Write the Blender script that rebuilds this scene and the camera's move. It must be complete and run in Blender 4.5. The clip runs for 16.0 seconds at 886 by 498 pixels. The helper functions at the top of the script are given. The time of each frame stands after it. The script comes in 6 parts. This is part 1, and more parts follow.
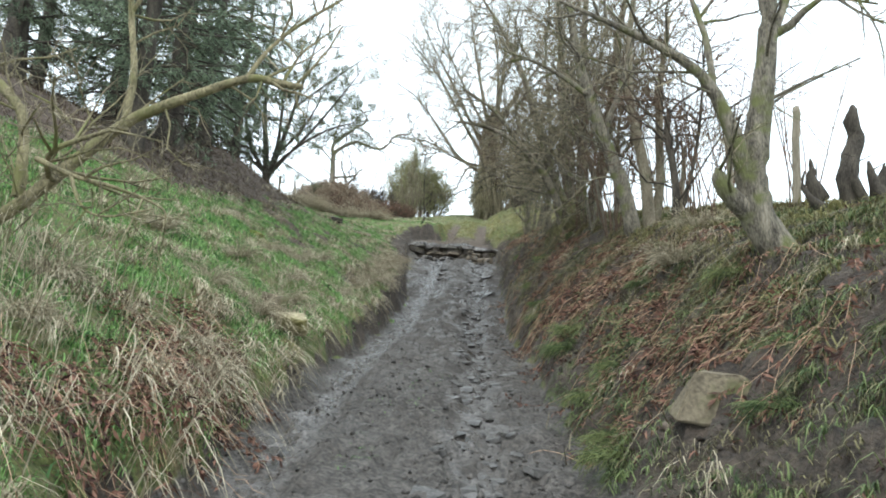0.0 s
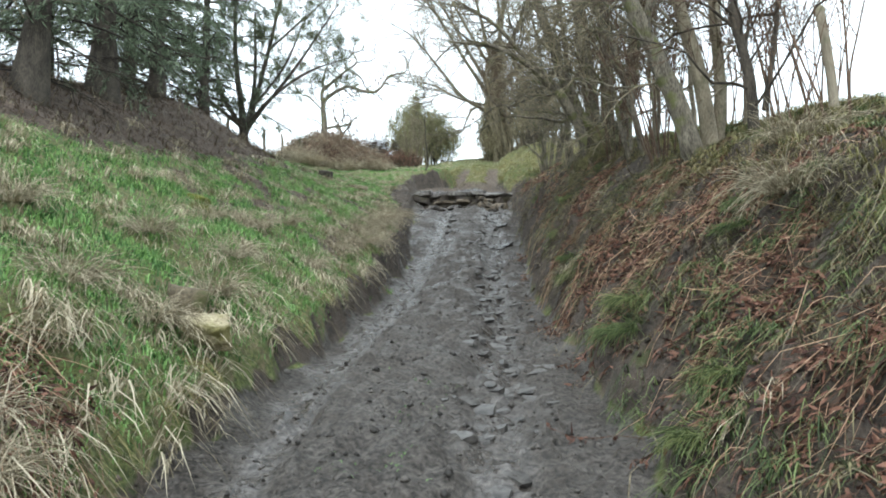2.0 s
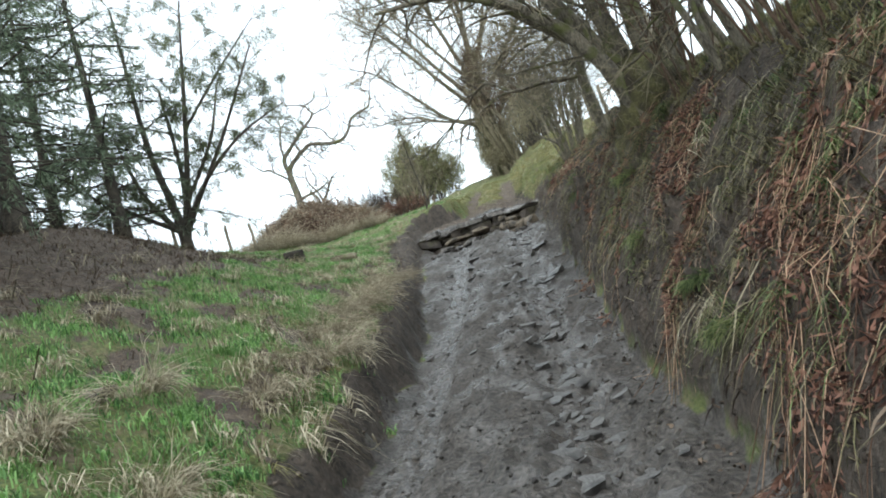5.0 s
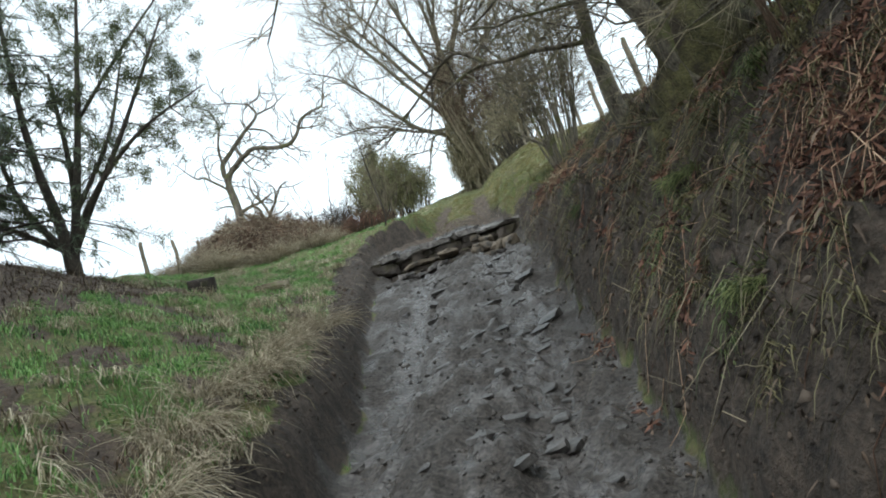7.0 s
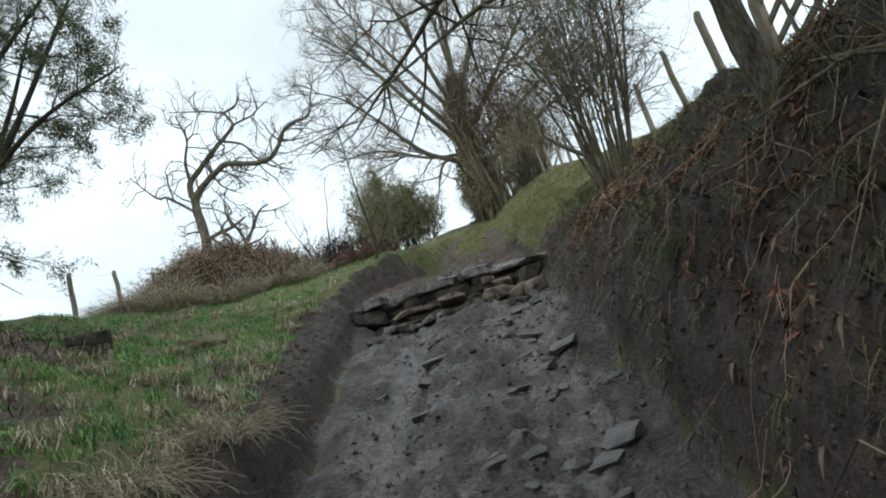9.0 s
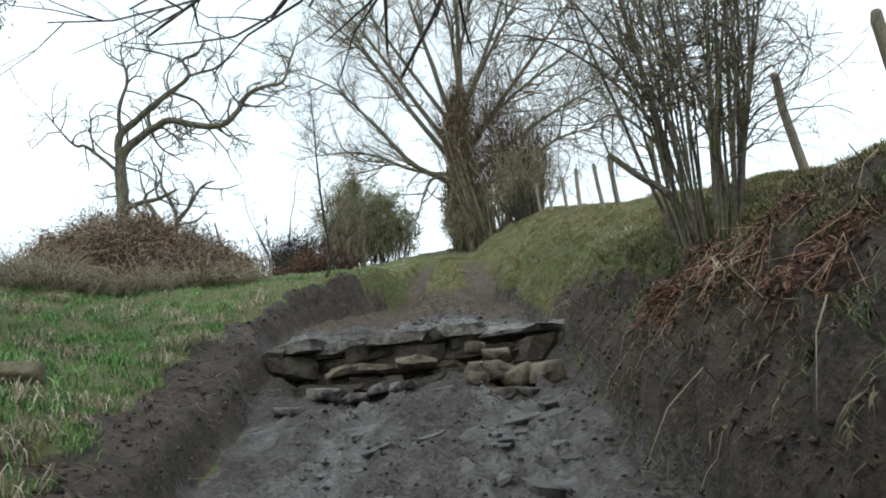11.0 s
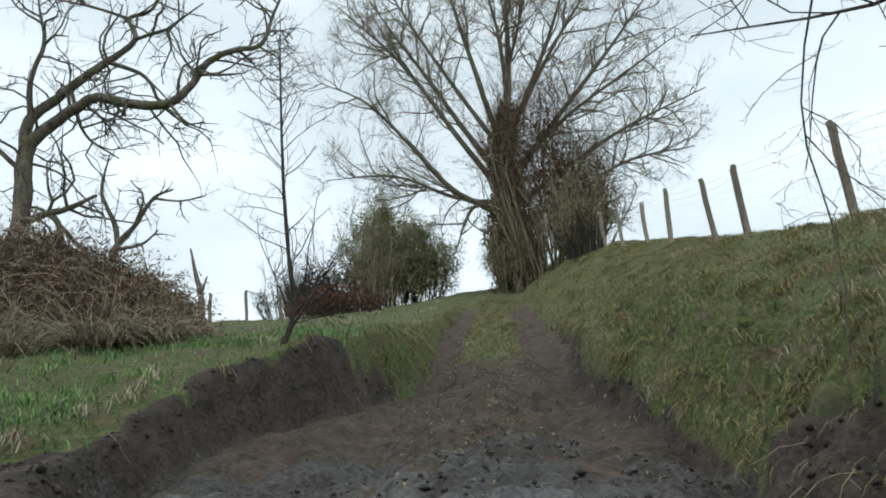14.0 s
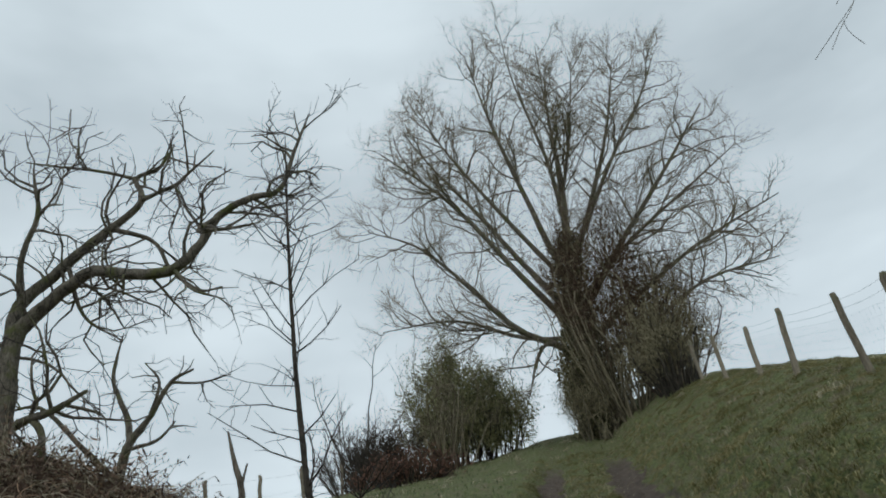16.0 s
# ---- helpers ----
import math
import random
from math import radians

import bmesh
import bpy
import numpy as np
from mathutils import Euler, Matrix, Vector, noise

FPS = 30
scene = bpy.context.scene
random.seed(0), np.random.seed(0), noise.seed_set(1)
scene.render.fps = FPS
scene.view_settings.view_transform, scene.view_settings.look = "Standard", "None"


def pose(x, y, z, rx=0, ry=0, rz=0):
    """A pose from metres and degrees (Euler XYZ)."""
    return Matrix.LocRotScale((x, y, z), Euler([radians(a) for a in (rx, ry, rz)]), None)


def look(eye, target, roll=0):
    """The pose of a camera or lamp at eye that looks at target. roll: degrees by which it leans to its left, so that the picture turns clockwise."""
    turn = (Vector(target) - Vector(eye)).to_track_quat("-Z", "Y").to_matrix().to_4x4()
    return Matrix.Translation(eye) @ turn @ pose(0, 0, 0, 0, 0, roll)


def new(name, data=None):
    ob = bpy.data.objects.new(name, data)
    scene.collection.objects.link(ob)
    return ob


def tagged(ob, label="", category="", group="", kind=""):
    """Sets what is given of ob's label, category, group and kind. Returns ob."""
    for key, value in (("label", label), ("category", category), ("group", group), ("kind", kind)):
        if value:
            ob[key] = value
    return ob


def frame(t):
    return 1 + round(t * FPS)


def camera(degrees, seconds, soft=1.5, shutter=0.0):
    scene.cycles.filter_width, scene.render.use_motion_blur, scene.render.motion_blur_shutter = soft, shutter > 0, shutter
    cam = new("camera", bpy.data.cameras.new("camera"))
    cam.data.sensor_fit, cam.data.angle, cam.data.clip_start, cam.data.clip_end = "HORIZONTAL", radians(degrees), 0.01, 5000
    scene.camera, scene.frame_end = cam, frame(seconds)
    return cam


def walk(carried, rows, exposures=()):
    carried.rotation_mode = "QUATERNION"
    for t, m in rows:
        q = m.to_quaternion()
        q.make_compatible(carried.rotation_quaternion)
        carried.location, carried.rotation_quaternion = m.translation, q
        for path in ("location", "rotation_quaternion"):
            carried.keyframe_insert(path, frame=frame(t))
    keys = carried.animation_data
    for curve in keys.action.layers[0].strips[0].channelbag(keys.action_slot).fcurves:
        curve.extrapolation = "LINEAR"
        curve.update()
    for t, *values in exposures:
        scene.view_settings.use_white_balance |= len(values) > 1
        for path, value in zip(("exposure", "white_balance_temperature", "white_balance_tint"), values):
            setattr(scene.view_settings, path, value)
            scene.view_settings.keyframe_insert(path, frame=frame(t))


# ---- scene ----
cam = camera(61.1, 16.0, soft=1.9)
PATH = [
    (0, (0.941, -3.255, -1.184), (0.847, -1.307, -0.743), 3.8),
    (0.5, (0.903, -2.774, -1.083), (0.803, -0.827, -0.636), 4.3),
    (1, (0.899, -1.775, -0.891), (0.792, 0.173, -0.45), 3.5),
    (1.5, (0.851, -1.052, -0.736), (0.743, 0.912, -0.377), 3.3),
    (2, (0.986, -0.274, -0.497), (0.853, 1.698, -0.193), -0.7),
    (2.5, (0.89, 0.523, -0.327), (0.77, 2.497, -0.03), -1.0),
    (3, (0.911, 1.455, -0.135), (0.756, 3.422, 0.191), -2.7),
    (3.5, (0.89, 2.229, 0.047), (0.68, 4.185, 0.41), -5.2),
    (3.7, (0.98, 2.602, 0.141), (0.722, 4.551, 0.51), -9.2),
    (6, (1.043, 6.958, 1.141), (0.834, 8.901, 1.569), -19.9),
    (6.5, (1.011, 7.798, 1.366), (0.842, 9.746, 1.788), -18.7),
    (7, (0.979, 8.771, 1.581), (0.848, 10.72, 2.009), -18.9),
    (7.5, (0.985, 9.669, 1.947), (0.893, 11.616, 2.394), -18.4),
    (8, (0.933, 10.718, 2.143), (0.892, 12.648, 2.669), -14.7),
    (8.5, (0.972, 11.682, 2.369), (0.927, 13.6, 2.933), -17.4),
    (9, (0.899, 12.539, 2.545), (0.771, 14.467, 3.062), -17.5),
    (11.5, (0.574, 17.231, 4.004), (0.561, 19.139, 4.602), -5.9),
    (12, (0.685, 18.258, 4.203), (0.672, 20.14, 4.88), -6.7),
    (12.5, (0.582, 19.031, 4.506), (0.592, 20.907, 5.2), -4.7),
    (13, (0.537, 19.989, 4.763), (0.517, 21.894, 5.372), -2.0),
    (13.5, (0.643, 20.571, 5.061), (0.531, 22.477, 5.656), -8.3),
    (14, (0.435, 21.237, 5.355), (0.305, 23.121, 6.011), -4.5),
    (14.5, (0.475, 21.907, 5.566), (0.314, 23.767, 6.281), -9.0),
    (15, (0.337, 22.376, 5.878), (0.178, 24.181, 6.725), -5.4),
    (15.5, (0.36, 23.035, 6.271), (0.153, 24.815, 7.159), -8.5),
    (16, (0.218, 23.258, 6.449), (-0.013, 24.97, 7.456), -8.6),
]
walk(cam, [(t, look(eye, target, roll)) for t, eye, target, roll in PATH],
     exposures=[(0, 0.9), (1.5, 0.98), (2, 0.95), (2.5, 0.97), (3, 1.15), (3.5, 1.18), (6, 0.52), (7, 0.36), (7.5, 0.42), (8, 0.12), (9, -0.14), (11.5, 0.15), (12, -0.15), (12.5, -0.35), (13, -0.35), (14, -0.3), (15, -0.5), (16, -0.85)])

# ---------------------------------------------------------------- sky and light
world = bpy.data.worlds.new("overcast_sky")
world.use_nodes = True
scene.world = world
wt = world.node_tree
wt.nodes.clear()
w_out = wt.nodes.new("ShaderNodeOutputWorld")
w_sky = wt.nodes.new("ShaderNodeTexSky")
w_sky.sky_type, w_sky.sun_disc = "NISHITA", False
w_sky.sun_elevation, w_sky.sun_rotation = radians(42), radians(200)
w_clear = wt.nodes.new("ShaderNodeBackground")
w_clear.inputs["Strength"].default_value = 0.1
wt.links.new(w_sky.outputs[0], w_clear.inputs["Color"])
w_co = wt.nodes.new("ShaderNodeTexCoord")
w_map = wt.nodes.new("ShaderNodeMapping")
w_map.inputs["Scale"].default_value = (1.0, 1.0, 2.6)
wt.links.new(w_co.outputs["Generated"], w_map.inputs["Vector"])
w_noise = wt.nodes.new("ShaderNodeTexNoise")
w_noise.inputs["Scale"].default_value = 1.7
w_noise.inputs["Detail"].default_value = 5.0
w_noise.inputs["Roughness"].default_value = 0.5
wt.links.new(w_map.outputs[0], w_noise.inputs["Vector"])
w_ramp = wt.nodes.new("ShaderNodeValToRGB")
w_ramp.color_ramp.elements[0].position, w_ramp.color_ramp.elements[0].color = 0.34, (0.57, 0.67, 0.73, 1)
w_ramp.color_ramp.elements[1].position, w_ramp.color_ramp.elements[1].color = 0.66, (0.90, 1.03, 1.10, 1)
wt.links.new(w_noise.outputs["Fac"], w_ramp.inputs["Fac"])
w_cloud = wt.nodes.new("ShaderNodeBackground")
w_cloud.inputs["Strength"].default_value = 1.5
wt.links.new(w_ramp.outputs[0], w_cloud.inputs["Color"])
w_mix = wt.nodes.new("ShaderNodeMixShader")
w_mix.inputs["Fac"].default_value = 0.9
wt.links.new(w_clear.outputs[0], w_mix.inputs[1])
wt.links.new(w_cloud.outputs[0], w_mix.inputs[2])
wt.links.new(w_mix.outputs[0], w_out.inputs["Surface"])

sun_lamp = bpy.data.lights.new("sun", "SUN")
sun_lamp.energy, sun_lamp.angle, sun_lamp.color = 0.8, radians(14), (1.0, 0.98, 0.94)
sun = new("sun", sun_lamp)
sun.matrix_world = look((0, 0, 60), (14, 38, 0))


# ---------------------------------------------------------------- materials
def mat(name, dark, light, scale=6.0, rough=0.85, fine=60.0, bump=0.4, bump_dist=0.01, third=None, third_at=0.62,
        third_scale=2.0, island=0.0, objrand=0.0, spec=0.3, stretch=(1, 1, 1), trans=0.0):
    """Two-tone surface with fine grain; an optional third colour in patches."""
    m = bpy.data.materials.new(name)
    m.use_nodes = True
    t = m.node_tree
    t.nodes.clear()
    N, K = t.nodes.new, t.links.new
    out, b = N("ShaderNodeOutputMaterial"), N("ShaderNodeBsdfPrincipled")
    K(b.outputs[0], out.inputs[0])
    co, mp = N("ShaderNodeTexCoord"), N("ShaderNodeMapping")
    mp.inputs["Scale"].default_value = stretch
    K(co.outputs["Object"], mp.inputs["Vector"])
    n1, n2 = N("ShaderNodeTexNoise"), N("ShaderNodeTexNoise")
    n1.inputs["Scale"].default_value, n1.inputs["Detail"].default_value = scale, 6
    n2.inputs["Scale"].default_value, n2.inputs["Detail"].default_value = fine, 4
    K(mp.outputs[0], n1.inputs["Vector"])
    K(mp.outputs[0], n2.inputs["Vector"])
    add = N("ShaderNodeMath")
    add.operation = "MULTIPLY_ADD"
    add.inputs[1].default_value, add.inputs[2].default_value = 0.5, 0.0
    K(n2.outputs["Fac"], add.inputs[0])
    half = N("ShaderNodeMath")
    half.operation = "MULTIPLY_ADD"
    half.inputs[1].default_value = 0.5
    K(n1.outputs["Fac"], half.inputs[0])
    K(add.outputs[0], half.inputs[2])
    fac = half.outputs[0]
    if island:
        g, k = N("ShaderNodeNewGeometry"), N("ShaderNodeMath")
        k.operation = "MULTIPLY_ADD"
        k.inputs[1].default_value = island
        K(g.outputs["Random Per Island"], k.inputs[0])
        sub = N("ShaderNodeMath")
        sub.operation = "SUBTRACT"
        sub.inputs[1].default_value = island / 2
        K(fac, sub.inputs[0])
        K(sub.outputs[0], k.inputs[2])
        fac = k.outputs[0]
    if objrand:
        g, k = N("ShaderNodeObjectInfo"), N("ShaderNodeMath")
        k.operation = "MULTIPLY_ADD"
        k.inputs[1].default_value = objrand
        K(g.outputs["Random"], k.inputs[0])
        K(fac, k.inputs[2])
        fac = k.outputs[0]
    r = N("ShaderNodeValToRGB")
    r.color_ramp.elements[0].position, r.color_ramp.elements[0].color = 0.37, (*dark, 1)
    r.color_ramp.elements[1].position, r.color_ramp.elements[1].color = 0.65, (*light, 1)
    K(fac, r.inputs["Fac"])
    col = r.outputs[0]
    if third:
        n3, r3, mx = N("ShaderNodeTexNoise"), N("ShaderNodeValToRGB"), N("ShaderNodeMix")
        n3.inputs["Scale"].default_value, n3.inputs["Detail"].default_value = third_scale, 5
        K(co.outputs["Object"], n3.inputs["Vector"])
        r3.color_ramp.elements[0].position, r3.color_ramp.elements[1].position = third_at - 0.06, third_at + 0.08
        K(n3.outputs["Fac"], r3.inputs["Fac"])
        mx.data_type = "RGBA"
        K(r3.outputs[0], mx.inputs["Factor"])
        K(col, mx.inputs["A"])
        mx.inputs["B"].default_value = (*third, 1)
        col = mx.outputs["Result"]
    K(col, b.inputs["Base Color"])
    b.inputs["Roughness"].default_value = rough
    b.inputs["Specular IOR Level"].default_value = spec
    if bump:
        bp = N("ShaderNodeBump")
        bp.inputs["Strength"].default_value, bp.inputs["Distance"].default_value = bump, bump_dist
        K(half.outputs[0], bp.inputs["Height"])
        K(bp.outputs[0], b.inputs["Normal"])
    if trans:
        tr, ms = N("ShaderNodeBsdfTranslucent"), N("ShaderNodeMixShader")
        K(col, tr.inputs["Color"])
        ms.inputs[0].default_value = trans
        K(b.outputs[0], ms.inputs[1])
        K(tr.outputs[0], ms.inputs[2])
        K(ms.outputs[0], out.inputs[0])
    return m


M_BARK = mat("bark_grey_green", (0.042, 0.036, 0.028), (0.27, 0.235, 0.18), 11, 0.9, 60, 1.0, 0.035, (0.12, 0.125, 0.05), 0.58, 4.0, stretch=(1, 1, 0.3))
M_BARK_PALE = mat("bark_pale", (0.12, 0.10, 0.07), (0.34, 0.29, 0.21), 7, 0.85, 60, 0.7, 0.015, (0.09, 0.10, 0.04), 0.6, 2.5, stretch=(1, 1, 0.4))
M_BARK_DARK = mat("bark_dark", (0.025, 0.021, 0.017), (0.11, 0.092, 0.072), 9, 0.9, 70, 0.8, 0.02, stretch=(1, 1, 0.3))
M_TWIG = mat("twig_brown", (0.10, 0.084, 0.055), (0.34, 0.29, 0.195), 5, 0.85, 40, 0, island=0.3)
M_TWIG_DARK = mat("twig_dark", (0.022, 0.018, 0.015), (0.085, 0.07, 0.055), 5, 0.85, 40, 0, island=0.3)
M_TWIG_RED = mat("twig_reddish", (0.06, 0.036, 0.024), (0.16, 0.105, 0.07), 5, 0.85, 40, 0, island=0.3)
M_BARK_LICHEN = mat("lichen_bark", (0.07, 0.058, 0.036), (0.32, 0.275, 0.16), 8, 0.9, 60, 0.9, 0.02, (0.16, 0.155, 0.065), 0.58, 3.5, stretch=(1, 1, 0.5))
M_DEADWOOD = mat("dead_wood", (0.06, 0.05, 0.04), (0.25, 0.21, 0.165), 8, 0.9, 60, 0.8, 0.02, (0.09, 0.10, 0.04), 0.63, 3, stretch=(1, 1, 0.25))
M_CHAR = mat("rotten_dark_wood", (0.012, 0.010, 0.009), (0.06, 0.048, 0.038), 10, 0.9, 60, 0.9, 0.02, (0.05, 0.06, 0.02), 0.66, 4)
M_NEEDLE = mat("conifer_needles", (0.06, 0.085, 0.055), (0.25, 0.31, 0.20), 2, 0.8, 30, 0, island=0.4, trans=0.25)
M_LEAF = mat("sparse_leaves", (0.04, 0.055, 0.028), (0.16, 0.19, 0.09), 2, 0.6, 30, 0, island=0.5, trans=0.25)
M_GORSE = mat("gorse_green", (0.15, 0.15, 0.075), (0.44, 0.43, 0.23), 1.2, 0.85, 30, 0, island=0.45, trans=0.5)
M_HEDGE = mat("hedge_brown", (0.15, 0.13, 0.08), (0.44, 0.385, 0.245), 1.2, 0.85, 30, 0, island=0.45, trans=0.3)
M_GRASS = mat("green_grass", (0.06, 0.145, 0.045), (0.29, 0.50, 0.17), 0.8, 0.6, 12, 0, island=0.6, third=(0.16, 0.27, 0.09), third_at=0.58, third_scale=0.9, trans=0.3)
M_STRAW = mat("dead_straw_grass", (0.23, 0.19, 0.125), (0.66, 0.58, 0.43), 1.5, 0.75, 15, 0, island=0.6, trans=0.25)
M_DULLGRASS = mat("dull_bank_grass", (0.055, 0.054, 0.026), (0.26, 0.232, 0.125), 1.5, 0.7, 15, 0, island=0.6, trans=0.2)
M_BANKGREEN = mat("bank_green_grass", (0.045, 0.072, 0.028), (0.20, 0.255, 0.10), 1.0, 0.65, 15, 0, island=0.6, trans=0.25)
M_PASTURE = mat("pasture_grass", (0.13, 0.125, 0.048), (0.36, 0.325, 0.15), 0.7, 0.7, 15, 0, island=0.3, third=(0.34, 0.29, 0.14), third_at=0.56, third_scale=0.8, trans=0.25)
M_BRACKEN = mat("dead_bracken", (0.048, 0.024, 0.019), (0.28, 0.145, 0.102), 1.5, 0.8, 20, 0, island=0.6, trans=0.15)
M_BRACKEN_STEM = mat("bracken_stems", (0.115, 0.062, 0.040), (0.60, 0.40, 0.265), 1.5, 0.7, 20, 0, island=0.9)
M_MOSS = mat("moss", (0.05, 0.07, 0.012), (0.19, 0.20, 0.05), 5, 0.95, 60, 0.8, 0.02)
M_STONE = mat("brown_gritstone", (0.07, 0.055, 0.04), (0.24, 0.195, 0.145), 4, 0.7, 45, 0.6, 0.012, (0.05, 0.044, 0.038), 0.58, 3, objrand=0.12)
# wet rock, its pale tone partly sky reflection put into the colour
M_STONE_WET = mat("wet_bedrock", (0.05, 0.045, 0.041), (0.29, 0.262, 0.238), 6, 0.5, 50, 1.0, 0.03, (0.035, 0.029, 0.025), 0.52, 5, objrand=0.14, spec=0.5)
# muddy rock, coloured darker still for the shade under the cap
M_STONE_DARK = mat("muddy_shaded_bedrock", (0.016, 0.013, 0.011), (0.090, 0.072, 0.058), 6, 0.6, 45, 1.0, 0.03, (0.05, 0.044, 0.02), 0.6, 3, objrand=0.1)
M_STONE_PALE = mat("lichen_stone", (0.16, 0.125, 0.07), (0.58, 0.51, 0.34), 7, 0.85, 50, 0.9, 0.02, (0.17, 0.15, 0.06), 0.58, 6)
M_STONE_MOSS = mat("mossy_stone", (0.08, 0.065, 0.045), (0.25, 0.205, 0.14), 4, 0.85, 40, 0.8, 0.015, (0.09, 0.10, 0.035), 0.6, 4)
M_POST = mat("weathered_post", (0.09, 0.075, 0.055), (0.30, 0.255, 0.19), 6, 0.85, 60, 0.6, 0.01, (0.13, 0.14, 0.07), 0.62, 3, stretch=(1, 1, 0.15), objrand=0.12)
M_WIRE = mat("fence_wire", (0.10, 0.10, 0.10), (0.22, 0.22, 0.21), 20, 0.5, 60, 0)
M_DEADLEAF = mat("dead_leaves", (0.045, 0.032, 0.024), (0.20, 0.145, 0.105), 2, 0.85, 25, 0, island=0.6)
M_BED = mat("wet_stone_bed", (0.03, 0.027, 0.025), (0.14, 0.128, 0.118), 5, 0.42, 40, 0.8, 0.02, (0.028, 0.025, 0.023), 0.55, 4, objrand=0.10, spec=0.5)
M_LITTER = mat("needle_litter", (0.03, 0.018, 0.011), (0.12, 0.075, 0.045), 2, 0.9, 25, 0, island=0.6)


def ground_material():
    """Turf, needle litter, bank soil and rutted mud, told apart by the sheet's own cover marks."""
    m = bpy.data.materials.new("lane_ground")
    m.use_nodes = True
    t = m.node_tree
    t.nodes.clear()
    N, K = t.nodes.new, t.links.new
    out, b = N("ShaderNodeOutputMaterial"), N("ShaderNodeBsdfPrincipled")
    K(b.outputs[0], out.inputs[0])
    co, at_ = N("ShaderNodeTexCoord"), N("ShaderNodeAttribute")
    at_.attribute_name = "cover"
    sep = N("ShaderNodeSeparateColor")
    K(at_.outputs["Color"], sep.inputs[0])

    def noise_node(sc, det=6, rough=0.6):
        n = N("ShaderNodeTexNoise")
        n.inputs["Scale"].default_value, n.inputs["Detail"].default_value, n.inputs["Roughness"].default_value = sc, det, rough
        K(co.outputs["Object"], n.inputs["Vector"])
        return n.outputs["Fac"]

    def ramp(f, p0, c0, p1, c1):
        r = N("ShaderNodeValToRGB")
        r.color_ramp.elements[0].position, r.color_ramp.elements[0].color = p0, (*c0, 1)
        r.color_ramp.elements[1].position, r.color_ramp.elements[1].color = p1, (*c1, 1)
        K(f, r.inputs["Fac"])
        return r.outputs[0]

    def mix(f, a, c):
        x = N("ShaderNodeMix")
        x.data_type = "RGBA"
        K(f, x.inputs["Factor"])
        K(a, x.inputs["A"])
        K(c, x.inputs["B"])
        return x.outputs["Result"]

    coarse, mid, fine, grit = noise_node(1.3), noise_node(5.5), noise_node(26), noise_node(85, 3)
    rough_edge = N("ShaderNodeMath")
    rough_edge.operation = "MULTIPLY_ADD"
    rough_edge.inputs[1].default_value = 0.5
    K(mid, rough_edge.inputs[0])
    half_fine = N("ShaderNodeMath")
    half_fine.operation = "MULTIPLY"
    half_fine.inputs[1].default_value = 0.5
    K(fine, half_fine.inputs[0])
    K(half_fine.outputs[0], rough_edge.inputs[2])
    clods = rough_edge.outputs[0]
    turf = mix(ramp(mid, 0.47, (0, 0, 0), 0.64, (1, 1, 1)), ramp(fine, 0.38, (0.055, 0.075, 0.022), 0.64, (0.17, 0.19, 0.06)),
               ramp(fine, 0.3, (0.10, 0.085, 0.04), 0.7, (0.22, 0.18, 0.10)))
    litter = ramp(clods, 0.38, (0.038, 0.026, 0.019), 0.66, (0.165, 0.12, 0.088))
    soil = ramp(clods, 0.38, (0.021, 0.016, 0.0125), 0.66, (0.125, 0.095, 0.073))
    mud = mix(ramp(mid, 0.42, (0, 0, 0), 0.6, (1, 1, 1)), ramp(fine, 0.38, (0.020, 0.016, 0.0132), 0.64, (0.098, 0.082, 0.069)),
              ramp(fine, 0.38, (0.034, 0.0285, 0.0245), 0.64, (0.148, 0.129, 0.114)))
    def ragged(socket):
        a = N("ShaderNodeMath")
        a.operation = "MULTIPLY_ADD"
        a.inputs[1].default_value = 0.9
        K(rough_edge.outputs[0], a.inputs[0])
        c = N("ShaderNodeMath")
        c.operation = "ADD"
        K(socket, c.inputs[0])
        K(a.outputs[0], c.inputs[1])
        a.inputs[2].default_value = -0.45
        return ramp(c.outputs[0], 0.40, (0, 0, 0), 0.60, (1, 1, 1))

    red = ragged(sep.outputs["Red"])
    col = mix(ragged(sep.outputs["Green"]), turf, litter)
    col = mix(ragged(sep.outputs["Blue"]), col, soil)
    # paler colour on wet mud: the sky's sheen painted into the base colour
    rut_sheen = ramp(fine, 0.36, (0.036, 0.032, 0.030), 0.66, (0.20, 0.182, 0.171))
    sheen_mask = N("ShaderNodeMath")
    sheen_mask.operation = "MULTIPLY"
    K(at_.outputs["Alpha"], sheen_mask.inputs[0])
    K(ramp(mid, 0.44, (0, 0, 0), 0.62, (1, 1, 1)), sheen_mask.inputs[1])
    mud = mix(sheen_mask.outputs[0], mud, rut_sheen)
    col = mix(red, col, mud)
    K(col, b.inputs["Base Color"])
    wet = ramp(coarse, 0.40, (0.85, 0.85, 0.85), 0.64, (0.42, 0.42, 0.42))
    wet2 = ramp(mid, 0.46, (0.12, 0.12, 0.12), 0.64, (0.5, 0.5, 0.5))
    both = mix(at_.outputs["Alpha"], wet, wet2)
    dry = N("ShaderNodeRGB")
    dry.outputs[0].default_value = (0.9, 0.9, 0.9, 1)
    K(mix(red, dry.outputs[0], both), b.inputs["Roughness"])
    b.inputs["Specular IOR Level"].default_value = 0.5
    h = N("ShaderNodeMath")
    h.operation = "MULTIPLY_ADD"
    h.inputs[1].default_value = 0.35
    K(grit, h.inputs[0])
    K(fine, h.inputs[2])
    bp = N("ShaderNodeBump")
    bp.inputs["Strength"].default_value, bp.inputs["Distance"].default_value = 1.0, 0.042
    K(h.outputs[0], bp.inputs["Height"])
    calm = N("ShaderNodeMath")
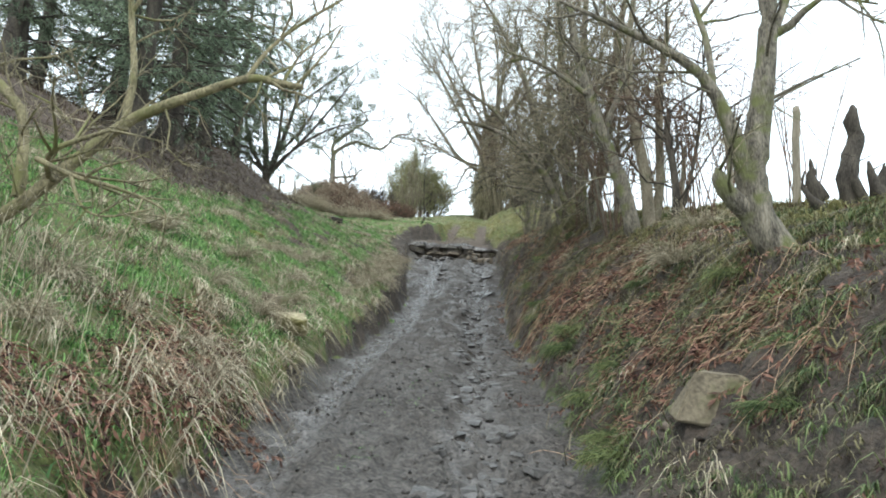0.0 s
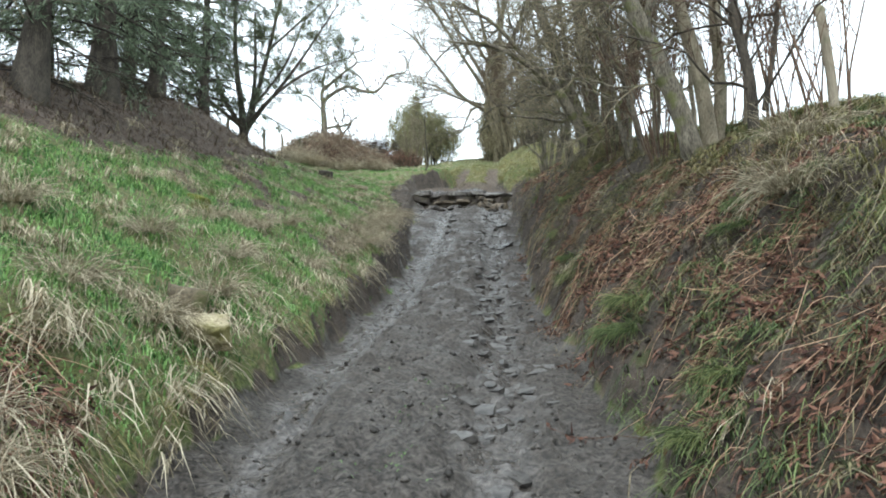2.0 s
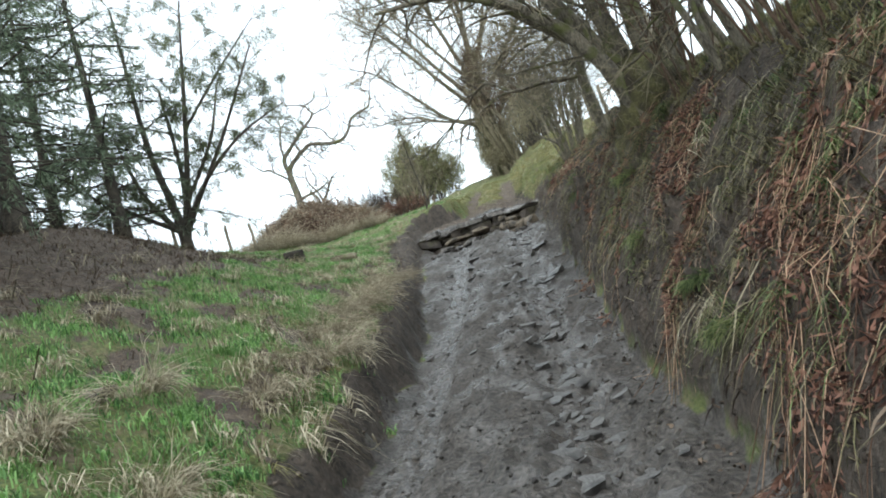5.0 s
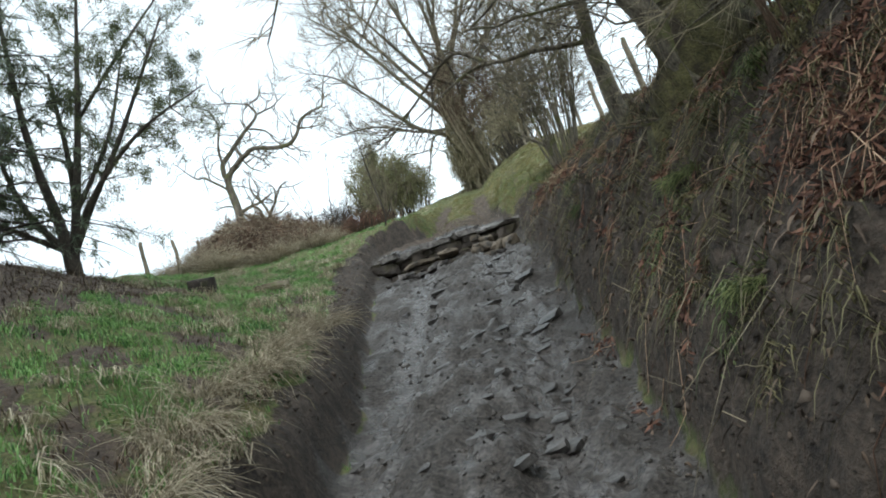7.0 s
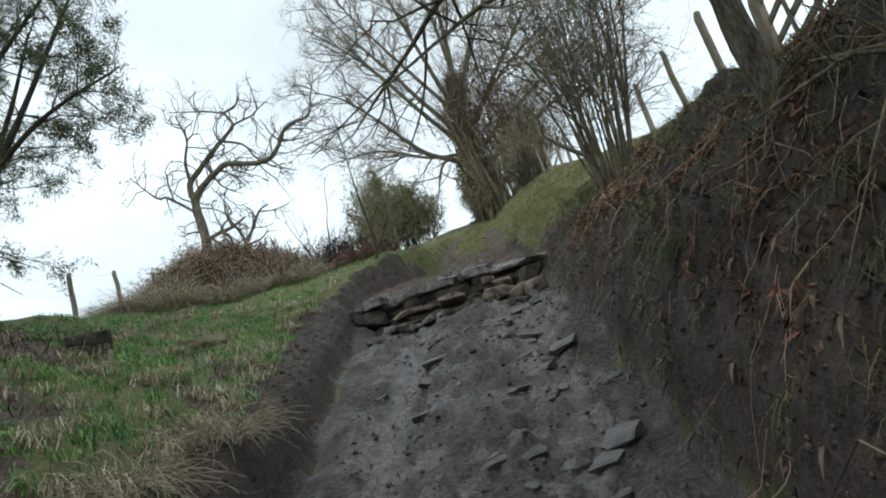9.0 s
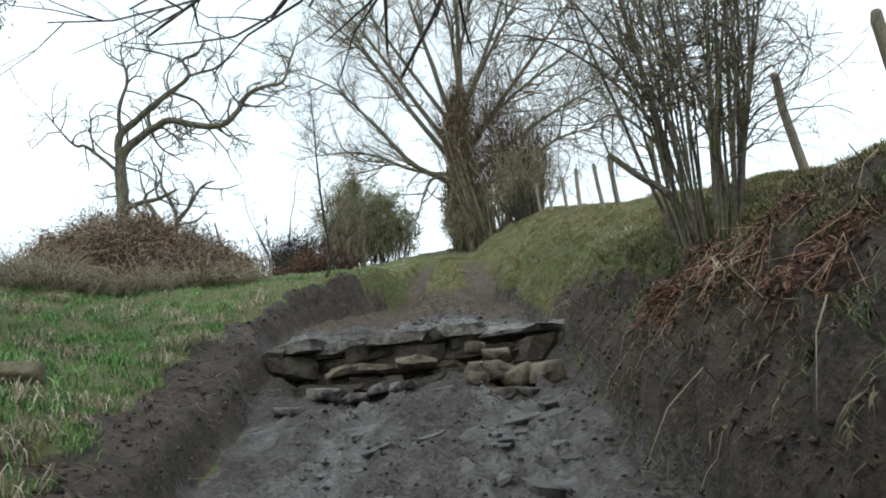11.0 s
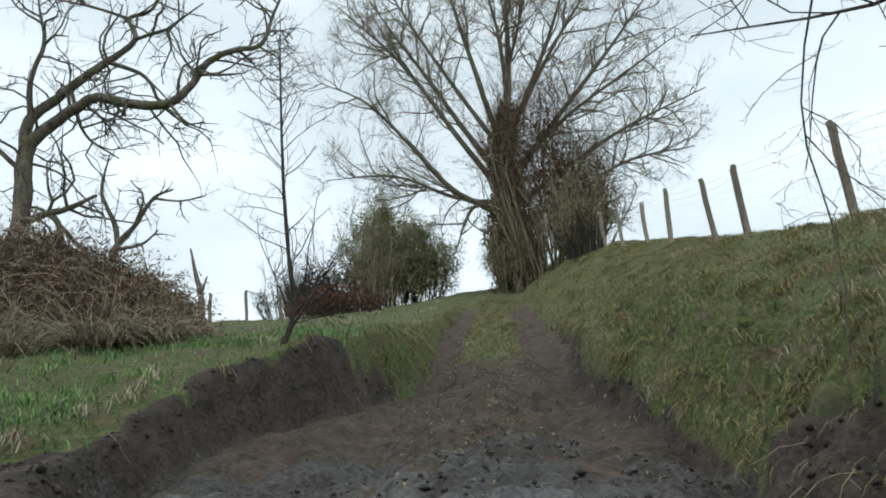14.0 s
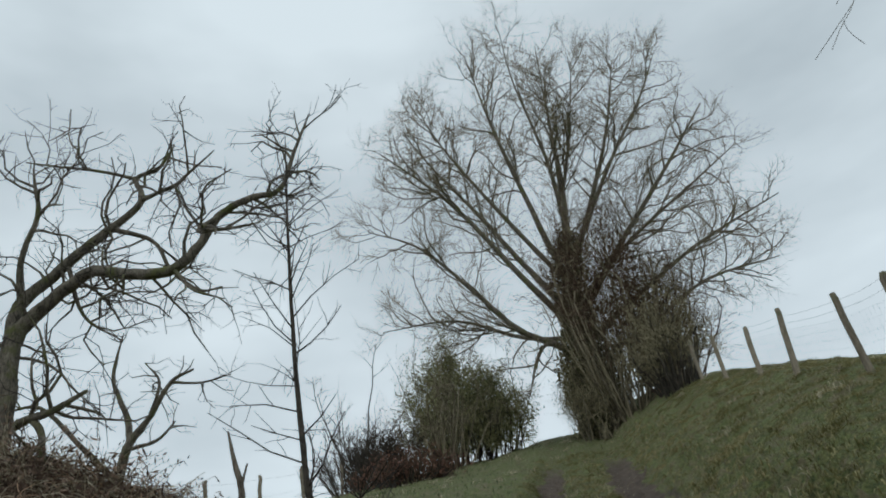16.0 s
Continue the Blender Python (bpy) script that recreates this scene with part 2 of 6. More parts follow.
    calm.operation = "MULTIPLY_ADD"
    calm.inputs[1].default_value, calm.inputs[2].default_value = -0.45, 1.0
    K(at_.outputs["Alpha"], calm.inputs[0])
    K(calm.outputs[0], bp.inputs["Strength"])
    K(bp.outputs[0], b.inputs["Normal"])
    return m


M_GROUND = ground_material()

# ---------------------------------------------------------------- the lie of the land
LY = [-60, -10, -3.2, 2.2, 4.3, 8.5, 11.2, 14, 17, 19, 21, 23.5, 23.95, 24.46, 24.66, 25, 27, 29.5, 33, 38, 42.4, 52, 60, 68, 90, 200, 900]
LZ = [-17, -4.5, -2.75, -1.55, -1.0, -0.05, 0.45, 1.2, 2.12, 2.85, 3.6, 4.45, 4.58, 4.70, 5.20, 5.38, 5.95, 6.7, 7.75, 9.35, 10.75, 13.9, 16.3, 17.6, 18.5, 16, 0]
BY = LY[:11] + [23.5, 25, 27] + LY[17:]
BZ = LZ[:11] + [4.45, 5.2, 5.9] + LZ[17:]
SY = [-60, 0, 5, 9, 13, 17, 20.5, 23, 26, 28, 30, 36, 45, 60, 900]
LEFT_D = [0.0, 0.22, 1.1, 2.4, 4.1, 5.4, 7.0, 11.0, 40.0, 900.0]
LEFT_H = {  # height over the lane at each distance out from its left foot
    -60: (0, .5, 1.0, 1.6, 2.7, 3.5, 4.0, 4.0, 3, 0), 0: (0, .36, .95, 1.6, 2.7, 3.6, 4.2, 4.2, 2, -20),
    5: (0, .36, 1.0, 1.7, 2.8, 3.7, 4.3, 4.2, 1, -30), 9: (0, .4, 1.05, 1.75, 2.75, 3.7, 4.3, 4.1, 0, -40),
    13: (0, .62, 1.2, 1.9, 2.75, 3.7, 4.25, 4.0, -2, -40), 17: (0, .6, 1.1, 1.75, 2.8, 3.8, 4.1, 3.6, -3, -50),
    20.5: (0, .45, .8, 1.35, 2.1, 2.9, 3.6, 3.0, -5, -50), 23: (0, .42, .62, 1.0, 1.6, 2.2, 2.7, 2.2, -6, -50),
    26: (0, .42, .5, .68, 1.1, 1.6, 2.0, 1.6, -6, -60), 28: (0, .75, .75, .7, .85, 1.2, 1.5, 1.2, -6, -60), 30: (0, .62, .66, .68, .75, .9, 1.1, .8, -6, -60),
    36: (0, .25, .42, .48, .62, .7, .7, .4, -6, -60), 45: (0, .08, .1, .05, .05, .1, .05, -.2, -6, -60),
    60: (0, 0, -.15, -.4, -.6, -.7, -.8, -1.0, -6, -60), 900: (0, 0, 0, 0, 0, 0, 0, 0, 0, 0)}
RIGHT_D = [0.0, 0.2, 0.55, 1.25, 1.85, 3.05, 5.2, 10.0, 40.0, 900.0]
RIGHT_H = {
    -60: (0, .2, .5, 1.1, 1.6, 2.2, 2.3, 2.3, 3, 6), 0: (0, .12, .3, .85, 1.55, 2.3, 2.4, 2.3, 3, -10),
    5: (0, .22, .48, 1.08, 1.75, 2.25, 2.35, 2.35, 3, -20), 9: (0, .4, .75, 1.5, 2.0, 2.5, 2.6, 2.5, 3, -30),
    13: (0, .55, 1.0, 1.75, 2.25, 2.65, 2.75, 2.6, 3, -30), 17: (0, .7, 1.2, 1.85, 2.3, 2.6, 2.7, 2.6, 3, -40),
    20.5: (0, .55, .95, 1.45, 1.9, 2.25, 2.4, 2.4, 3, -40), 23: (0, .45, .75, 1.15, 1.4, 1.75, 1.9, 2.2, 3, -40),
    26: (0, .25, .5, .85, 1.05, 1.4, 1.3, 1.0, 0, -40), 28: (0, .42, .60, .86, 1.05, 1.36, 1.3, 1.0, 0, -40),
    30: (0, .42, .60, .84, 1.02, 1.32, 1.3, 1.0, 0, -40),
    36: (0, .2, .4, .75, 1.05, 1.4, 1.3, 0.9, -1, -40), 45: (0, .2, .45, .85, 1.2, 1.6, 1.5, 1.0, -1, -40),
    60: (0, .2, .4, .8, 1.1, 1.4, 1.3, .9, -1, -40), 900: (0, 0, 0, 0, 0, 0, 0, 0, 0, 0)}
FOOT_Y = [-60, 3, 9, 14, 19, 21.5, 23.5, 24.6, 25.8, 27.0, 28.2, 29.5, 33, 60, 900]
FOOT_L = [-0.85, -0.85, -0.75, -0.8, -1.1, -1.35, -1.5, -1.7, -1.95, -1.7, -0.9, -0.5, -0.7, -0.8, -0.8]
FOOT_R = [1.95, 1.9, 1.75, 1.65, 1.62, 1.62, 1.65, 1.62, 1.5, 1.32, 1.2, 1.2, 1.4, 1.6, 1.6]


def bank(y, d, stations, rows):
    ky = list(rows)
    cols = [np.interp(y, ky, [rows[k][i] for k in ky]) for i in range(len(stations))]
    h = np.zeros_like(y)
    for i in range(len(stations) - 1):
        a, b = stations[i], stations[i + 1]
        u = np.clip((d - a) / (b - a), 0, 1)
        if i == 0:
            u = u * u * (3 - 2 * u)
        h += (cols[i + 1] - cols[i]) * u
    return h


def waves(x, y, seed, size, octaves=4):
    """Smooth random relief, made of rotated sine waves."""
    r = np.random.RandomState(seed)
    z, amp, k = np.zeros_like(x), 1.0, 2 * np.pi / size
    for o in range(octaves):
        for _ in range(5):
            a, p = r.uniform(0, np.pi), r.uniform(0, 6.28)
            kk = k * r.uniform(0.7, 1.4)
            z += amp * 0.3 * np.sin(kk * (x * np.cos(a) + y * np.sin(a)) + p + 1.3 * np.sin(0.37 * kk * (x * np.sin(a) - y * np.cos(a)) + 2 * p))
        amp *= 0.5
        k *= 2.1
    return z


def feet(x, y):
    wob = 0.10 * waves(np.zeros_like(y), y, 5, 2.6, 3) * (1 - 0.6 * np.exp(-((y - 27.5) / 2.5) ** 2))
    wob2 = 0.10 * waves(np.zeros_like(y), y, 6, 2.2, 3) * (1 - 0.6 * np.exp(-((y - 27.5) / 2.5) ** 2))
    return np.interp(y, FOOT_Y, FOOT_L) + wob, np.interp(y, FOOT_Y, FOOT_R) + wob2


def height(x, y, detail=True):
    x, y = np.asarray(x, float), np.asarray(y, float)
    x, y = np.broadcast_arrays(x, y)
    x, y = x.copy(), y.copy()
    xl, xr = feet(x, y)
    skew = y + 0.12 * np.sin(2.1 * x + 0.6) * np.exp(-((y - 24.3) / 1.2) ** 2)
    lane = np.interp(skew, LY, LZ)
    side = np.interp(y, BY, BZ)
    inside = np.clip(np.minimum(x - xl, xr - x) / 0.35, 0, 1)
    base = side + (lane - side) * inside
    sunk = np.interp(y, [-5, 2, 6, 10, 14, 18, 21, 30], [0.0, 0.03, 0.14, 0.16, 0.16, 0.10, 0.03, 0.0])
    u = np.clip((np.minimum(x, xr) - 0.55) / 0.7, 0, 1)
    base = base - sunk * u * u * (3 - 2 * u) * np.clip((xr + 0.5 - x) / 0.5, 0, 1)
    mid = 0.5 * (xl + xr)
    off_l, off_r = np.abs(x + 0.50 - 0.05 * np.sin(0.7 * y)), np.abs(x - 0.98 - 0.06 * np.sin(0.9 * y))
    rut = 0.5 - 0.5 * np.tanh((off_l - 0.27) / 0.07) + 0.5 - 0.5 * np.tanh((off_r - 0.26) / 0.1)
    ribs = 0.012 * np.sin(2 * np.pi * (y + 0.5 * off_l) / 0.17) * (0.5 - 0.5 * np.tanh((off_l - 0.22) / 0.06)) * np.clip(waves(x, y, 27, 2.5, 2) + 0.4, 0, 1)
    fade = np.clip((60 - y) / 20, 0, 1)
    base = base - ((0.085 + 0.07 * np.exp(-((y - 31.5) / 4) ** 2)) * rut - ribs) * fade
    h = base + bank(y, xl - x, LEFT_D, LEFT_H) + bank(y, x - xr, RIGHT_D, RIGHT_H)
    far = np.clip((np.abs(x) - 12) / 60, 0, 1) + np.clip((y - 70) / 80, 0, 1)
    h = h + 0.05 * waves(x, y, 11, 1.9, 3) * np.clip(1.2 - inside, 0, 1) + 0.9 * waves(x, y, 12, 40, 2) * np.clip(far, 0, 1)
    if detail:
        h = h + 0.055 * np.clip(waves(x, y, 28, 0.8, 3), -0.4, 1.2) * np.clip((x - xr - 0.15) / 0.4, 0, 1) * np.interp(y, [23, 26, 45, 55], [0, 1, 1, 0]) * np.clip((9 - x) / 3, 0, 1)
        h = h + inside * (0.034 * waves(x, y, 21, 0.8, 3) + 0.030 * waves(x, y * 0.7, 22, 0.26, 2) + 0.03 * np.abs(waves(x * 1.6, y * 0.35, 24, 0.5, 2)))
        # bedrock ledges: broad ones up the lane, small ones in the stony rut
        for size, deep, seed, where in ((0.62, 0.10, 41, np.interp(y, [11, 15, 23.4, 23.8], [0, 1, 1, 0]) * np.clip((x + 0.4) / 0.5, 0.15, 1)),
                                        (0.24, 0.045, 42, np.exp(-((x - 1.02) / 0.34) ** 4) * np.interp(y, [0, 1, 23, 23.6], [0.4, 1, 1, 0]))):
            f = ((y + 0.9 * size * waves(x, y, seed, 1.1, 2)) / size) % 1.0
            h = h + inside * where * deep * (np.clip(f / 0.22, 0, 1) - f) * np.clip(0.55 + 0.6 * waves(x, y, seed + 5, 0.9, 2), 0, 1.2)
        slope = np.clip(xl - x, 0, 0.5) * np.clip(0.8 - (xl - x), 0, 1) * np.interp(y, [23, 25], [1, 0.4]) + np.clip(x - xr, 0, 0.6) * np.clip(1.5 - (x - xr), 0, 1)
        h = h + 0.24 * slope * waves(x + h, y, 23, 0.5, 3)
        e = x - xr
        face = np.clip(e / 0.25, 0, 1) * np.clip((2.6 - e) / 0.8, 0, 1) * np.interp(y, [-2, 1, 23, 26], [0.3, 1, 1, 0])
        h = h + face * (0.055 * waves(x + 0.7 * h, y, 25, 0.62, 3) + 0.10 * np.clip(waves(x + 0.6 * h, y * 1.2, 26, 1.2, 2), -0.2, 1))
    return h


def rim(y):
    """How far the raw earth reaches up the left bank."""
    return np.interp(y, [0, 6, 12, 16, 20, 22, 24, 26, 27, 28.5, 29.2], [.08, .14, .32, .45, .60, .78, .85, .42, .26, .24, .02])


def covers(x, y):
    """mud, needle litter, bare bank soil, wet (which also places the painted sky sheen): 0 to 1."""
    xl, xr = feet(x, y)
    n = waves(x, y, 31, 0.9, 3)
    out = np.maximum(xl - 0.03 - x, x - xr - 0.05) + 0.07 * n
    mud = np.clip(0.5 - out / 0.14, 0, 1)
    mid = 0.5 * (xl + xr)
    offrut = np.minimum(np.abs(x + 0.50), np.abs(x - 1.05)) - 0.34 + 0.12 * n
    strips = np.clip(0.5 - offrut / 0.2, 0, 1) * np.clip((50 - y) / 14, 0, 1)
    w = np.clip((y - 29.4 + 0.6 * n) / 3.0, 0, 1)
    mud = mud * (1 - w) + np.minimum(mud, strips) * w
    d = xl - x
    lit = np.clip((d - 2.7 - 0.35 * n - np.interp(y, [-5, 4, 9, 16, 20, 60], [2.4, 1.2, .5, .2, -.3, 3])) / 0.7, 0, 1) * np.clip((23.6 - y + n) / 2, 0, 1) * np.clip((14 - d) / 3, 0, 1)
    bald = np.clip(waves(x, y, 33, 1.3, 3) * 1.5 - 0.05, 0, 0.8) * np.interp(y, [7, 11, 20, 25], [0, 1, 0.8, 0]) * np.clip((d - 0.2) / 0.3, 0, 1) * np.clip((4.5 - d) / 1, 0, 1)
    lit = np.maximum(lit, bald)
    e = x - xr
    soil = np.clip((e + 0.05) / 0.2, 0, 1) * np.clip((np.interp(y, [20, 22, 24.5, 26], [3.0, 1.5, 0.75, 0.3]) - e + np.interp(y, [20, 23], [0.4, 0.1]) * n) / 0.5, 0, 1) * np.clip((26.4 - y + 0.6 * n) / 1.5, 0, 1) * np.clip(0.95 + 0.25 * n, 0, 1)
    soil = np.maximum(soil, np.clip((d + 0.05) / 0.1, 0, 1) * np.clip((rim(y) - d + 0.10 * n) / 0.1, 0, 1) * np.clip((40 - y) / 6, 0, 1))
    soil = np.maximum(soil, np.clip((e + 0.1) / 0.1, 0, 1) * np.clip((0.14 - e + 0.05 * n) / 0.1, 0, 1) * np.clip((y - 24) / 2, 0, 1) * np.clip((39 - y) / 6, 0, 1))
    up = np.clip((y - 25.4 + 0.6 * n) / 1.2, 0, 1)
    lit = np.maximum(lit, mud * up)
    mud = mud * (1 - 0.8 * up)
    wet = np.clip((rutfade(x + 0.06 * n, mid) - 0.35 + 0.15 * n) * 1.8, 0, 1) * np.clip((24.3 - y) / 0.8, 0, 1) + np.clip((y - 24.35) / 0.1, 0, 1) * np.clip((25.5 + 0.4 * n - y) / 0.5, 0, 1)
    wet = wet + np.clip(waves(x, y * 0.8, 34, 0.9, 3) * 1.5 - 0.1, 0, 1) * np.interp(y, [7, 12, 23, 24], [0, 0.9, 0.9, 0]) * (x > xl) * (x < xr)
    wet = np.clip(wet, 0, 1)
    return mud, lit, soil, wet


def rutfade(x, mid):
    return np.maximum(np.exp(-((x + 0.48) / 0.25) ** 2), 0.75 * np.exp(-((x - 0.98) / 0.3) ** 4))


def spaced(parts):
    out = [parts[0][0]]
    for a, b, s in parts:
        n = max(1, int(round((b - a) / s)))
        out += list(np.linspace(a, b, n + 1)[1:])
    return np.array(out)


# ---------------------------------------------------------------- mesh helpers
def link_mesh(name, verts, faces, material, smooth=False):
    me = bpy.data.meshes.new(name)
    verts = np.asarray(verts, np.float32)
    me.vertices.add(len(verts))
    me.vertices.foreach_set("co", verts.ravel())
    groups = [np.asarray(f, np.int32) for f in (faces if isinstance(faces, list) else [faces]) if len(f)]
    loops = np.concatenate([f.ravel() for f in groups])
    sizes = np.concatenate([np.full(len(f), f.shape[1], np.int32) for f in groups])
    me.loops.add(len(loops))
    me.loops.foreach_set("vertex_index", loops)
    me.polygons.add(len(sizes))
    me.polygons.foreach_set("loop_start", np.concatenate([[0], np.cumsum(sizes)[:-1]]).astype(np.int32))
    me.polygons.foreach_set("loop_total", sizes)
    if smooth:
        me.polygons.foreach_set("use_smooth", np.ones(len(sizes), bool))
    me.materials.append(material)
    me.update(calc_edges=True)
    return me


class Geo:
    """Gathers tubes and small leaves into one mesh."""

    def __init__(self):
        self.v, self.q, self.t, self.n = [], [], [], 0
        self.wait = {}

    def twig(self, pts, rad, sides):
        """A thin tube, kept until flush() lays all of one kind together."""
        self.wait.setdefault((len(pts), sides), []).append((pts, rad))

    def flush(self):
        for (m, sides), rows in sorted(self.wait.items()):
            P = np.array([r[0] for r in rows], float)
            R = np.array([r[1] for r in rows], float)
            k = len(P)
            tan = np.gradient(P, axis=1)
            tan /= np.linalg.norm(tan, axis=2)[..., None] + 1e-9
            ref = np.where((np.abs(tan[:, :1, 2:3]) > 0.7), np.array([0.31, 0.87, 0.38]), np.array([0.05, 0.1, 1.0]))
            a = np.cross(tan, np.broadcast_to(ref, tan.shape))
            a /= np.linalg.norm(a, axis=2)[..., None] + 1e-9
            b = np.cross(tan, a)
            th = np.linspace(0, 2 * np.pi, sides, endpoint=False)
            ring = P[:, :, None, :] + R[:, :, None, None] * (a[:, :, None, :] * np.cos(th)[:, None] + b[:, :, None, :] * np.sin(th)[:, None])
            i = np.arange(m - 1)[:, None] * sides
            j = np.arange(sides)[None, :]
            f = np.stack([i + j, i + (j + 1) % sides, i + sides + (j + 1) % sides, i + sides + j], -1).reshape(1, -1, 4)
            f = f + (np.arange(k) * m * sides)[:, None, None] + self.n
            self.v.append(ring.reshape(-1, 3))
            self.q.append(f.reshape(-1, 4))
            self.n += k * m * sides
        self.wait = {}

    def tube(self, pts, rad, sides=6, lump=0.0, rng=None):
        if sides <= 5 and not lump:
            self.twig(pts, rad, sides)
            return
        pts, rad = np.asarray(pts, float), np.asarray(rad, float)
        m = len(pts)
        tan = np.gradient(pts, axis=0)
        tan /= np.linalg.norm(tan, axis=1)[:, None] + 1e-9
        ref = np.array([0.31, 0.87, 0.38]) if abs(tan[0][2]) > 0.7 else np.array([0.05, 0.1, 1.0])
        a = np.cross(tan, ref)
        a /= np.linalg.norm(a, axis=1)[:, None] + 1e-9
        b = np.cross(tan, a)
        th = np.linspace(0, 2 * np.pi, sides, endpoint=False)
        rr = rad[:, None] * np.ones((m, sides))
        if lump and rng is not None:
            rr = rr * (1 + lump * rng.uniform(-1, 1, (m, sides)))
        ring = pts[:, None, :] + rr[..., None] * (a[:, None, :] * np.cos(th)[None, :, None] + b[:, None, :] * np.sin(th)[None, :, None])
        i = np.arange(m - 1)[:, None] * sides
        j = np.arange(sides)[None, :]
        k = (j + 1) % sides
        f = np.stack([i + j, i + k, i + sides + k, i + sides + j], -1).reshape(-1, 4) + self.n
        self.v.append(ring.reshape(-1, 3))
        self.q.append(f)
        self.n += m * sides
        if rad[-1] > 0.012:
            self.v.append(pts[-1:] + tan[-1:] * rad[-1] * 0.35)
            e = self.n - sides
            self.t.append(np.stack([e + np.arange(sides), e + (np.arange(sides) + 1) % sides, np.full(sides, self.n)], -1))
            self.n += 1

    def kites(self, P, D, L, W, rng):
        """Small leaf blades: each a kite from P along D."""
        P, D = np.asarray(P, float), np.asarray(D, float)
        m = len(P)
        if not m:
            return
        D = D / (np.linalg.norm(D, axis=1)[:, None] + 1e-9)
        S = np.cross(D, rng.normal(size=(m, 3)))
        S /= np.linalg.norm(S, axis=1)[:, None] + 1e-9
        L, W = np.broadcast_to(L, m)[:, None], np.broadcast_to(W, m)[:, None]
        v = np.stack([P, P + D * L * 0.45 + S * W * 0.5, P + D * L, P + D * L * 0.45 - S * W * 0.5], 1)
        self.v.append(v.reshape(-1, 3))
        self.q.append(np.arange(m * 4).reshape(m, 4) + self.n)
        self.n += m * 4

    def mesh(self, name, material, smooth=True):
        self.flush()
        return link_mesh(name, np.concatenate(self.v), [np.concatenate(g) for g in (self.q, self.t) if g], material, smooth)


def part(name, geo, material, parent, label="", smooth=True, kind=""):
    ob = new(name, geo.mesh(name, material, smooth) if isinstance(geo, Geo) else geo)
    ob.parent = parent
    return tagged(ob, label, kind=kind)


def thing(name, x, y, z, label, category, group="", kind=""):
    ob = new(name)
    ob.empty_display_size = 0.1
    ob.matrix_basis = pose(x, y, z)
    return tagged(ob, label, category, group, kind)


def curve_pts(ctrl, n):
    """A smooth line through a few control points (Catmull-Rom); a fourth number is the radius."""
    c = np.asarray(ctrl, float)
    c = np.vstack([2 * c[0] - c[1], c, 2 * c[-1] - c[-2]])
    out = []
    for i in range(1, len(c) - 2):
        u = np.linspace(0, 1, n, endpoint=False)[:, None]
        p0, p1, p2, p3 = c[i - 1], c[i], c[i + 1], c[i + 2]
        out.append(0.5 * (2 * p1 + (p2 - p0) * u + (2 * p0 - 5 * p1 + 4 * p2 - p3) * u ** 2 + (3 * p1 - p0 - 3 * p2 + p3) * u ** 3))
    out.append(c[-2:-1])
    r = np.vstack(out)
    return r[:, :3], (np.maximum(r[:, 3], 0.004) if c.shape[1] > 3 else None)


def wander(rng, p0, d0, length, r0, r1, n, jit, lift):
    """A branch line that strays at each step by jit and bends by lift (up or down)."""
    x, y, z = float(p0[0]), float(p0[1]), float(p0[2])
    a, b, c = float(d0[0]), float(d0[1]), float(d0[2])
    k = 1 / (math.sqrt(a * a + b * b + c * c) + 1e-9)
    a, b, c = a * k, b * k, c * k
    step, pts = length / n, [(x, y, z)]
    for u, v, w in rng.normal(0, jit, (n, 3)).tolist():
        a, b, c = a + u, b + v, c + w + lift
        k = 1 / (math.sqrt(a * a + b * b + c * c) + 1e-9)
        a, b, c = a * k, b * k, c * k
        x, y, z = x + a * step, y + b * step, z + c * step
        pts.append((x, y, z))
    return np.array(pts), np.array([r0 + (r1 - r0) * i / n for i in range(n + 1)])


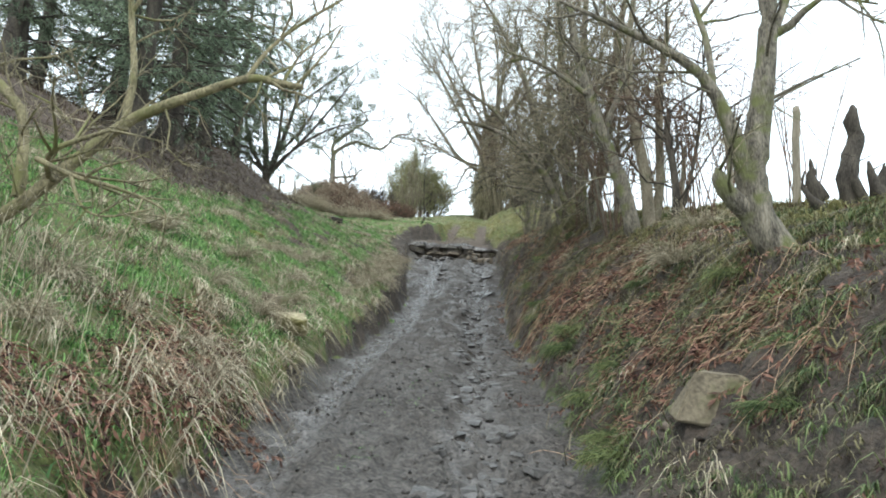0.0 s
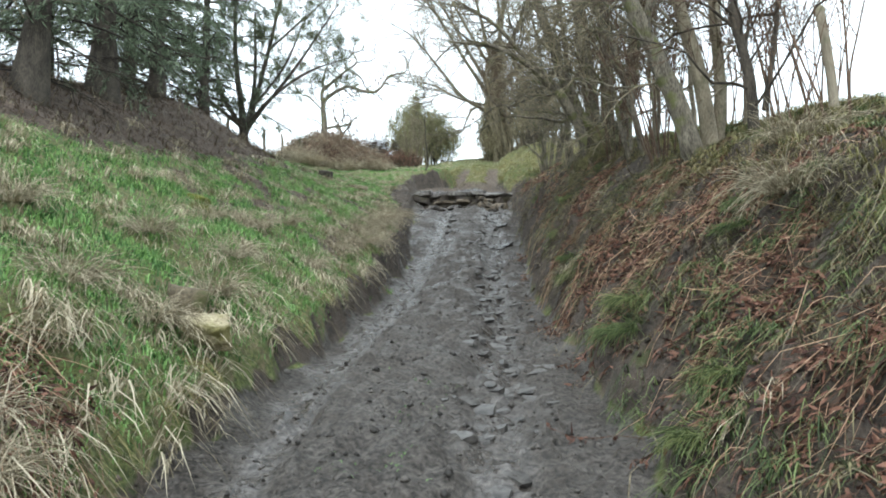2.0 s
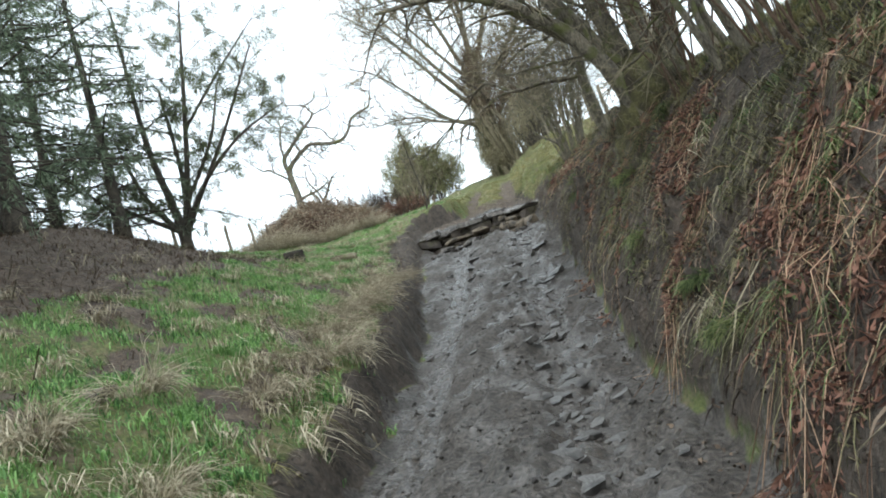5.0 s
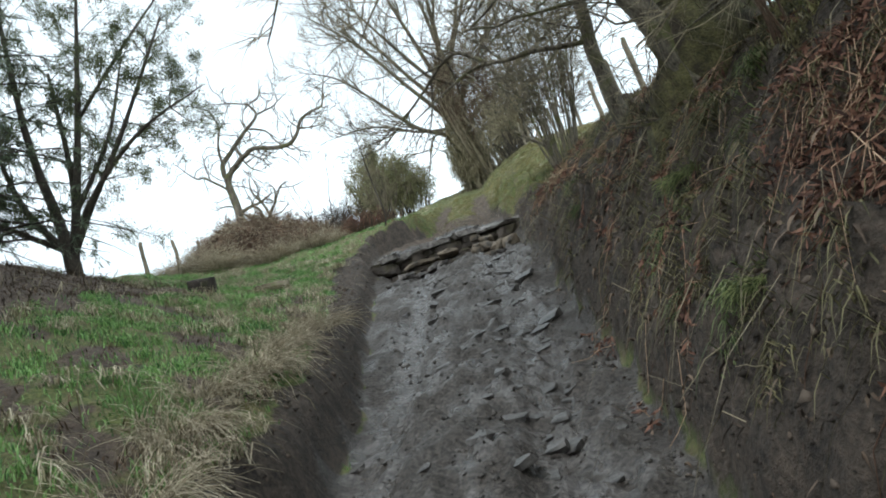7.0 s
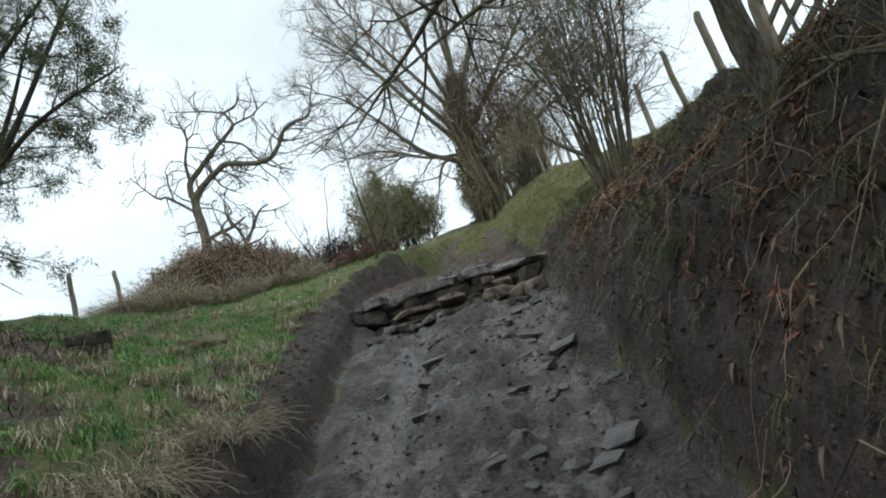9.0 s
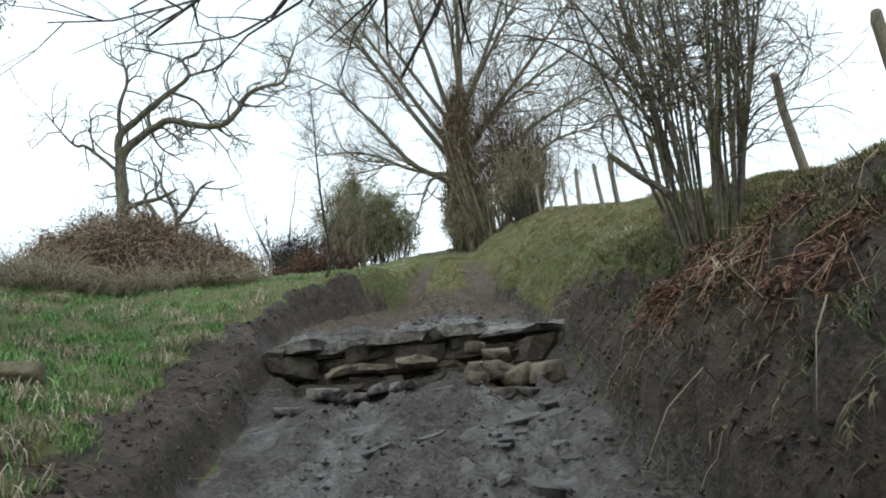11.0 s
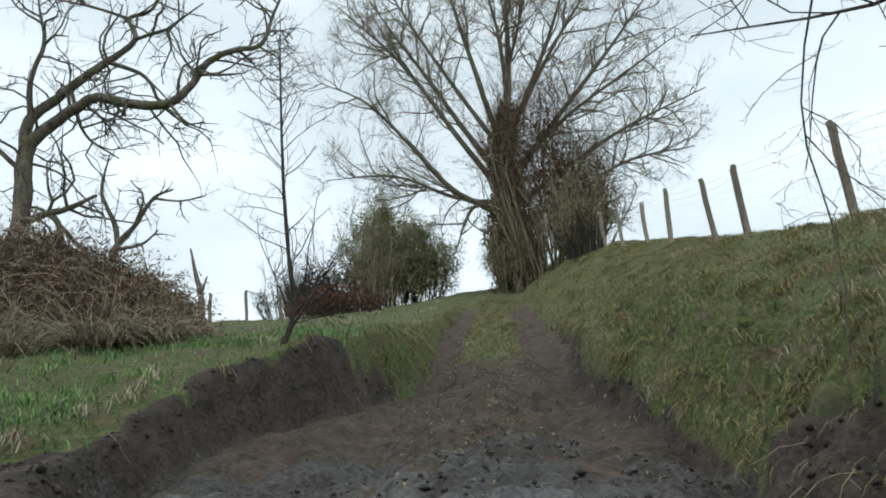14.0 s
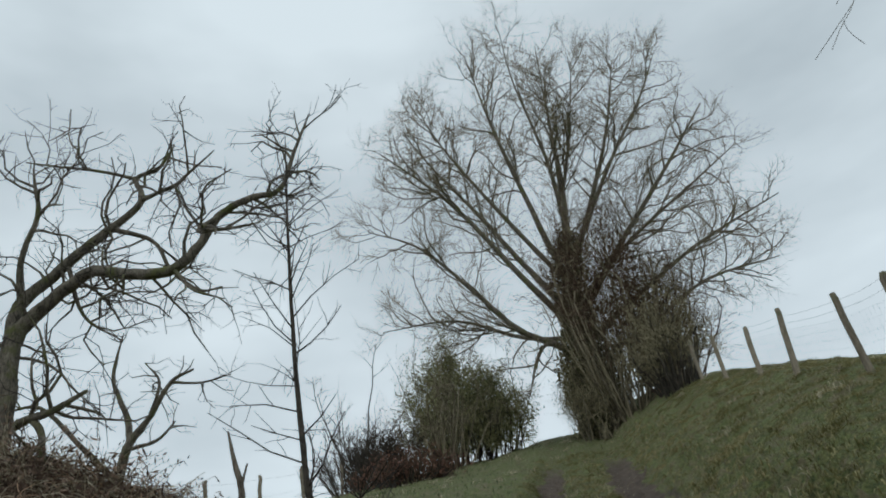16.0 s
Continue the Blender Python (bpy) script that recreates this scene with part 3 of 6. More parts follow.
def ramify(rng, slots, pts, rad, lvl, spec):
    """Children along a limb, level by level; spec rows: per metre, angle, length, thickness, jitter, lift, first place, sides, slot."""
    if lvl >= len(spec):
        return
    per, ang, ln, thick, jit, lift, u0, sides, slot = spec[lvl]
    P, R = pts.tolist(), rad.tolist()
    seg = [math.dist(P[i], P[i + 1]) + 1e-9 for i in range(len(P) - 1)]
    total = sum(seg)
    n = int(per * total + rng.uniform(0, 1))
    if not n:
        return
    if lvl == len(spec) - 1 and n > 2:
        at_ = np.sort(u0 + (1 - u0) * rng.uniform(0, 1, n) ** 0.8)
        cum = np.concatenate([[0], np.cumsum(seg)])
        i = np.clip(np.searchsorted(cum, at_ * total) - 1, 0, len(seg) - 1)
        f = np.clip((at_ * total - cum[i]) / np.array(seg)[i], 0, 1)
        p = pts[i] + (pts[i + 1] - pts[i]) * f[:, None]
        t = (pts[i + 1] - pts[i]) / np.array(seg)[i][:, None]
        c = np.cross(t, rng.normal(size=(n, 3)))
        c /= np.linalg.norm(c, axis=1)[:, None] + 1e-9
        a = radians(ang) * rng.uniform(0.6, 1.35, n)[:, None]
        d = t * np.cos(a) + c * np.sin(a)
        L = ln * rng.uniform(0.55, 1.25, n) * (1.15 - 0.55 * at_)
        r0 = np.minimum(thick * rng.uniform(0.75, 1.2, n), (rad[i] + (rad[i + 1] - rad[i]) * f) * 0.8)
        Q = [p]
        for _ in range(3):
            d = d + rng.normal(0, jit, (n, 3)) + (0, 0, lift)
            d /= np.linalg.norm(d, axis=1)[:, None] + 1e-9
            p = p + d * (L / 3)[:, None]
            Q.append(p)
        Q, W = np.stack(Q, 1), np.linspace(r0, np.maximum(r0 * 0.4, 0.0012), 4).T
        slots[slot].wait.setdefault((4, sides), []).extend(zip(Q, W))
        return
    draws = rng.uniform(0, 1, (n, 5)).tolist()
    side = rng.normal(size=(n, 3)).tolist()
    for (ru, ra, rl, rr, _), (sx, sy, sz) in zip(draws, side):
        u = u0 + (1 - u0) * ru ** 0.8
        at_, i = u * total, 0
        while i < len(seg) - 1 and at_ > seg[i]:
            at_ -= seg[i]
            i += 1
        f = min(at_ / seg[i], 1.0)
        p = [P[i][q] + (P[i + 1][q] - P[i][q]) * f for q in range(3)]
        tx, ty, tz = [(P[i + 1][q] - P[i][q]) / seg[i] for q in range(3)]
        cx, cy, cz = ty * sz - tz * sy, tz * sx - tx * sz, tx * sy - ty * sx
        k = 1 / (math.sqrt(cx * cx + cy * cy + cz * cz) + 1e-9)
        a = radians(ang) * (0.6 + 0.75 * ra)
        ca, sa = math.cos(a), math.sin(a) * k
        L = ln * (0.55 + 0.7 * rl) * (1.15 - 0.55 * u)
        r0 = min(thick * (0.75 + 0.45 * rr), (R[i] + (R[i + 1] - R[i]) * f) * 0.8)
        steps = max(2 if L < 0.6 else 3, min(7, int(L / 0.25) + 1))
        bp, br = wander(rng, p, (tx * ca + cx * sa, ty * ca + cy * sa, tz * ca + cz * sa), L, r0, max(r0 * 0.4, 0.0012), steps, jit, lift)
        slots[slot].tube(bp, br, sides)
        ramify(rng, slots, bp, br, lvl + 1, spec)


# ---------------------------------------------------------------- ground sheet
gx = spaced([(-900, -200, 70), (-200, -40, 12), (-40, -14, 2.0), (-14, -4.2, 0.3), (-4.2, -3.0, 0.12), (-3.0, -2.0, 0.07), (-2.0, 2.3, 0.045), (2.3, 3.6, 0.07), (3.6, 5.0, 0.12), (5, 14, 0.35), (14, 40, 2), (40, 200, 12), (200, 900, 70)])
gy = spaced([(-60, -8, 4), (-8, -2, 0.3), (-2, 23.6, 0.075), (23.6, 25.2, 0.04), (25.2, 31, 0.07), (31, 46, 0.2), (46, 75, 0.7), (75, 200, 6), (200, 900, 50)])
GX, GY = np.meshgrid(gx, gy)
gz = height(GX.ravel(), GY.ravel())
nx, ny = len(gx), len(gy)
gi = (np.arange(ny - 1)[:, None] * nx + np.arange(nx - 1)[None, :])
gq = np.stack([gi, gi + 1, gi + nx + 1, gi + nx], -1).reshape(-1, 4)
g_me = link_mesh("ground", np.stack([GX.ravel(), GY.ravel(), gz], -1), gq, M_GROUND, True)
c_mud, c_lit, c_soil, c_wet = covers(GX.ravel(), GY.ravel())
ca = g_me.color_attributes.new("cover", "FLOAT_COLOR", "POINT")
ca.data.foreach_set("color", np.stack([c_mud, c_lit, c_soil, c_wet], -1).astype(np.float32).ravel())
ground = tagged(new("ground", g_me), "steep lane of wet rutted mud between grassy earth banks", "ground", kind="structure")


GZ = gz.reshape(ny, nx)
gxl, gyl = gx.tolist(), gy.tolist()


def z_at(x, y):
    """Height of the ground sheet at one place."""
    i = min(max(bisect_left(gxl, x) - 1, 0), nx - 2)
    j = min(max(bisect_left(gyl, y) - 1, 0), ny - 2)
    u, v = (x - gxl[i]) / (gxl[i + 1] - gxl[i]), (y - gyl[j]) / (gyl[j + 1] - gyl[j])
    return float((GZ[j, i] * (1 - u) + GZ[j, i + 1] * u) * (1 - v) + (GZ[j + 1, i] * (1 - u) + GZ[j + 1, i + 1] * u) * v)


def bisect_left(a, x):
    lo, hi = 0, len(a)
    while lo < hi:
        m = (lo + hi) // 2
        lo, hi = (m + 1, hi) if a[m] < x else (lo, m)
    return lo


# ---------------------------------------------------------------- grasses
def normals(x, y, e=0.12):
    gx_ = (height(x + e, y, False) - height(x - e, y, False)) / (2 * e)
    gy_ = (height(x, y + e, False) - height(x, y - e, False)) / (2 * e)
    return gx_, gy_


def blades(name, rng, X, Y, hmin, hmax, width, droop, material, label, category, flop=0.35, clump=None):
    """Bent blades; droop pulls them over, mostly down the slope."""
    bare = np.hypot(X - 2.68, Y - 2.02) > 0.42
    X, Y = X[bare], Y[bare]
    n = len(X)
    Z = height(X, Y) - 0.015
    sx, sy = normals(X, Y)
    steep = np.sqrt(sx ** 2 + sy ** 2) + 1e-6
    az = rng.uniform(0, 2 * np.pi, n)
    dx = np.cos(az) * flop - sx / steep * np.clip(steep, 0, 1.2) * droop
    dy = np.sin(az) * flop - sy / steep * np.clip(steep, 0, 1.2) * droop
    h = rng.uniform(hmin, hmax, n)
    if clump is not None:
        h = h * clump
    w = width * rng.uniform(0.6, 1.4, n)
    px, py = -np.sin(az) * w, np.cos(az) * w
    B = np.stack([X, Y, Z], -1)
    side = np.stack([px, py, np.zeros(n)], -1)
    lean = np.stack([dx, dy, np.zeros(n)], -1)
    up = np.stack([np.zeros(n), np.zeros(n), np.ones(n)], -1)
    hh = h[:, None]
    sag = np.clip(np.hypot(dx, dy), 0, 1.6)[:, None]
    fall = (np.clip(steep, 0, 2) * np.clip(droop, 0, 1.6) * 0.62)[:, None]
    m1 = B + up * hh * 0.5 * (1 - 0.15 * sag) + lean * hh * 0.22
    m2 = B + up * hh * (0.86 - 0.36 * sag - 0.4 * fall) + lean * hh * 0.62
    m3 = B + up * hh * (1.0 - 0.68 * sag - fall) + lean * hh * 1.02
    v = np.stack([B - side, B + side, m1 + side * 0.8, m1 - side * 0.8, m2 + side * 0.55, m2 - side * 0.55, m3], 1).reshape(-1, 3)
    o = np.arange(n)[:, None] * 7
    q = np.concatenate([o + np.array([[0, 1, 2, 3]]), o + np.array([[3, 2, 4, 5]])])
    t = o + np.array([[5, 4, 6]])
    ob = new(name, link_mesh(name, v, [q, t], material))
    return tagged(ob, label, category, kind="stuff")


def scatter(rng, n, x0, x1, y0, y1, keep):
    X, Y = rng.uniform(x0, x1, n), rng.uniform(y0, y1, n)
    k = rng.uniform(0, 1, n) < keep(X, Y)
    return X[k], Y[k]


def tufted(rng, X, Y, k, r):
    """Gathers scattered places into tufts of k."""
    m = max(1, len(X) // k)
    i = rng.randint(0, m, len(X))
    return X[i] + rng.normal(0, r, len(X)), Y[i] + rng.normal(0, r, len(X))


def near(y):
    return np.interp(y, [-3, 3, 12, 20, 30, 45], [1, 1, 0.75, 0.6, 0.45, 0.15])


rg = np.random.RandomState(41)


def turf_left(x, y):
    mud, lit, soil, _ = covers(x, y)
    return np.clip(1 - mud * 1.6 - lit * 1.2 - 1.1 * soil, 0, 1) * near(y) * np.interp(y, [23, 28], [1, 0.5]) * np.clip(0.75 + 0.35 * waves(x, y, 51, 1.4, 2), 0.15, 1)


X, Y = scatter(rg, 360000, -7.0, 0, -1.5, 30, turf_left)
k = len(X) * 2 // 3
X[:k], Y[:k] = tufted(rg, X[:k], Y[:k], 30, 0.055)
blades("green_grass", rg, X, Y, 0.05, 0.15, 0.0055, 0.25, M_GRASS, "short bright green grass on the sloping lane bank", "grass", 0.55)


def straw_left(x, y):
    mud, lit, soil, _ = covers(x, y)
    xl, xr = feet(x, y)
    d = xl - x
    patch = np.clip(waves(x, y, 61, 0.9, 3) * 1.7 - 0.12, 0, 1)
    edge = np.exp(-((d - rim(y) - 0.16) / 0.24) ** 2) * np.interp(y, [0, 6, 12, 20, 23, 26], [0.25, 0.45, 0.9, 0.8, 0.5, 0.2])
    nearend = np.clip((3.6 - y) / 3, 0, 1) * 0.05
    return np.clip(patch * 0.5 + edge + nearend, 0, 1) * np.clip(1 - mud * 2 - 0.6 * lit - soil, 0, 1) * near(y)


X, Y = tufted(rg, *scatter(rg, 170000, -5.5, 0, -1.5, 27, straw_left), 34, 0.055)
blades("dead_straw_grass", rg, X, Y, 0.10, 0.34, 0.0052, 0.55, M_STRAW, "pale dead straw grass drooping over the bank", "grass", 1.15)


X, Y = tufted(rg, *scatter(rg, 750, -3.0, -0.9, -1.2, 3.0, lambda x, y: np.clip((3.4 - y) / 2, 0, 1) * (covers(x, y)[0] < 0.1)), 9, 0.05)
blades("tall_dead_grass", rg, X, Y, 0.3, 0.75, 0.0036, 0.9, M_STRAW, "tall pale dead grass stalks beside the lane", "grass", 0.4)


X, Y = scatter(rg, 260, -3.4, -1.0, 0.2, 3.4, lambda x, y: (covers(x, y)[0] < 0.1) * 0.8)
blades("dead_stalks", rg, X, Y, 0.5, 1.0, 0.0032, 0.2, M_STRAW, "tall pale dead stalks leaning across each other beside the lane", "grass", 0.75)


def fringe(x, y):
    xl, xr = feet(x, y)
    return np.exp(-((xl - x - rim(y) - 0.06) / 0.06) ** 2) * np.interp(y, [0, 8, 22, 30], [0.4, 0.6, 0.7, 0.7])


X, Y = tufted(rg, *scatter(rg, 36000, -3.2, -0.4, 0, 31, fringe), 12, 0.03)
blades("bank_fringe", rg, X, Y, 0.05, 0.15, 0.004, 1.4, M_PASTURE, "grass hanging over the raw earth edge of the lane", "grass", 0.6)


def field(x, y):
    mud, lit, soil, _ = covers(x, y)
    return np.clip(1 - mud * 1.6 - 1.3 * lit - 1.2 * soil, 0, 1) * np.clip(0.7 + 0.8 * waves(x, y, 66, 0.9, 3), 0.12, 1) * np.interp(y, [24, 27, 40, 75], [0.7, 1, 0.8, 0.5])


X, Y = scatter(rg, 150000, -1, 6.5, 23.5, 46, field)
kk = len(X) * 3 // 5
X[:kk], Y[:kk] = tufted(rg, X[:kk], Y[:kk], 30, 0.07)
blades("rough_grass", rg, X, Y, 0.05, 0.14, 0.005, 0.6, M_PASTURE, "rough yellow-green pasture grass on the upper bank", "grass", 1.1)
X, Y = scatter(rg, 36000, -9, 6, 24, 56, lambda x, y: field(x, y) * np.where(x > 1.2, 0.04, 0.8))
blades("green_grass", rg, X, Y, 0.04, 0.11, 0.006, 0.3, M_BANKGREEN, "green grass at the head of the lane", "grass", 0.5)
X, Y = tufted(rg, *scatter(rg, 60000, -9, 7, 25, 62, lambda x, y: field(x, y) * np.clip(waves(x, y, 62, 2.2, 3) * 1.3 + np.where(x > 1.2, 0.15, -0.1), 0, 1)), 24, 0.08)
blades("pale_grass", rg, X, Y, 0.06, 0.18, 0.004, 0.5, M_STRAW, "pale winter grass among the pasture", "grass", 0.5)


X, Y = tufted(rg, *scatter(rg, 26000, 1.7, 5.0, 20.5, 25.5, lambda x, y: np.clip(1 - 1.5 * covers(x, y)[0] - covers(x, y)[2], 0, 1) * np.clip((y - 20.5) / 1.5, 0, 1) * np.clip(0.6 + waves(x, y, 63, 0.8, 2), 0.1, 1)), 14, 0.06)
blades("green_grass", rg, X, Y, 0.04, 0.15, 0.005, 0.8, M_PASTURE, "rough olive green grass at the end of the earth bank", "grass", 0.7)
X, Y = tufted(rg, *scatter(rg, 30000, 3.3, 7.5, -1, 15, lambda x, y: np.clip(0.5 + waves(x, y, 64, 1.2, 2), 0.05, 1)), 22, 0.08)
blades("green_grass", rg, X, Y, 0.06, 0.24, 0.006, 0.5, M_PASTURE, "rough winter grass on top of the bank", "grass", 0.7)


def bank_right(x, y):
    mud, lit, soil, _ = covers(x, y)
    xl, xr = feet(x, y)
    e = x - xr
    patchy = np.clip(0.50 + 0.8 * waves(x, y, 71, 0.6, 3), 0.04, 1)
    return np.clip(1 - mud * 1.8, 0, 1) * near(y) * patchy * np.clip((e - 0.12) / 0.3, 0, 1) * np.interp(e, [0, 0.5, 1.2, 2.2], [0.25, 0.75, 1, 1])


X, Y = tufted(rg, *scatter(rg, 230000, 1.5, 6.0, -1.5, 25.5, bank_right), 26, 0.05)
blades("bank_grass", rg, X, Y, 0.03, 0.14, 0.0042, 0.9, M_DULLGRASS, "dull mossy grass in clumps on the shaded earth bank", "grass", 1.0)
X, Y = tufted(rg, *scatter(rg, 110000, 1.5, 5.5, -1.5, 25, lambda x, y: bank_right(x, y) * np.clip(waves(x, y, 72, 0.7, 3) * 1.4 + 0.15 + 0.5 * (y < 10), 0, 1)), 60, 0.06)
X2, Y2 = tufted(rg, *scatter(rg, 14000, 1.7, 4.6, 0.3, 5.6, lambda x, y: (covers(x, y)[0] < 0.2) * np.clip(waves(x, y, 77, 1.0, 3) * 1.6 + 0.2 + 0.4 * (x < 2.5), 0, 1)), 50, 0.07)
X, Y = np.concatenate([X, X2]), np.concatenate([Y, Y2])
blades("green_grass", rg, X, Y, 0.05, 0.19, 0.0045, 0.8, M_BANKGREEN, "green grass tufts on the shaded earth bank", "grass", 0.95)
X, Y = tufted(rg, *scatter(rg, 15000, 1.55, 6.0, -1.5, 25, lambda x, y: bank_right(x, y) * np.where(y < 6, 1.5, 0.35) * np.clip(waves(x, y, 73, 1.5, 3) * 1.2 + 0.1, 0, 1)), 34, 0.06)
blades("dead_straw_grass", rg, X, Y, 0.10, 0.30, 0.0036, 1.1, M_STRAW, "dead grass hanging down the shaded earth bank", "grass", 0.8)
X, Y = scatter(rg, 18000, 1.5, 5.5, -1.5, 9.5, lambda x, y: (covers(x, y)[0] < 0.2) * np.clip(waves(x, y, 76, 1.1, 3) * 1.5 + 0.1, 0, 0.8))
blades("bracken_litter", rg, X, Y, 0.03, 0.11, 0.008, 1.0, M_BRACKEN, "red-brown broken bracken strewn over the bank", "litter", 1.0)
X, Y = scatter(rg, 30000, 1.5, 5.5, 6, 25, lambda x, y: 0.1 + bank_right(x, y) * 0.5 * (covers(x, y)[0] < 0.2))
blades("leaf_litter", rg, X, Y, 0.03, 0.09, 0.014, 0.9, M_DEADLEAF, "brown dead leaves lodged on the earth bank", "litter", 1.0)
X, Y = tufted(rg, *scatter(rg, 40000, 1.6, 3.6, 6, 24, lambda x, y: bank_right(x, y) * np.clip(waves(x, y, 74, 1.2, 3) * 1.4, 0, 1)), 22, 0.05)
blades("hanging_grass", rg, X, Y, 0.10, 0.26, 0.0034, 1.3, M_DULLGRASS, "thin dull grass and roots hanging down the earth bank", "grass", 0.65)
X, Y = scatter(rg, 900, 1.6, 4.2, 2, 24, lambda x, y: 0.3 + bank_right(x, y))
blades("fallen_twigs", rg, X, Y, 0.15, 0.5, 0.0045, 1.2, M_TWIG, "pale dead twigs and stalks caught on the bank", "twigs", 0.9)
X, Y = tufted(rg, *scatter(rg, 1500, 0.0, 0.65, -1, 7, lambda x, y: np.clip(waves(x, y, 75, 1.0, 2), 0, 1)), 12, 0.05)
blades("green_grass", rg, X, Y, 0.02, 0.06, 0.004, 0.5, M_GRASS, "sparse grass trodden into the crown of the lane", "grass", 1.0)
X, Y = scatter(rg, 30000, -10, -1, -1, 24, lambda x, y: covers(x, y)[1])
blades("needle_litter", rg, X, Y, 0.04, 0.2, 0.005, 0.6, M_LITTER, "brown needle litter and dead stalks under the conifers", "litter", 1.2)

X, Y = scatter(rg, 2600, -10, -2, -1, 24, lambda x, y: covers(x, y)[1])
blades("fallen_twigs", rg, X, Y, 0.15, 0.6, 0.006, 0.8, M_TWIG, "dead twigs fallen on the needle litter of the ridge", "twigs", 1.3)
X, Y = scatter(rg, 14000, -0.6, 1.5, 24.8, 40, lambda x, y: 0.15 + 0.6 * np.exp(-((x - 0.3) / 0.35) ** 2) * (y > 26))
blades("leaf_litter", rg, X, Y, 0.02, 0.06, 0.010, 0.5, M_HEDGE, "brown dead leaves trodden into the earth of the lane", "litter", 1.3)


# ---------------------------------------------------------------- bracken
def bracken(name, rng, cx, cy, spread, count, length, label, downhill=1.0, stem_only=0.45):
    """Dead fronds lying down the slope: bare stalks and crumpled leaflets."""
    stems, leaves = Geo(), Geo()
    cz = z_at(cx, cy)
    LP, LD = [], []
    for _ in range(int(count * 1.1)):
        x, y = cx + rng.normal(0, spread[0]), cy + rng.normal(0, spread[1])
        sx, sy = (z_at(x + .12, y) - z_at(x - .12, y)) / .24, (z_at(x, y + .12) - z_at(x, y - .12)) / .24
        s = math.hypot(sx, sy) + 1e-6
        d = np.array([-sx / s * downhill + rng.normal(0, 0.6), -sy / s * downhill + rng.normal(0, 0.6), 0.12])
        L = length * rng.uniform(0.5, 1.2)
        pts, p = [], np.array([x, y, z_at(x, y) + 0.01])
        for k in range(5):
            pts.append(p.copy())
            d = d / np.linalg.norm(d)
            p = p + d * L / 4
            g = z_at(p[0], p[1])
            d = d + rng.normal(0, 0.16, 3)
            d[2] -= 0.42
            p[2] = min(p[2], g + 0.13)
            if p[2] < g + 0.02:
                p[2] = g + 0.02 + rng.uniform(0, 0.05)
                d[2] = max(d[2], -0.7)
        pts = np.array(pts) - (cx, cy, cz)
        stems.tube(pts, np.linspace(0.0032 if downhill > 1.2 else 0.0026, 0.0015, 5), 3)
        if rng.uniform() > stem_only:
            m = 20
            u = rng.uniform(0.25, 1, m) * 3.99
            i = u.astype(int)
            P = pts[i] + (pts[i + 1] - pts[i]) * (u - i)[:, None]
            t = pts[i + 1] - pts[i]
            sd = np.cross(t, (0, 0, 1)) * rng.choice([-1, 1], m)[:, None]
            sd /= np.linalg.norm(sd, axis=1)[:, None] + 1e-9
            LP.append(P)
            LD.append(sd + 2.5 * t / L + rng.normal(0, 0.45, (m, 3)) - np.array([0, 0, 0.35]))
    ob = thing(name, cx, cy, cz, label, "bracken", "bracken on the lane banks")
    part("stalk_tangle", stems, M_BRACKEN_STEM, ob, kind="stuff")
    if LP:
        P, D = np.concatenate(LP), np.concatenate(LD)
        leaves.kites(P, D, rng.uniform(0.035, 0.12, len(P)), rng.uniform(0.010, 0.030, len(P)), rng)
        part("frond_litter", leaves, M_BRACKEN, ob, smooth=False, kind="stuff")
    return ob


rb = np.random.RandomState(77)
for k in range(15):
    y = rb.uniform(1.6, 9.5)
    x = 1.75 + 0.45 + rb.uniform(0, 1.55) + 0.1 * (y < 6)
    bracken("bracken_clump", rb, x, y, (0.22, 0.28), 22, rb.uniform(0.4, 0.75), "rust-brown dead bracken lying down the earth bank")


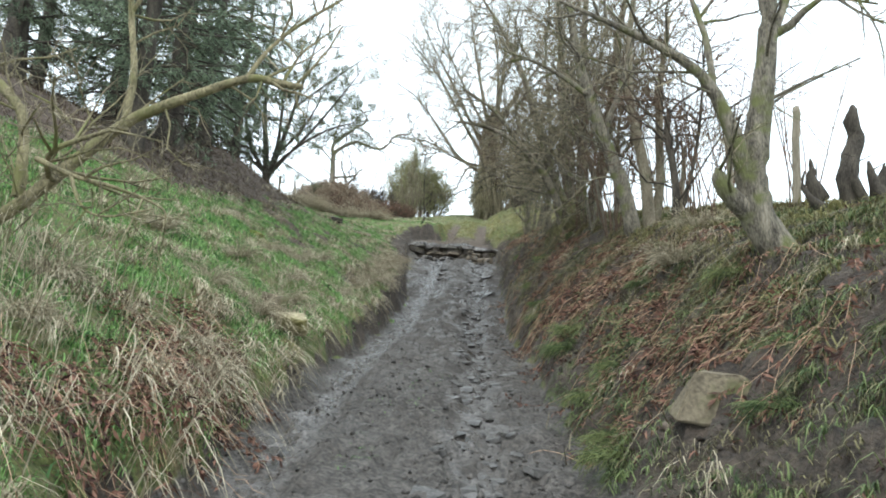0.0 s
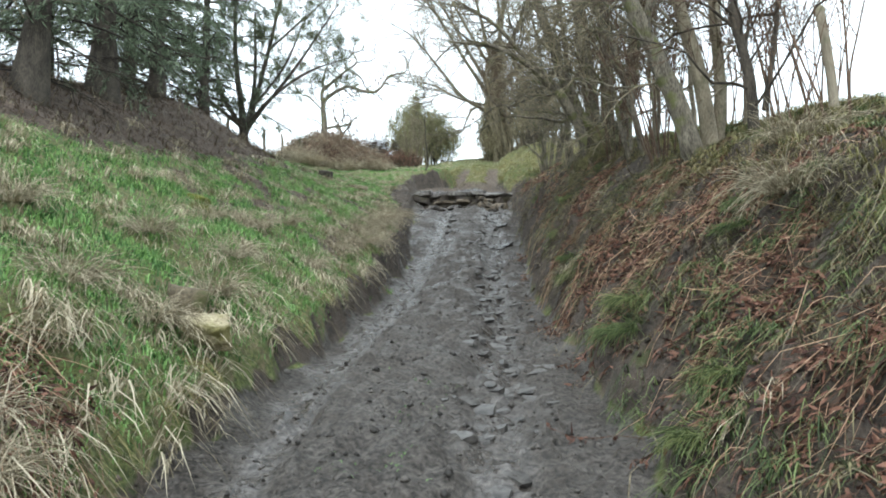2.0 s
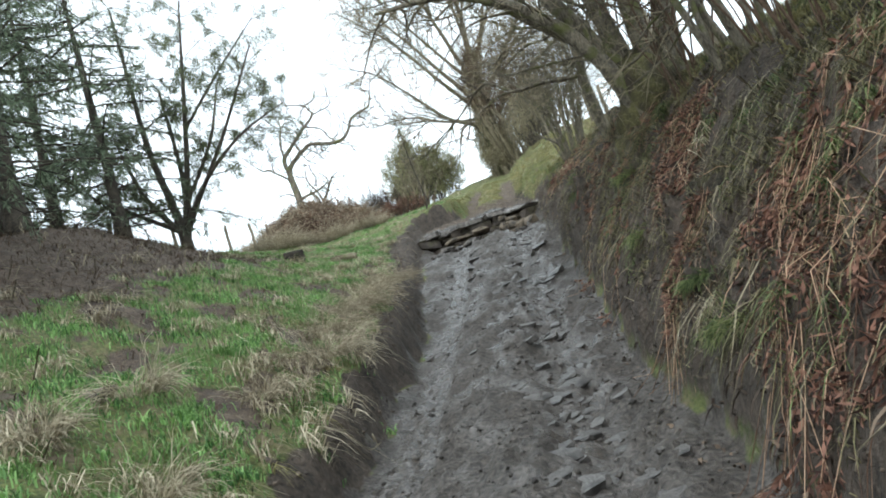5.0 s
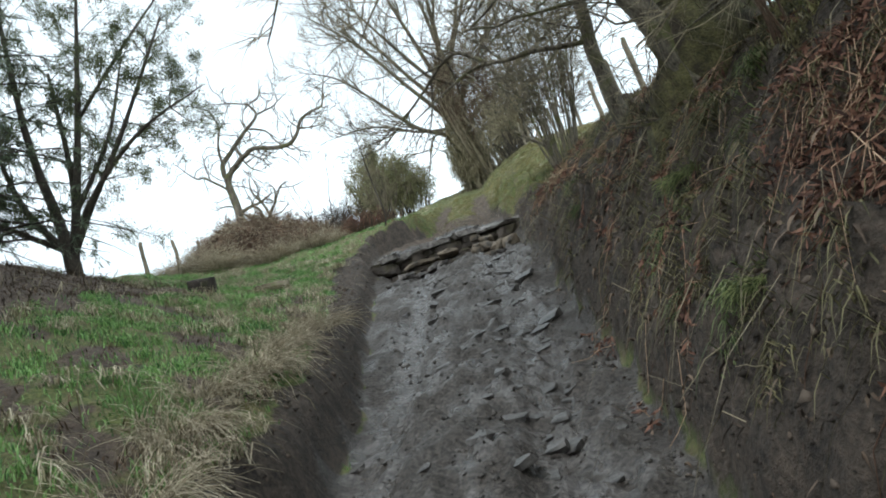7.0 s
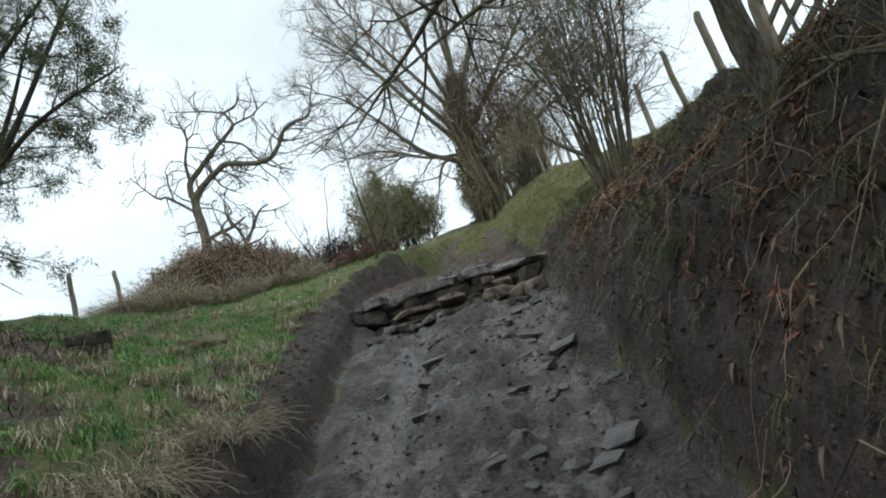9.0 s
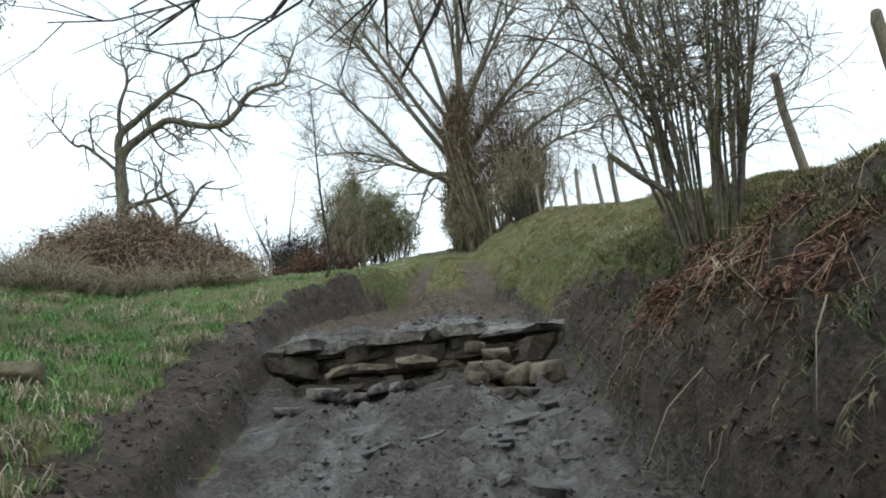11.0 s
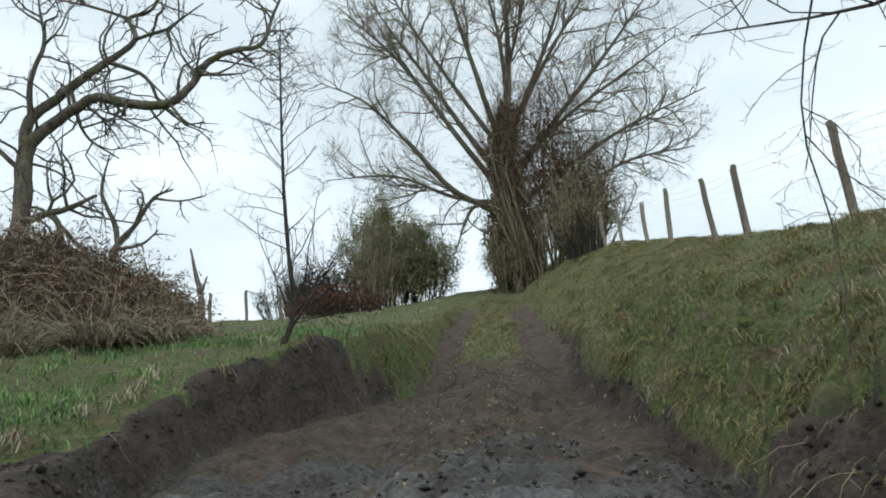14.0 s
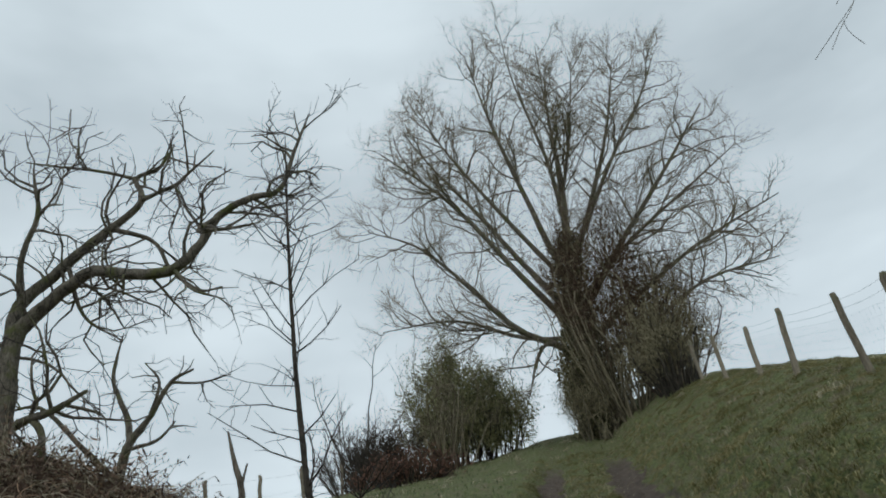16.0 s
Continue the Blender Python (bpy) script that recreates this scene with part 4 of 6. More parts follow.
def sheaf(x0, y0, x1, y1, stalks, wide, seed, label, fronds=1500, thick=0.0030):
    """Broken bracken stalks swept down the bank from one place towards another, over their own crumpled fronds."""
    rng = np.random.RandomState(seed)
    cz = z_at(x0, y0)
    run = np.array([x1 - x0, y1 - y0])
    far = np.linalg.norm(run)
    run = run / far
    across = np.array([-run[1], run[0]])
    st, lf = Geo(), Geo()
    for _ in range(int(stalks * 0.85)):
        o = np.array([x0, y0]) + run * far * rng.uniform(-0.05, 0.75) + across * rng.normal(0, wide * 0.5)
        ang = rng.normal(0, 0.6)
        d = run * math.cos(ang) + across * math.sin(ang)
        L = rng.uniform(0.25, 0.8)
        kink = rng.uniform(0.45, 0.8)
        bend = rng.normal(0, 0.35)
        d2 = d * math.cos(bend) + np.array([-d[1], d[0]]) * math.sin(bend)
        P = np.array([o, o + d * L * kink, o + d * L * kink + d2 * L * (1 - kink)])
        z = height(P[:, 0], P[:, 1]) + np.array([rng.uniform(0, 0.06), rng.uniform(0.03, 0.15), rng.uniform(0.01, 0.05)])
        w = thick * rng.uniform(0.6, 1.25)
        st.tube(np.column_stack([P, z]) - (x0, y0, cz), np.array([w, w * 0.85, w * 0.5]), 3)
    u, v = rng.uniform(0, 1.15, fronds), rng.normal(0, wide * 0.55, fronds)
    X_, Y_ = x0 + run[0] * far * u + across[0] * v, y0 + run[1] * far * u + across[1] * v
    Q = np.stack([X_ - x0, Y_ - y0, height(X_, Y_) + rng.uniform(0.0, 0.06, fronds) - cz], -1)
    D = np.column_stack([np.tile(run, (fronds, 1)), np.full(fronds, -0.6)]) + rng.normal(0, 0.75, (fronds, 3))
    lf.kites(Q, D, rng.uniform(0.03, 0.11, fronds), rng.uniform(0.008, 0.024, fronds), rng)
    ob = thing("bracken_clump", x0, y0, cz, label, "bracken", "bracken on the lane banks")
    part("stalk_tangle", st, M_BRACKEN_STEM, ob, kind="stuff")
    part("frond_litter", lf, M_BRACKEN, ob, smooth=False, kind="stuff")


for k, (x0, y0, x1, y1, n, w) in enumerate(((3.5, 7.4, 2.4, 7.6, 90, .26), (3.3, 6.7, 2.5, 7.0, 50, .3), (3.35, 5.2, 2.4, 5.35, 110, .34), (3.0, 4.5, 2.35, 4.6, 60, .3), (2.5, 9.2, 1.95, 8.5, 80, .34), (2.9, 9.9, 2.4, 9.6, 50, .3),
                                            (2.75, 8.3, 2.15, 8.0, 50, .3), (3.1, 3.4, 2.4, 3.5, 70, .3), (3.5, 2.9, 2.9, 3.1, 50, .3), (2.45, 11.3, 1.95, 11.05, 70, .22), (3.2, 12.9, 2.65, 12.5, 70, .4), (2.9, 12.2, 2.4, 11.9, 40, .3),
                                            (3.0, 21.4, 2.3, 21.2, 80, .34), (2.6, 21.9, 2.05, 21.7, 60, .26), (3.0, 20.4, 2.4, 20.2, 50, .3), (3.1, 18.3, 2.5, 18.4, 40, .3))):
    sheaf(x0, y0, x1, y1, n, w, 500 + k, "sheaf of orange-brown dead bracken stalks swept down the bank", thick=0.0046 if k == 9 else 0.0030)
for k, (x0, y0, x1, y1, n) in enumerate(((-2.1, 2.7, -1.3, 2.6, 60), (-1.6, 1.9, -1.0, 2.0, 60), (-1.9, 3.6, -1.3, 3.5, 40))):
    sheaf(x0, y0, x1, y1, n, 0.3, 540 + k, "dark red-brown dead bracken among long straw grass", 900)
for k in range(8):
    bracken("bracken_clump", rb, rb.uniform(-1.9, -1.1), rb.uniform(-0.3, 3.2), (0.2, 0.25), 30, 0.55, "red-brown dead bracken in long straw grass")
for k in range(7):
    bracken("bracken_clump", rb, rb.uniform(2.2, 3.6), rb.uniform(14, 19), (0.3, 0.4), 22, 0.5, "withered bracken under the bank trees")


# ---------------------------------------------------------------- stones
def rock_mesh(name, seed, sx, sy, sz, material, flat=0.55, cuts=9, worn=0.05, broken=False):
    """An angular stone: a block cut by random planes, slightly roughened."""
    r = np.random.RandomState(seed)
    bm = bmesh.new()
    bmesh.ops.create_cube(bm, size=2.0)
    for _ in range(cuts):
        nrm = Vector(r.normal(size=3))
        nrm.z *= flat
        nrm.normalize()
        res = bmesh.ops.bisect_plane(bm, geom=bm.verts[:] + bm.edges[:] + bm.faces[:], plane_co=nrm * r.uniform(0.82, 1.12), plane_no=nrm, clear_outer=True)
        edges = [g for g in res["geom_cut"] if isinstance(g, bmesh.types.BMEdge)]
        if len(edges) > 2:
            bmesh.ops.contextual_create(bm, geom=edges)
    if worn:
        bmesh.ops.bevel(bm, geom=bm.edges[:], offset=worn, segments=1, affect="EDGES", clamp_overlap=True)
    bmesh.ops.triangulate(bm, faces=bm.faces[:])
    for v in bm.verts:
        v.co = Vector((v.co.x * sx, v.co.y * sy, v.co.z * sz)) * (1 + r.uniform(-0.035, 0.035))
    if broken:
        bmesh.ops.subdivide_edges(bm, edges=[e for e in bm.edges if e.calc_length() > 0.07], cuts=3)
        bmesh.ops.subdivide_edges(bm, edges=[e for e in bm.edges if e.calc_length() > 0.07], cuts=1)
        bmesh.ops.triangulate(bm, faces=bm.faces[:])
        for v in bm.verts:
            q = v.co + Vector((seed * 3.1, 0, 0))
            d = noise.noise_vector(q * 4) * 0.030 + noise.noise_vector(q * 11) * 0.018 + noise.noise_vector(q * 27) * 0.010
            v.co += Vector((d.x, d.y, d.z * 0.6))
    bmesh.ops.recalc_face_normals(bm, faces=bm.faces[:])
    me = bpy.data.meshes.new(name)
    bm.to_mesh(me)
    bm.free()
    me.materials.append(material)
    return me


def boulder(name, seed, x, y, z, size, material, label, rz=0, tip=0, category="stone", group="", worn=0.07, rugged=1.0):
    """A single weathered stone with rounded worn edges."""
    r = np.random.RandomState(seed)
    bm = bmesh.new()
    me0 = rock_mesh("tmp", seed, 1, 1, 1, material, worn=0.0)
    bm.from_mesh(me0)
    bpy.data.meshes.remove(me0)
    bmesh.ops.bevel(bm, geom=bm.edges[:], offset=worn, segments=2, affect="EDGES", clamp_overlap=True)
    bmesh.ops.triangulate(bm, faces=bm.faces[:])
    bmesh.ops.subdivide_edges(bm, edges=[e for e in bm.edges if e.calc_length() > 0.3], cuts=2, use_grid_fill=True)
    bmesh.ops.triangulate(bm, faces=bm.faces[:])
    for v in bm.verts:
        n = noise.noise(v.co * 2.2 + Vector((seed, 0, 0))) * 0.05 + noise.noise(v.co * 6 + Vector((0, seed, 0))) * 0.03
        v.co = Vector((v.co.x * size[0], v.co.y * size[1], v.co.z * size[2])) * (1 + n * rugged)
    me = bpy.data.meshes.new(name)
    bm.to_mesh(me)
    bm.free()
    me.polygons.foreach_set("use_smooth", np.ones(len(me.polygons), bool))
    me.materials.append(material)
    ob = new(name, me)
    ob.matrix_basis = pose(x, y, z, tip, tip * 0.6, rz)
    return tagged(ob, label, category, group)


def wedge(x, y, z, material, label):
    """The angular boulder at the bank foot: a hull of a few corners with worn arrises."""
    bm = bmesh.new()
    for c in ((-.27, -.12, -.17), (.20, -.16, -.18), (.29, -.06, -.03), (.27, .12, .0), (-.15, -.08, .13), (-.06, .12, .16), (.10, -.10, .10), (.15, .10, .11), (-.27, .12, -.1), (.25, .15, -.2)):
        bm.verts.new(c)
    bmesh.ops.convex_hull(bm, input=bm.verts[:])
    bmesh.ops.bevel(bm, geom=bm.edges[:], offset=0.012, segments=2, affect="EDGES", clamp_overlap=True)
    bmesh.ops.triangulate(bm, faces=bm.faces[:])
    for cuts in (3, 1):
        bmesh.ops.subdivide_edges(bm, edges=[e for e in bm.edges if e.calc_length() > 0.05], cuts=cuts)
        bmesh.ops.triangulate(bm, faces=bm.faces[:])
    for v in bm.verts:
        v.co += noise.noise_vector(v.co * 7) * 0.016 + noise.noise_vector(v.co * 22) * 0.006
    bmesh.ops.recalc_face_normals(bm, faces=bm.faces[:])
    me = bpy.data.meshes.new("boulder")
    bm.to_mesh(me)
    bm.free()
    me.materials.append(material)
    ob = new("boulder", me)
    ob.matrix_basis = pose(x, y, z) @ Matrix.Diagonal((1.28, 1.2, 1.2, 1))
    return tagged(ob, label, "stone")


wedge(2.68, 2.12, -0.90, M_STONE_MOSS, "brown angular boulder with moss at the bank foot")
boulder("stone", 5, -1.16, 5.2, z_at(-1.16, 5.2) + 0.12, (0.25, 0.15, 0.12), M_STONE_PALE, "pale lichen-covered stone jutting from the grass bank", -25, 12, worn=0.12, rugged=3.5)
boulder("stone", 8, -1.45, 5.55, z_at(-1.45, 5.55) + 0.07, (0.15, 0.14, 0.13), M_STONE_MOSS, "brown stone half sunk in the grass bank", 40, 10)
boulder("stone", 11, -2.25, 10.2, z_at(-2.25, 10.2) + 0.02, (0.11, 0.09, 0.06), M_STONE, "small brown stone lying in green grass", 15, 5)
boulder("stone", 13, -2.9, 9.2, z_at(-2.9, 9.2) + 0.02, (0.16, 0.13, 0.06), M_MOSS, "flat stone covered in yellow moss on the grass bank", 15, 5)
boulder("stone", 14, -2.6, 8.6, z_at(-2.6, 8.6) + 0.02, (0.15, 0.12, 0.05), M_MOSS, "flat stone covered in yellow moss on the grass bank", 60, 5)
boulder("log_stump", 17, -3.74, 20.35, z_at(-3.74, 20.35) + 0.06, (0.20, 0.15, 0.17), M_CHAR, "short rotten black log lying in the grass", 12, 6, "log")
boulder("stone", 19, -3.1, 21.9, z_at(-3.1, 21.9) + 0.04, (0.30, 0.16, 0.09), M_STONE_MOSS, "low flat stone lying in the grass", 10, 4)
boulder("stone", 23, -4.9, 29.0, z_at(-4.9, 29.0) + 0.03, (0.22, 0.15, 0.08), M_STONE_MOSS, "flat stone in front of the bracken heap", 5, 4)

# slabs and tumbled blocks of the rock step
rs = np.random.RandomState(9)
step = thing("rock_step", 0.1, 24.4, z_at(0.1, 24.7), "broken step of dark wet bedrock slabs across the lane", "rock ledge")
# beds of jointed rock, from the pale cap down; each row: top, thickness, front, ends, block width, turn, share left standing, stone
# cap tinted pale with sky sheen, lower beds tinted dark with undercut shade
row = 0
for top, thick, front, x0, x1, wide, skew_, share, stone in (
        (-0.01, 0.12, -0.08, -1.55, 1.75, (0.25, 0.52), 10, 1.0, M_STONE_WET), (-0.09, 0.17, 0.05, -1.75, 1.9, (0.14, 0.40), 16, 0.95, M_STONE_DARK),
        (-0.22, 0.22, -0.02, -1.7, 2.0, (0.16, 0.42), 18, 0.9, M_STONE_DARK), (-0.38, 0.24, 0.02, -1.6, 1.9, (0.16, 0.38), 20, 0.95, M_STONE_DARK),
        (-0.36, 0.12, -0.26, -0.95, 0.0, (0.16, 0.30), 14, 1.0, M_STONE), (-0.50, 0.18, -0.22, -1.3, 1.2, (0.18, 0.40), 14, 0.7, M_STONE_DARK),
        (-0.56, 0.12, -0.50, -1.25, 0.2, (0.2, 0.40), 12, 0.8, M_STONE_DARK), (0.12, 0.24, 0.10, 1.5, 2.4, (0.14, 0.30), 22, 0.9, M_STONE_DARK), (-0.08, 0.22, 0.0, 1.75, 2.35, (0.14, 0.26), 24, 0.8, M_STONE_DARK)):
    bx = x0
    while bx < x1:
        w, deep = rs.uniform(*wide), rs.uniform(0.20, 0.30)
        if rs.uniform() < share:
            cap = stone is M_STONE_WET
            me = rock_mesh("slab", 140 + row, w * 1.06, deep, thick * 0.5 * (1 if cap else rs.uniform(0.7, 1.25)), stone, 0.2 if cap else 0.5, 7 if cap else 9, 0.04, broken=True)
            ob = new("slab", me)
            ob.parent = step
            cx = bx + w
            tip = 2 if cap else 7
            ob.matrix_basis = pose(cx - 0.1, front + deep + rs.uniform(-0.09, 0.07) * (0.7 if cap else 1) - 0.12 * math.sin(2.1 * cx + 0.6), top - 0.02 * cap - thick / 2 - 0.04 * cx * (cx < 1.4) + rs.uniform(-0.02, 0.02), rs.uniform(0, 5) + rs.uniform(-tip, tip), rs.uniform(-tip, tip), rs.uniform(-skew_, skew_))
        bx += 1.72 * w
        row += 1
# tumbled stones in front of it: place, half sizes, turn
for k, (x, y, dz, a, b, c, rz) in enumerate((
        (0.66, 24.02, 0.36, .11, .09, .06, 20), (0.88, 23.95, 0.30, .15, .11, .07, -15), (0.80, 23.75, 0.14, .22, .16, .10, 25), (1.08, 23.7, 0.12, .17, .14, .11, 50),
        (0.62, 23.7, 0.10, .12, .14, .12, 5), (1.32, 23.55, 0.08, .17, .15, .10, -20), (0.86, 23.35, 0.05, .17, .10, .06, 5), (0.62, 23.3, 0.04, .10, .09, .06, 40),
        (-0.92, 23.8, 0.10, .17, .12, .06, 5), (-0.62, 23.85, 0.10, .13, .11, .05, -10), (-0.32, 23.9, 0.12, .19, .12, .06, 8), (-1.2, 23.5, 0.05, .15, .12, .05, 20), (-0.1, 23.75, 0.05, .14, .1, .05, -8), (1.1, 23.3, 0.03, .14, .09, .05, 10))):
    boulder("loose_stone", 200 + k, x, y, z_at(x, y) + dz - 0.03, (a, b, c), M_STONE if k < 8 else M_STONE_WET, "loose brown block of stone tumbled below the rock step", rz, rs.uniform(-14, 14), "stone", "stones below the rock step", 0.03)

# flat stones bedded in the right-hand rut
bed = [rock_mesh("bed_stone", 300 + k, rs.uniform(0.09, 0.17), rs.uniform(0.07, 0.13), rs.uniform(0.03, 0.045), M_BED, 0.35, 11) for k in range(12)]
for k in range(290):
    y = rs.uniform(0.6, 23.3)
    x = 1.02 + 0.06 * math.sin(0.9 * y) + rs.normal(0, 0.19) + (0.25 * rs.uniform(-1, 0.4) if y > 12 else 0)
    if y > 14 and rs.uniform() < 0.35:
        x = rs.uniform(-0.9, 1.3)
    ob = new("bed_stone", bed[k % 12])
    ob.parent = ground
    s = rs.uniform(0.35, 1.0) * (1.25 if y > 17 else 0.95)
    ob.matrix_basis = pose(x, y, z_at(x, y) - 0.026 * s, rs.uniform(12, 24), rs.uniform(-10, 4), rs.uniform(-180, 180) * 0.3) @ Matrix.Diagonal((s, s, s, 1))
# gravel and clods over the mud
rc = np.random.RandomState(12)
gn = 9000
GXs, GYs = rc.uniform(-0.95, 1.75, gn), rc.uniform(-1, 31, gn) ** 1.0
kk = covers(GXs, GYs)[0] > 0.6
GXs, GYs = GXs[kk], GYs[kk]
GZs = height(GXs, GYs)
oct_v = np.array([(1, 0, 0), (0, 1, 0), (-1, 0, 0), (0, -1, 0), (0, 0, 1), (0, 0, -0.6)], float)
oct_f = np.array([(0, 1, 4), (1, 2, 4), (2, 3, 4), (3, 0, 4), (1, 0, 5), (2, 1, 5), (3, 2, 5), (0, 3, 5)])
sz = np.clip(rc.gamma(1.2, 0.007, len(GXs)) + 0.004, 0, 0.032)
gv = (oct_v[None] * (sz[:, None] * rc.uniform(0.6, 1.3, (len(GXs), 3)))[:, None, :]) + rc.normal(0, 0.15, (len(GXs), 6, 3)) * sz[:, None, None]
gv += np.stack([GXs, GYs, GZs], -1)[:, None, :]
M_CLOD = mat("mud_clods", (0.03, 0.0265, 0.0235), (0.12, 0.107, 0.096), 8, 0.6, 50, 0, island=0.5)
tagged(new("mud_clods", link_mesh("mud_clods", gv.reshape(-1, 3), (oct_f[None] + np.arange(len(GXs))[:, None, None] * 6).reshape(-1, 3), M_CLOD)), "clods of mud and grit strewn over the ruts", "mud", kind="stuff")


# crumbling lumps and root ends on the raw earth faces
EX, EY = rc.uniform(-3.2, 3.6, 60000), rc.uniform(0, 30, 60000)
e_l, e_r = feet(EX, EY)
e_d, e_e = e_l - EX, EX - e_r
kk = (covers(EX, EY)[2] > 0.4) & (((e_d > 0.03) & (e_d < rim(EY) + 0.08)) | ((e_e > 0.05) & (e_e < 0.75)))
kk = kk & (rc.uniform(0, 1, len(kk)) < 0.55)
EX, EY = EX[kk], EY[kk]
esz = np.clip(rc.gamma(1.5, 0.007, len(EX)) + 0.005, 0, 0.034)
ev = (oct_v[None] * (esz[:, None] * rc.uniform(0.6, 1.3, (len(EX), 3)))[:, None, :]) + rc.normal(0, 0.18, (len(EX), 6, 3)) * esz[:, None, None]
ev += np.stack([EX, EY, height(EX, EY)], -1)[:, None, :]
M_CRUMB = mat("earth_crumbs", (0.032, 0.025, 0.020), (0.125, 0.097, 0.076), 8, 0.9, 50, 0, island=0.6)
tagged(new("earth_crumbs", link_mesh("earth_crumbs", ev.reshape(-1, 3), (oct_f[None] + np.arange(len(EX))[:, None, None] * 6).reshape(-1, 3), M_CRUMB)), "crumbling lumps of dark earth on the bank faces", "earth", kind="stuff")
roots = Geo()
for k in range(0, len(EX), 34):
    down = -1.0 if e_e[kk][k] > 0 else 1.0
    rp, rq = wander(rc, (EX[k], EY[k], float(height(EX[k], EY[k])) + 0.01), (down * 0.5, rc.uniform(-.8, .8), -0.4), rc.uniform(0.12, 0.5), 0.0045, 0.0015, 5, 0.3, -0.08)
    rp[:, 2] = np.maximum(rp[:, 2], height(rp[:, 0], rp[:, 1]) + 0.004)
    roots.tube(rp, rq, 4)
tagged(new("roots", roots.mesh("roots", M_TWIG)), "thin pale roots hanging out of the earth banks", "roots", kind="stuff")


# ---------------------------------------------------------------- fences
def post_mesh(h, r, seed):
    g = Geo()
    rr = np.random.RandomState(seed)
    zz = np.array([-0.25, 0, 0.3 * h, 0.65 * h, 0.93 * h, h])
    pts = np.stack([0.01 * rr.normal(size=6), 0.01 * rr.normal(size=6), zz], -1)
    g.tube(pts, r * np.array([1.05, 1.05, 1.0, 0.98, 0.97, 0.8]), 9, 0.06, rr)
    return g


def fence(spots, h, r, label, wires=(), net=False, seed=1):
    rr = np.random.RandomState(seed)
    x0, y0 = spots[0][:2]
    z0 = z_at(x0, y0)
    ob = thing("fence", x0, y0, z0, label, "fence")
    tops = []
    for k, s in enumerate(spots):
        hh = h * rr.uniform(0.94, 1.06)
        p = part("post", post_mesh(hh, r * rr.uniform(0.9, 1.1), seed * 50 + k), M_POST, ob)
        gz_ = z_at(s[0], s[1])
        lean = s[2] if len(s) > 2 else rr.uniform(-2.5, 2.5)
        p.matrix_basis = pose(s[0] - x0, s[1] - y0, gz_ - z0, rr.uniform(-2, 2), lean, rr.uniform(0, 360) * 0)
        tops.append(np.array([s[0] - x0, s[1] - y0, gz_ - z0]))
    for wv in wires:
        g = Geo()
        for a, b in zip(tops[:-1], tops[1:]):
            u = np.linspace(0, 1, 7)[:, None]
            pts = a + (b - a) * u + np.array([0, 0, 1]) * (wv - 0.03 * np.sin(np.pi * u))
            g.tube(pts, np.full(7, 0.0022), 3)
        part("wire", g, M_WIRE, ob)
    if net:
        g = Geo()
        for a, b in zip(tops[:-1], tops[1:]):
            L = np.linalg.norm(b - a)
            for k in range(int(L / 0.15)):
                p = a + (b - a) * (k + 0.5) / max(1, int(L / 0.15))
                g.tube(np.array([p + (0, 0, 0.08), p + (0, 0, 0.85)]), [0.0009, 0.0009], 3)
            for hgt in (0.1, 0.25, 0.4, 0.55, 0.7, 0.85):
                g.tube(np.array([a + (0, 0, hgt), b + (0, 0, hgt)]), [0.001, 0.001], 3)
        part("netting", g, M_WIRE, ob)
    return ob


fence([(4.55, 22.2), (4.6, 24.3), (4.5, 26.4), (4.45, 29.35), (4.37, 32.5), (4.36, 34.1), (4.32, 37.0), (4.33, 39.45), (4.24, 42.4), (4.2, 45.3), (4.1, 48.2)], 1.22, 0.055,
      "round weathered stakes with stock netting along the pasture", (1.0, 1.14), True, 3)
fence([(4.86, 5.9), (4.8, 8.0), (4.75, 10.6), (4.7, 13.2), (4.6, 16.0)], 1.25, 0.05, "weathered fence stakes with wire behind the bank trees", (0.7, 1.1), False, 4)
fence([(-8.6, 22.0), (-8.0, 24.0), (-7.42, 26.25), (-7.1, 27.45), (-7.3, 29.6), (-7.6, 32.2)], 1.05, 0.05, "leaning grey fence stakes along the field edge", (0.5, 0.95), False, 5)
fence([(-8.3, 36.5), (-8.0, 39.0), (-7.8, 41.5), (-7.6, 44.0), (-7.4, 47.0)], 1.05, 0.05, "grey fence stakes past the bracken heap", (0.5, 0.95), False, 6)


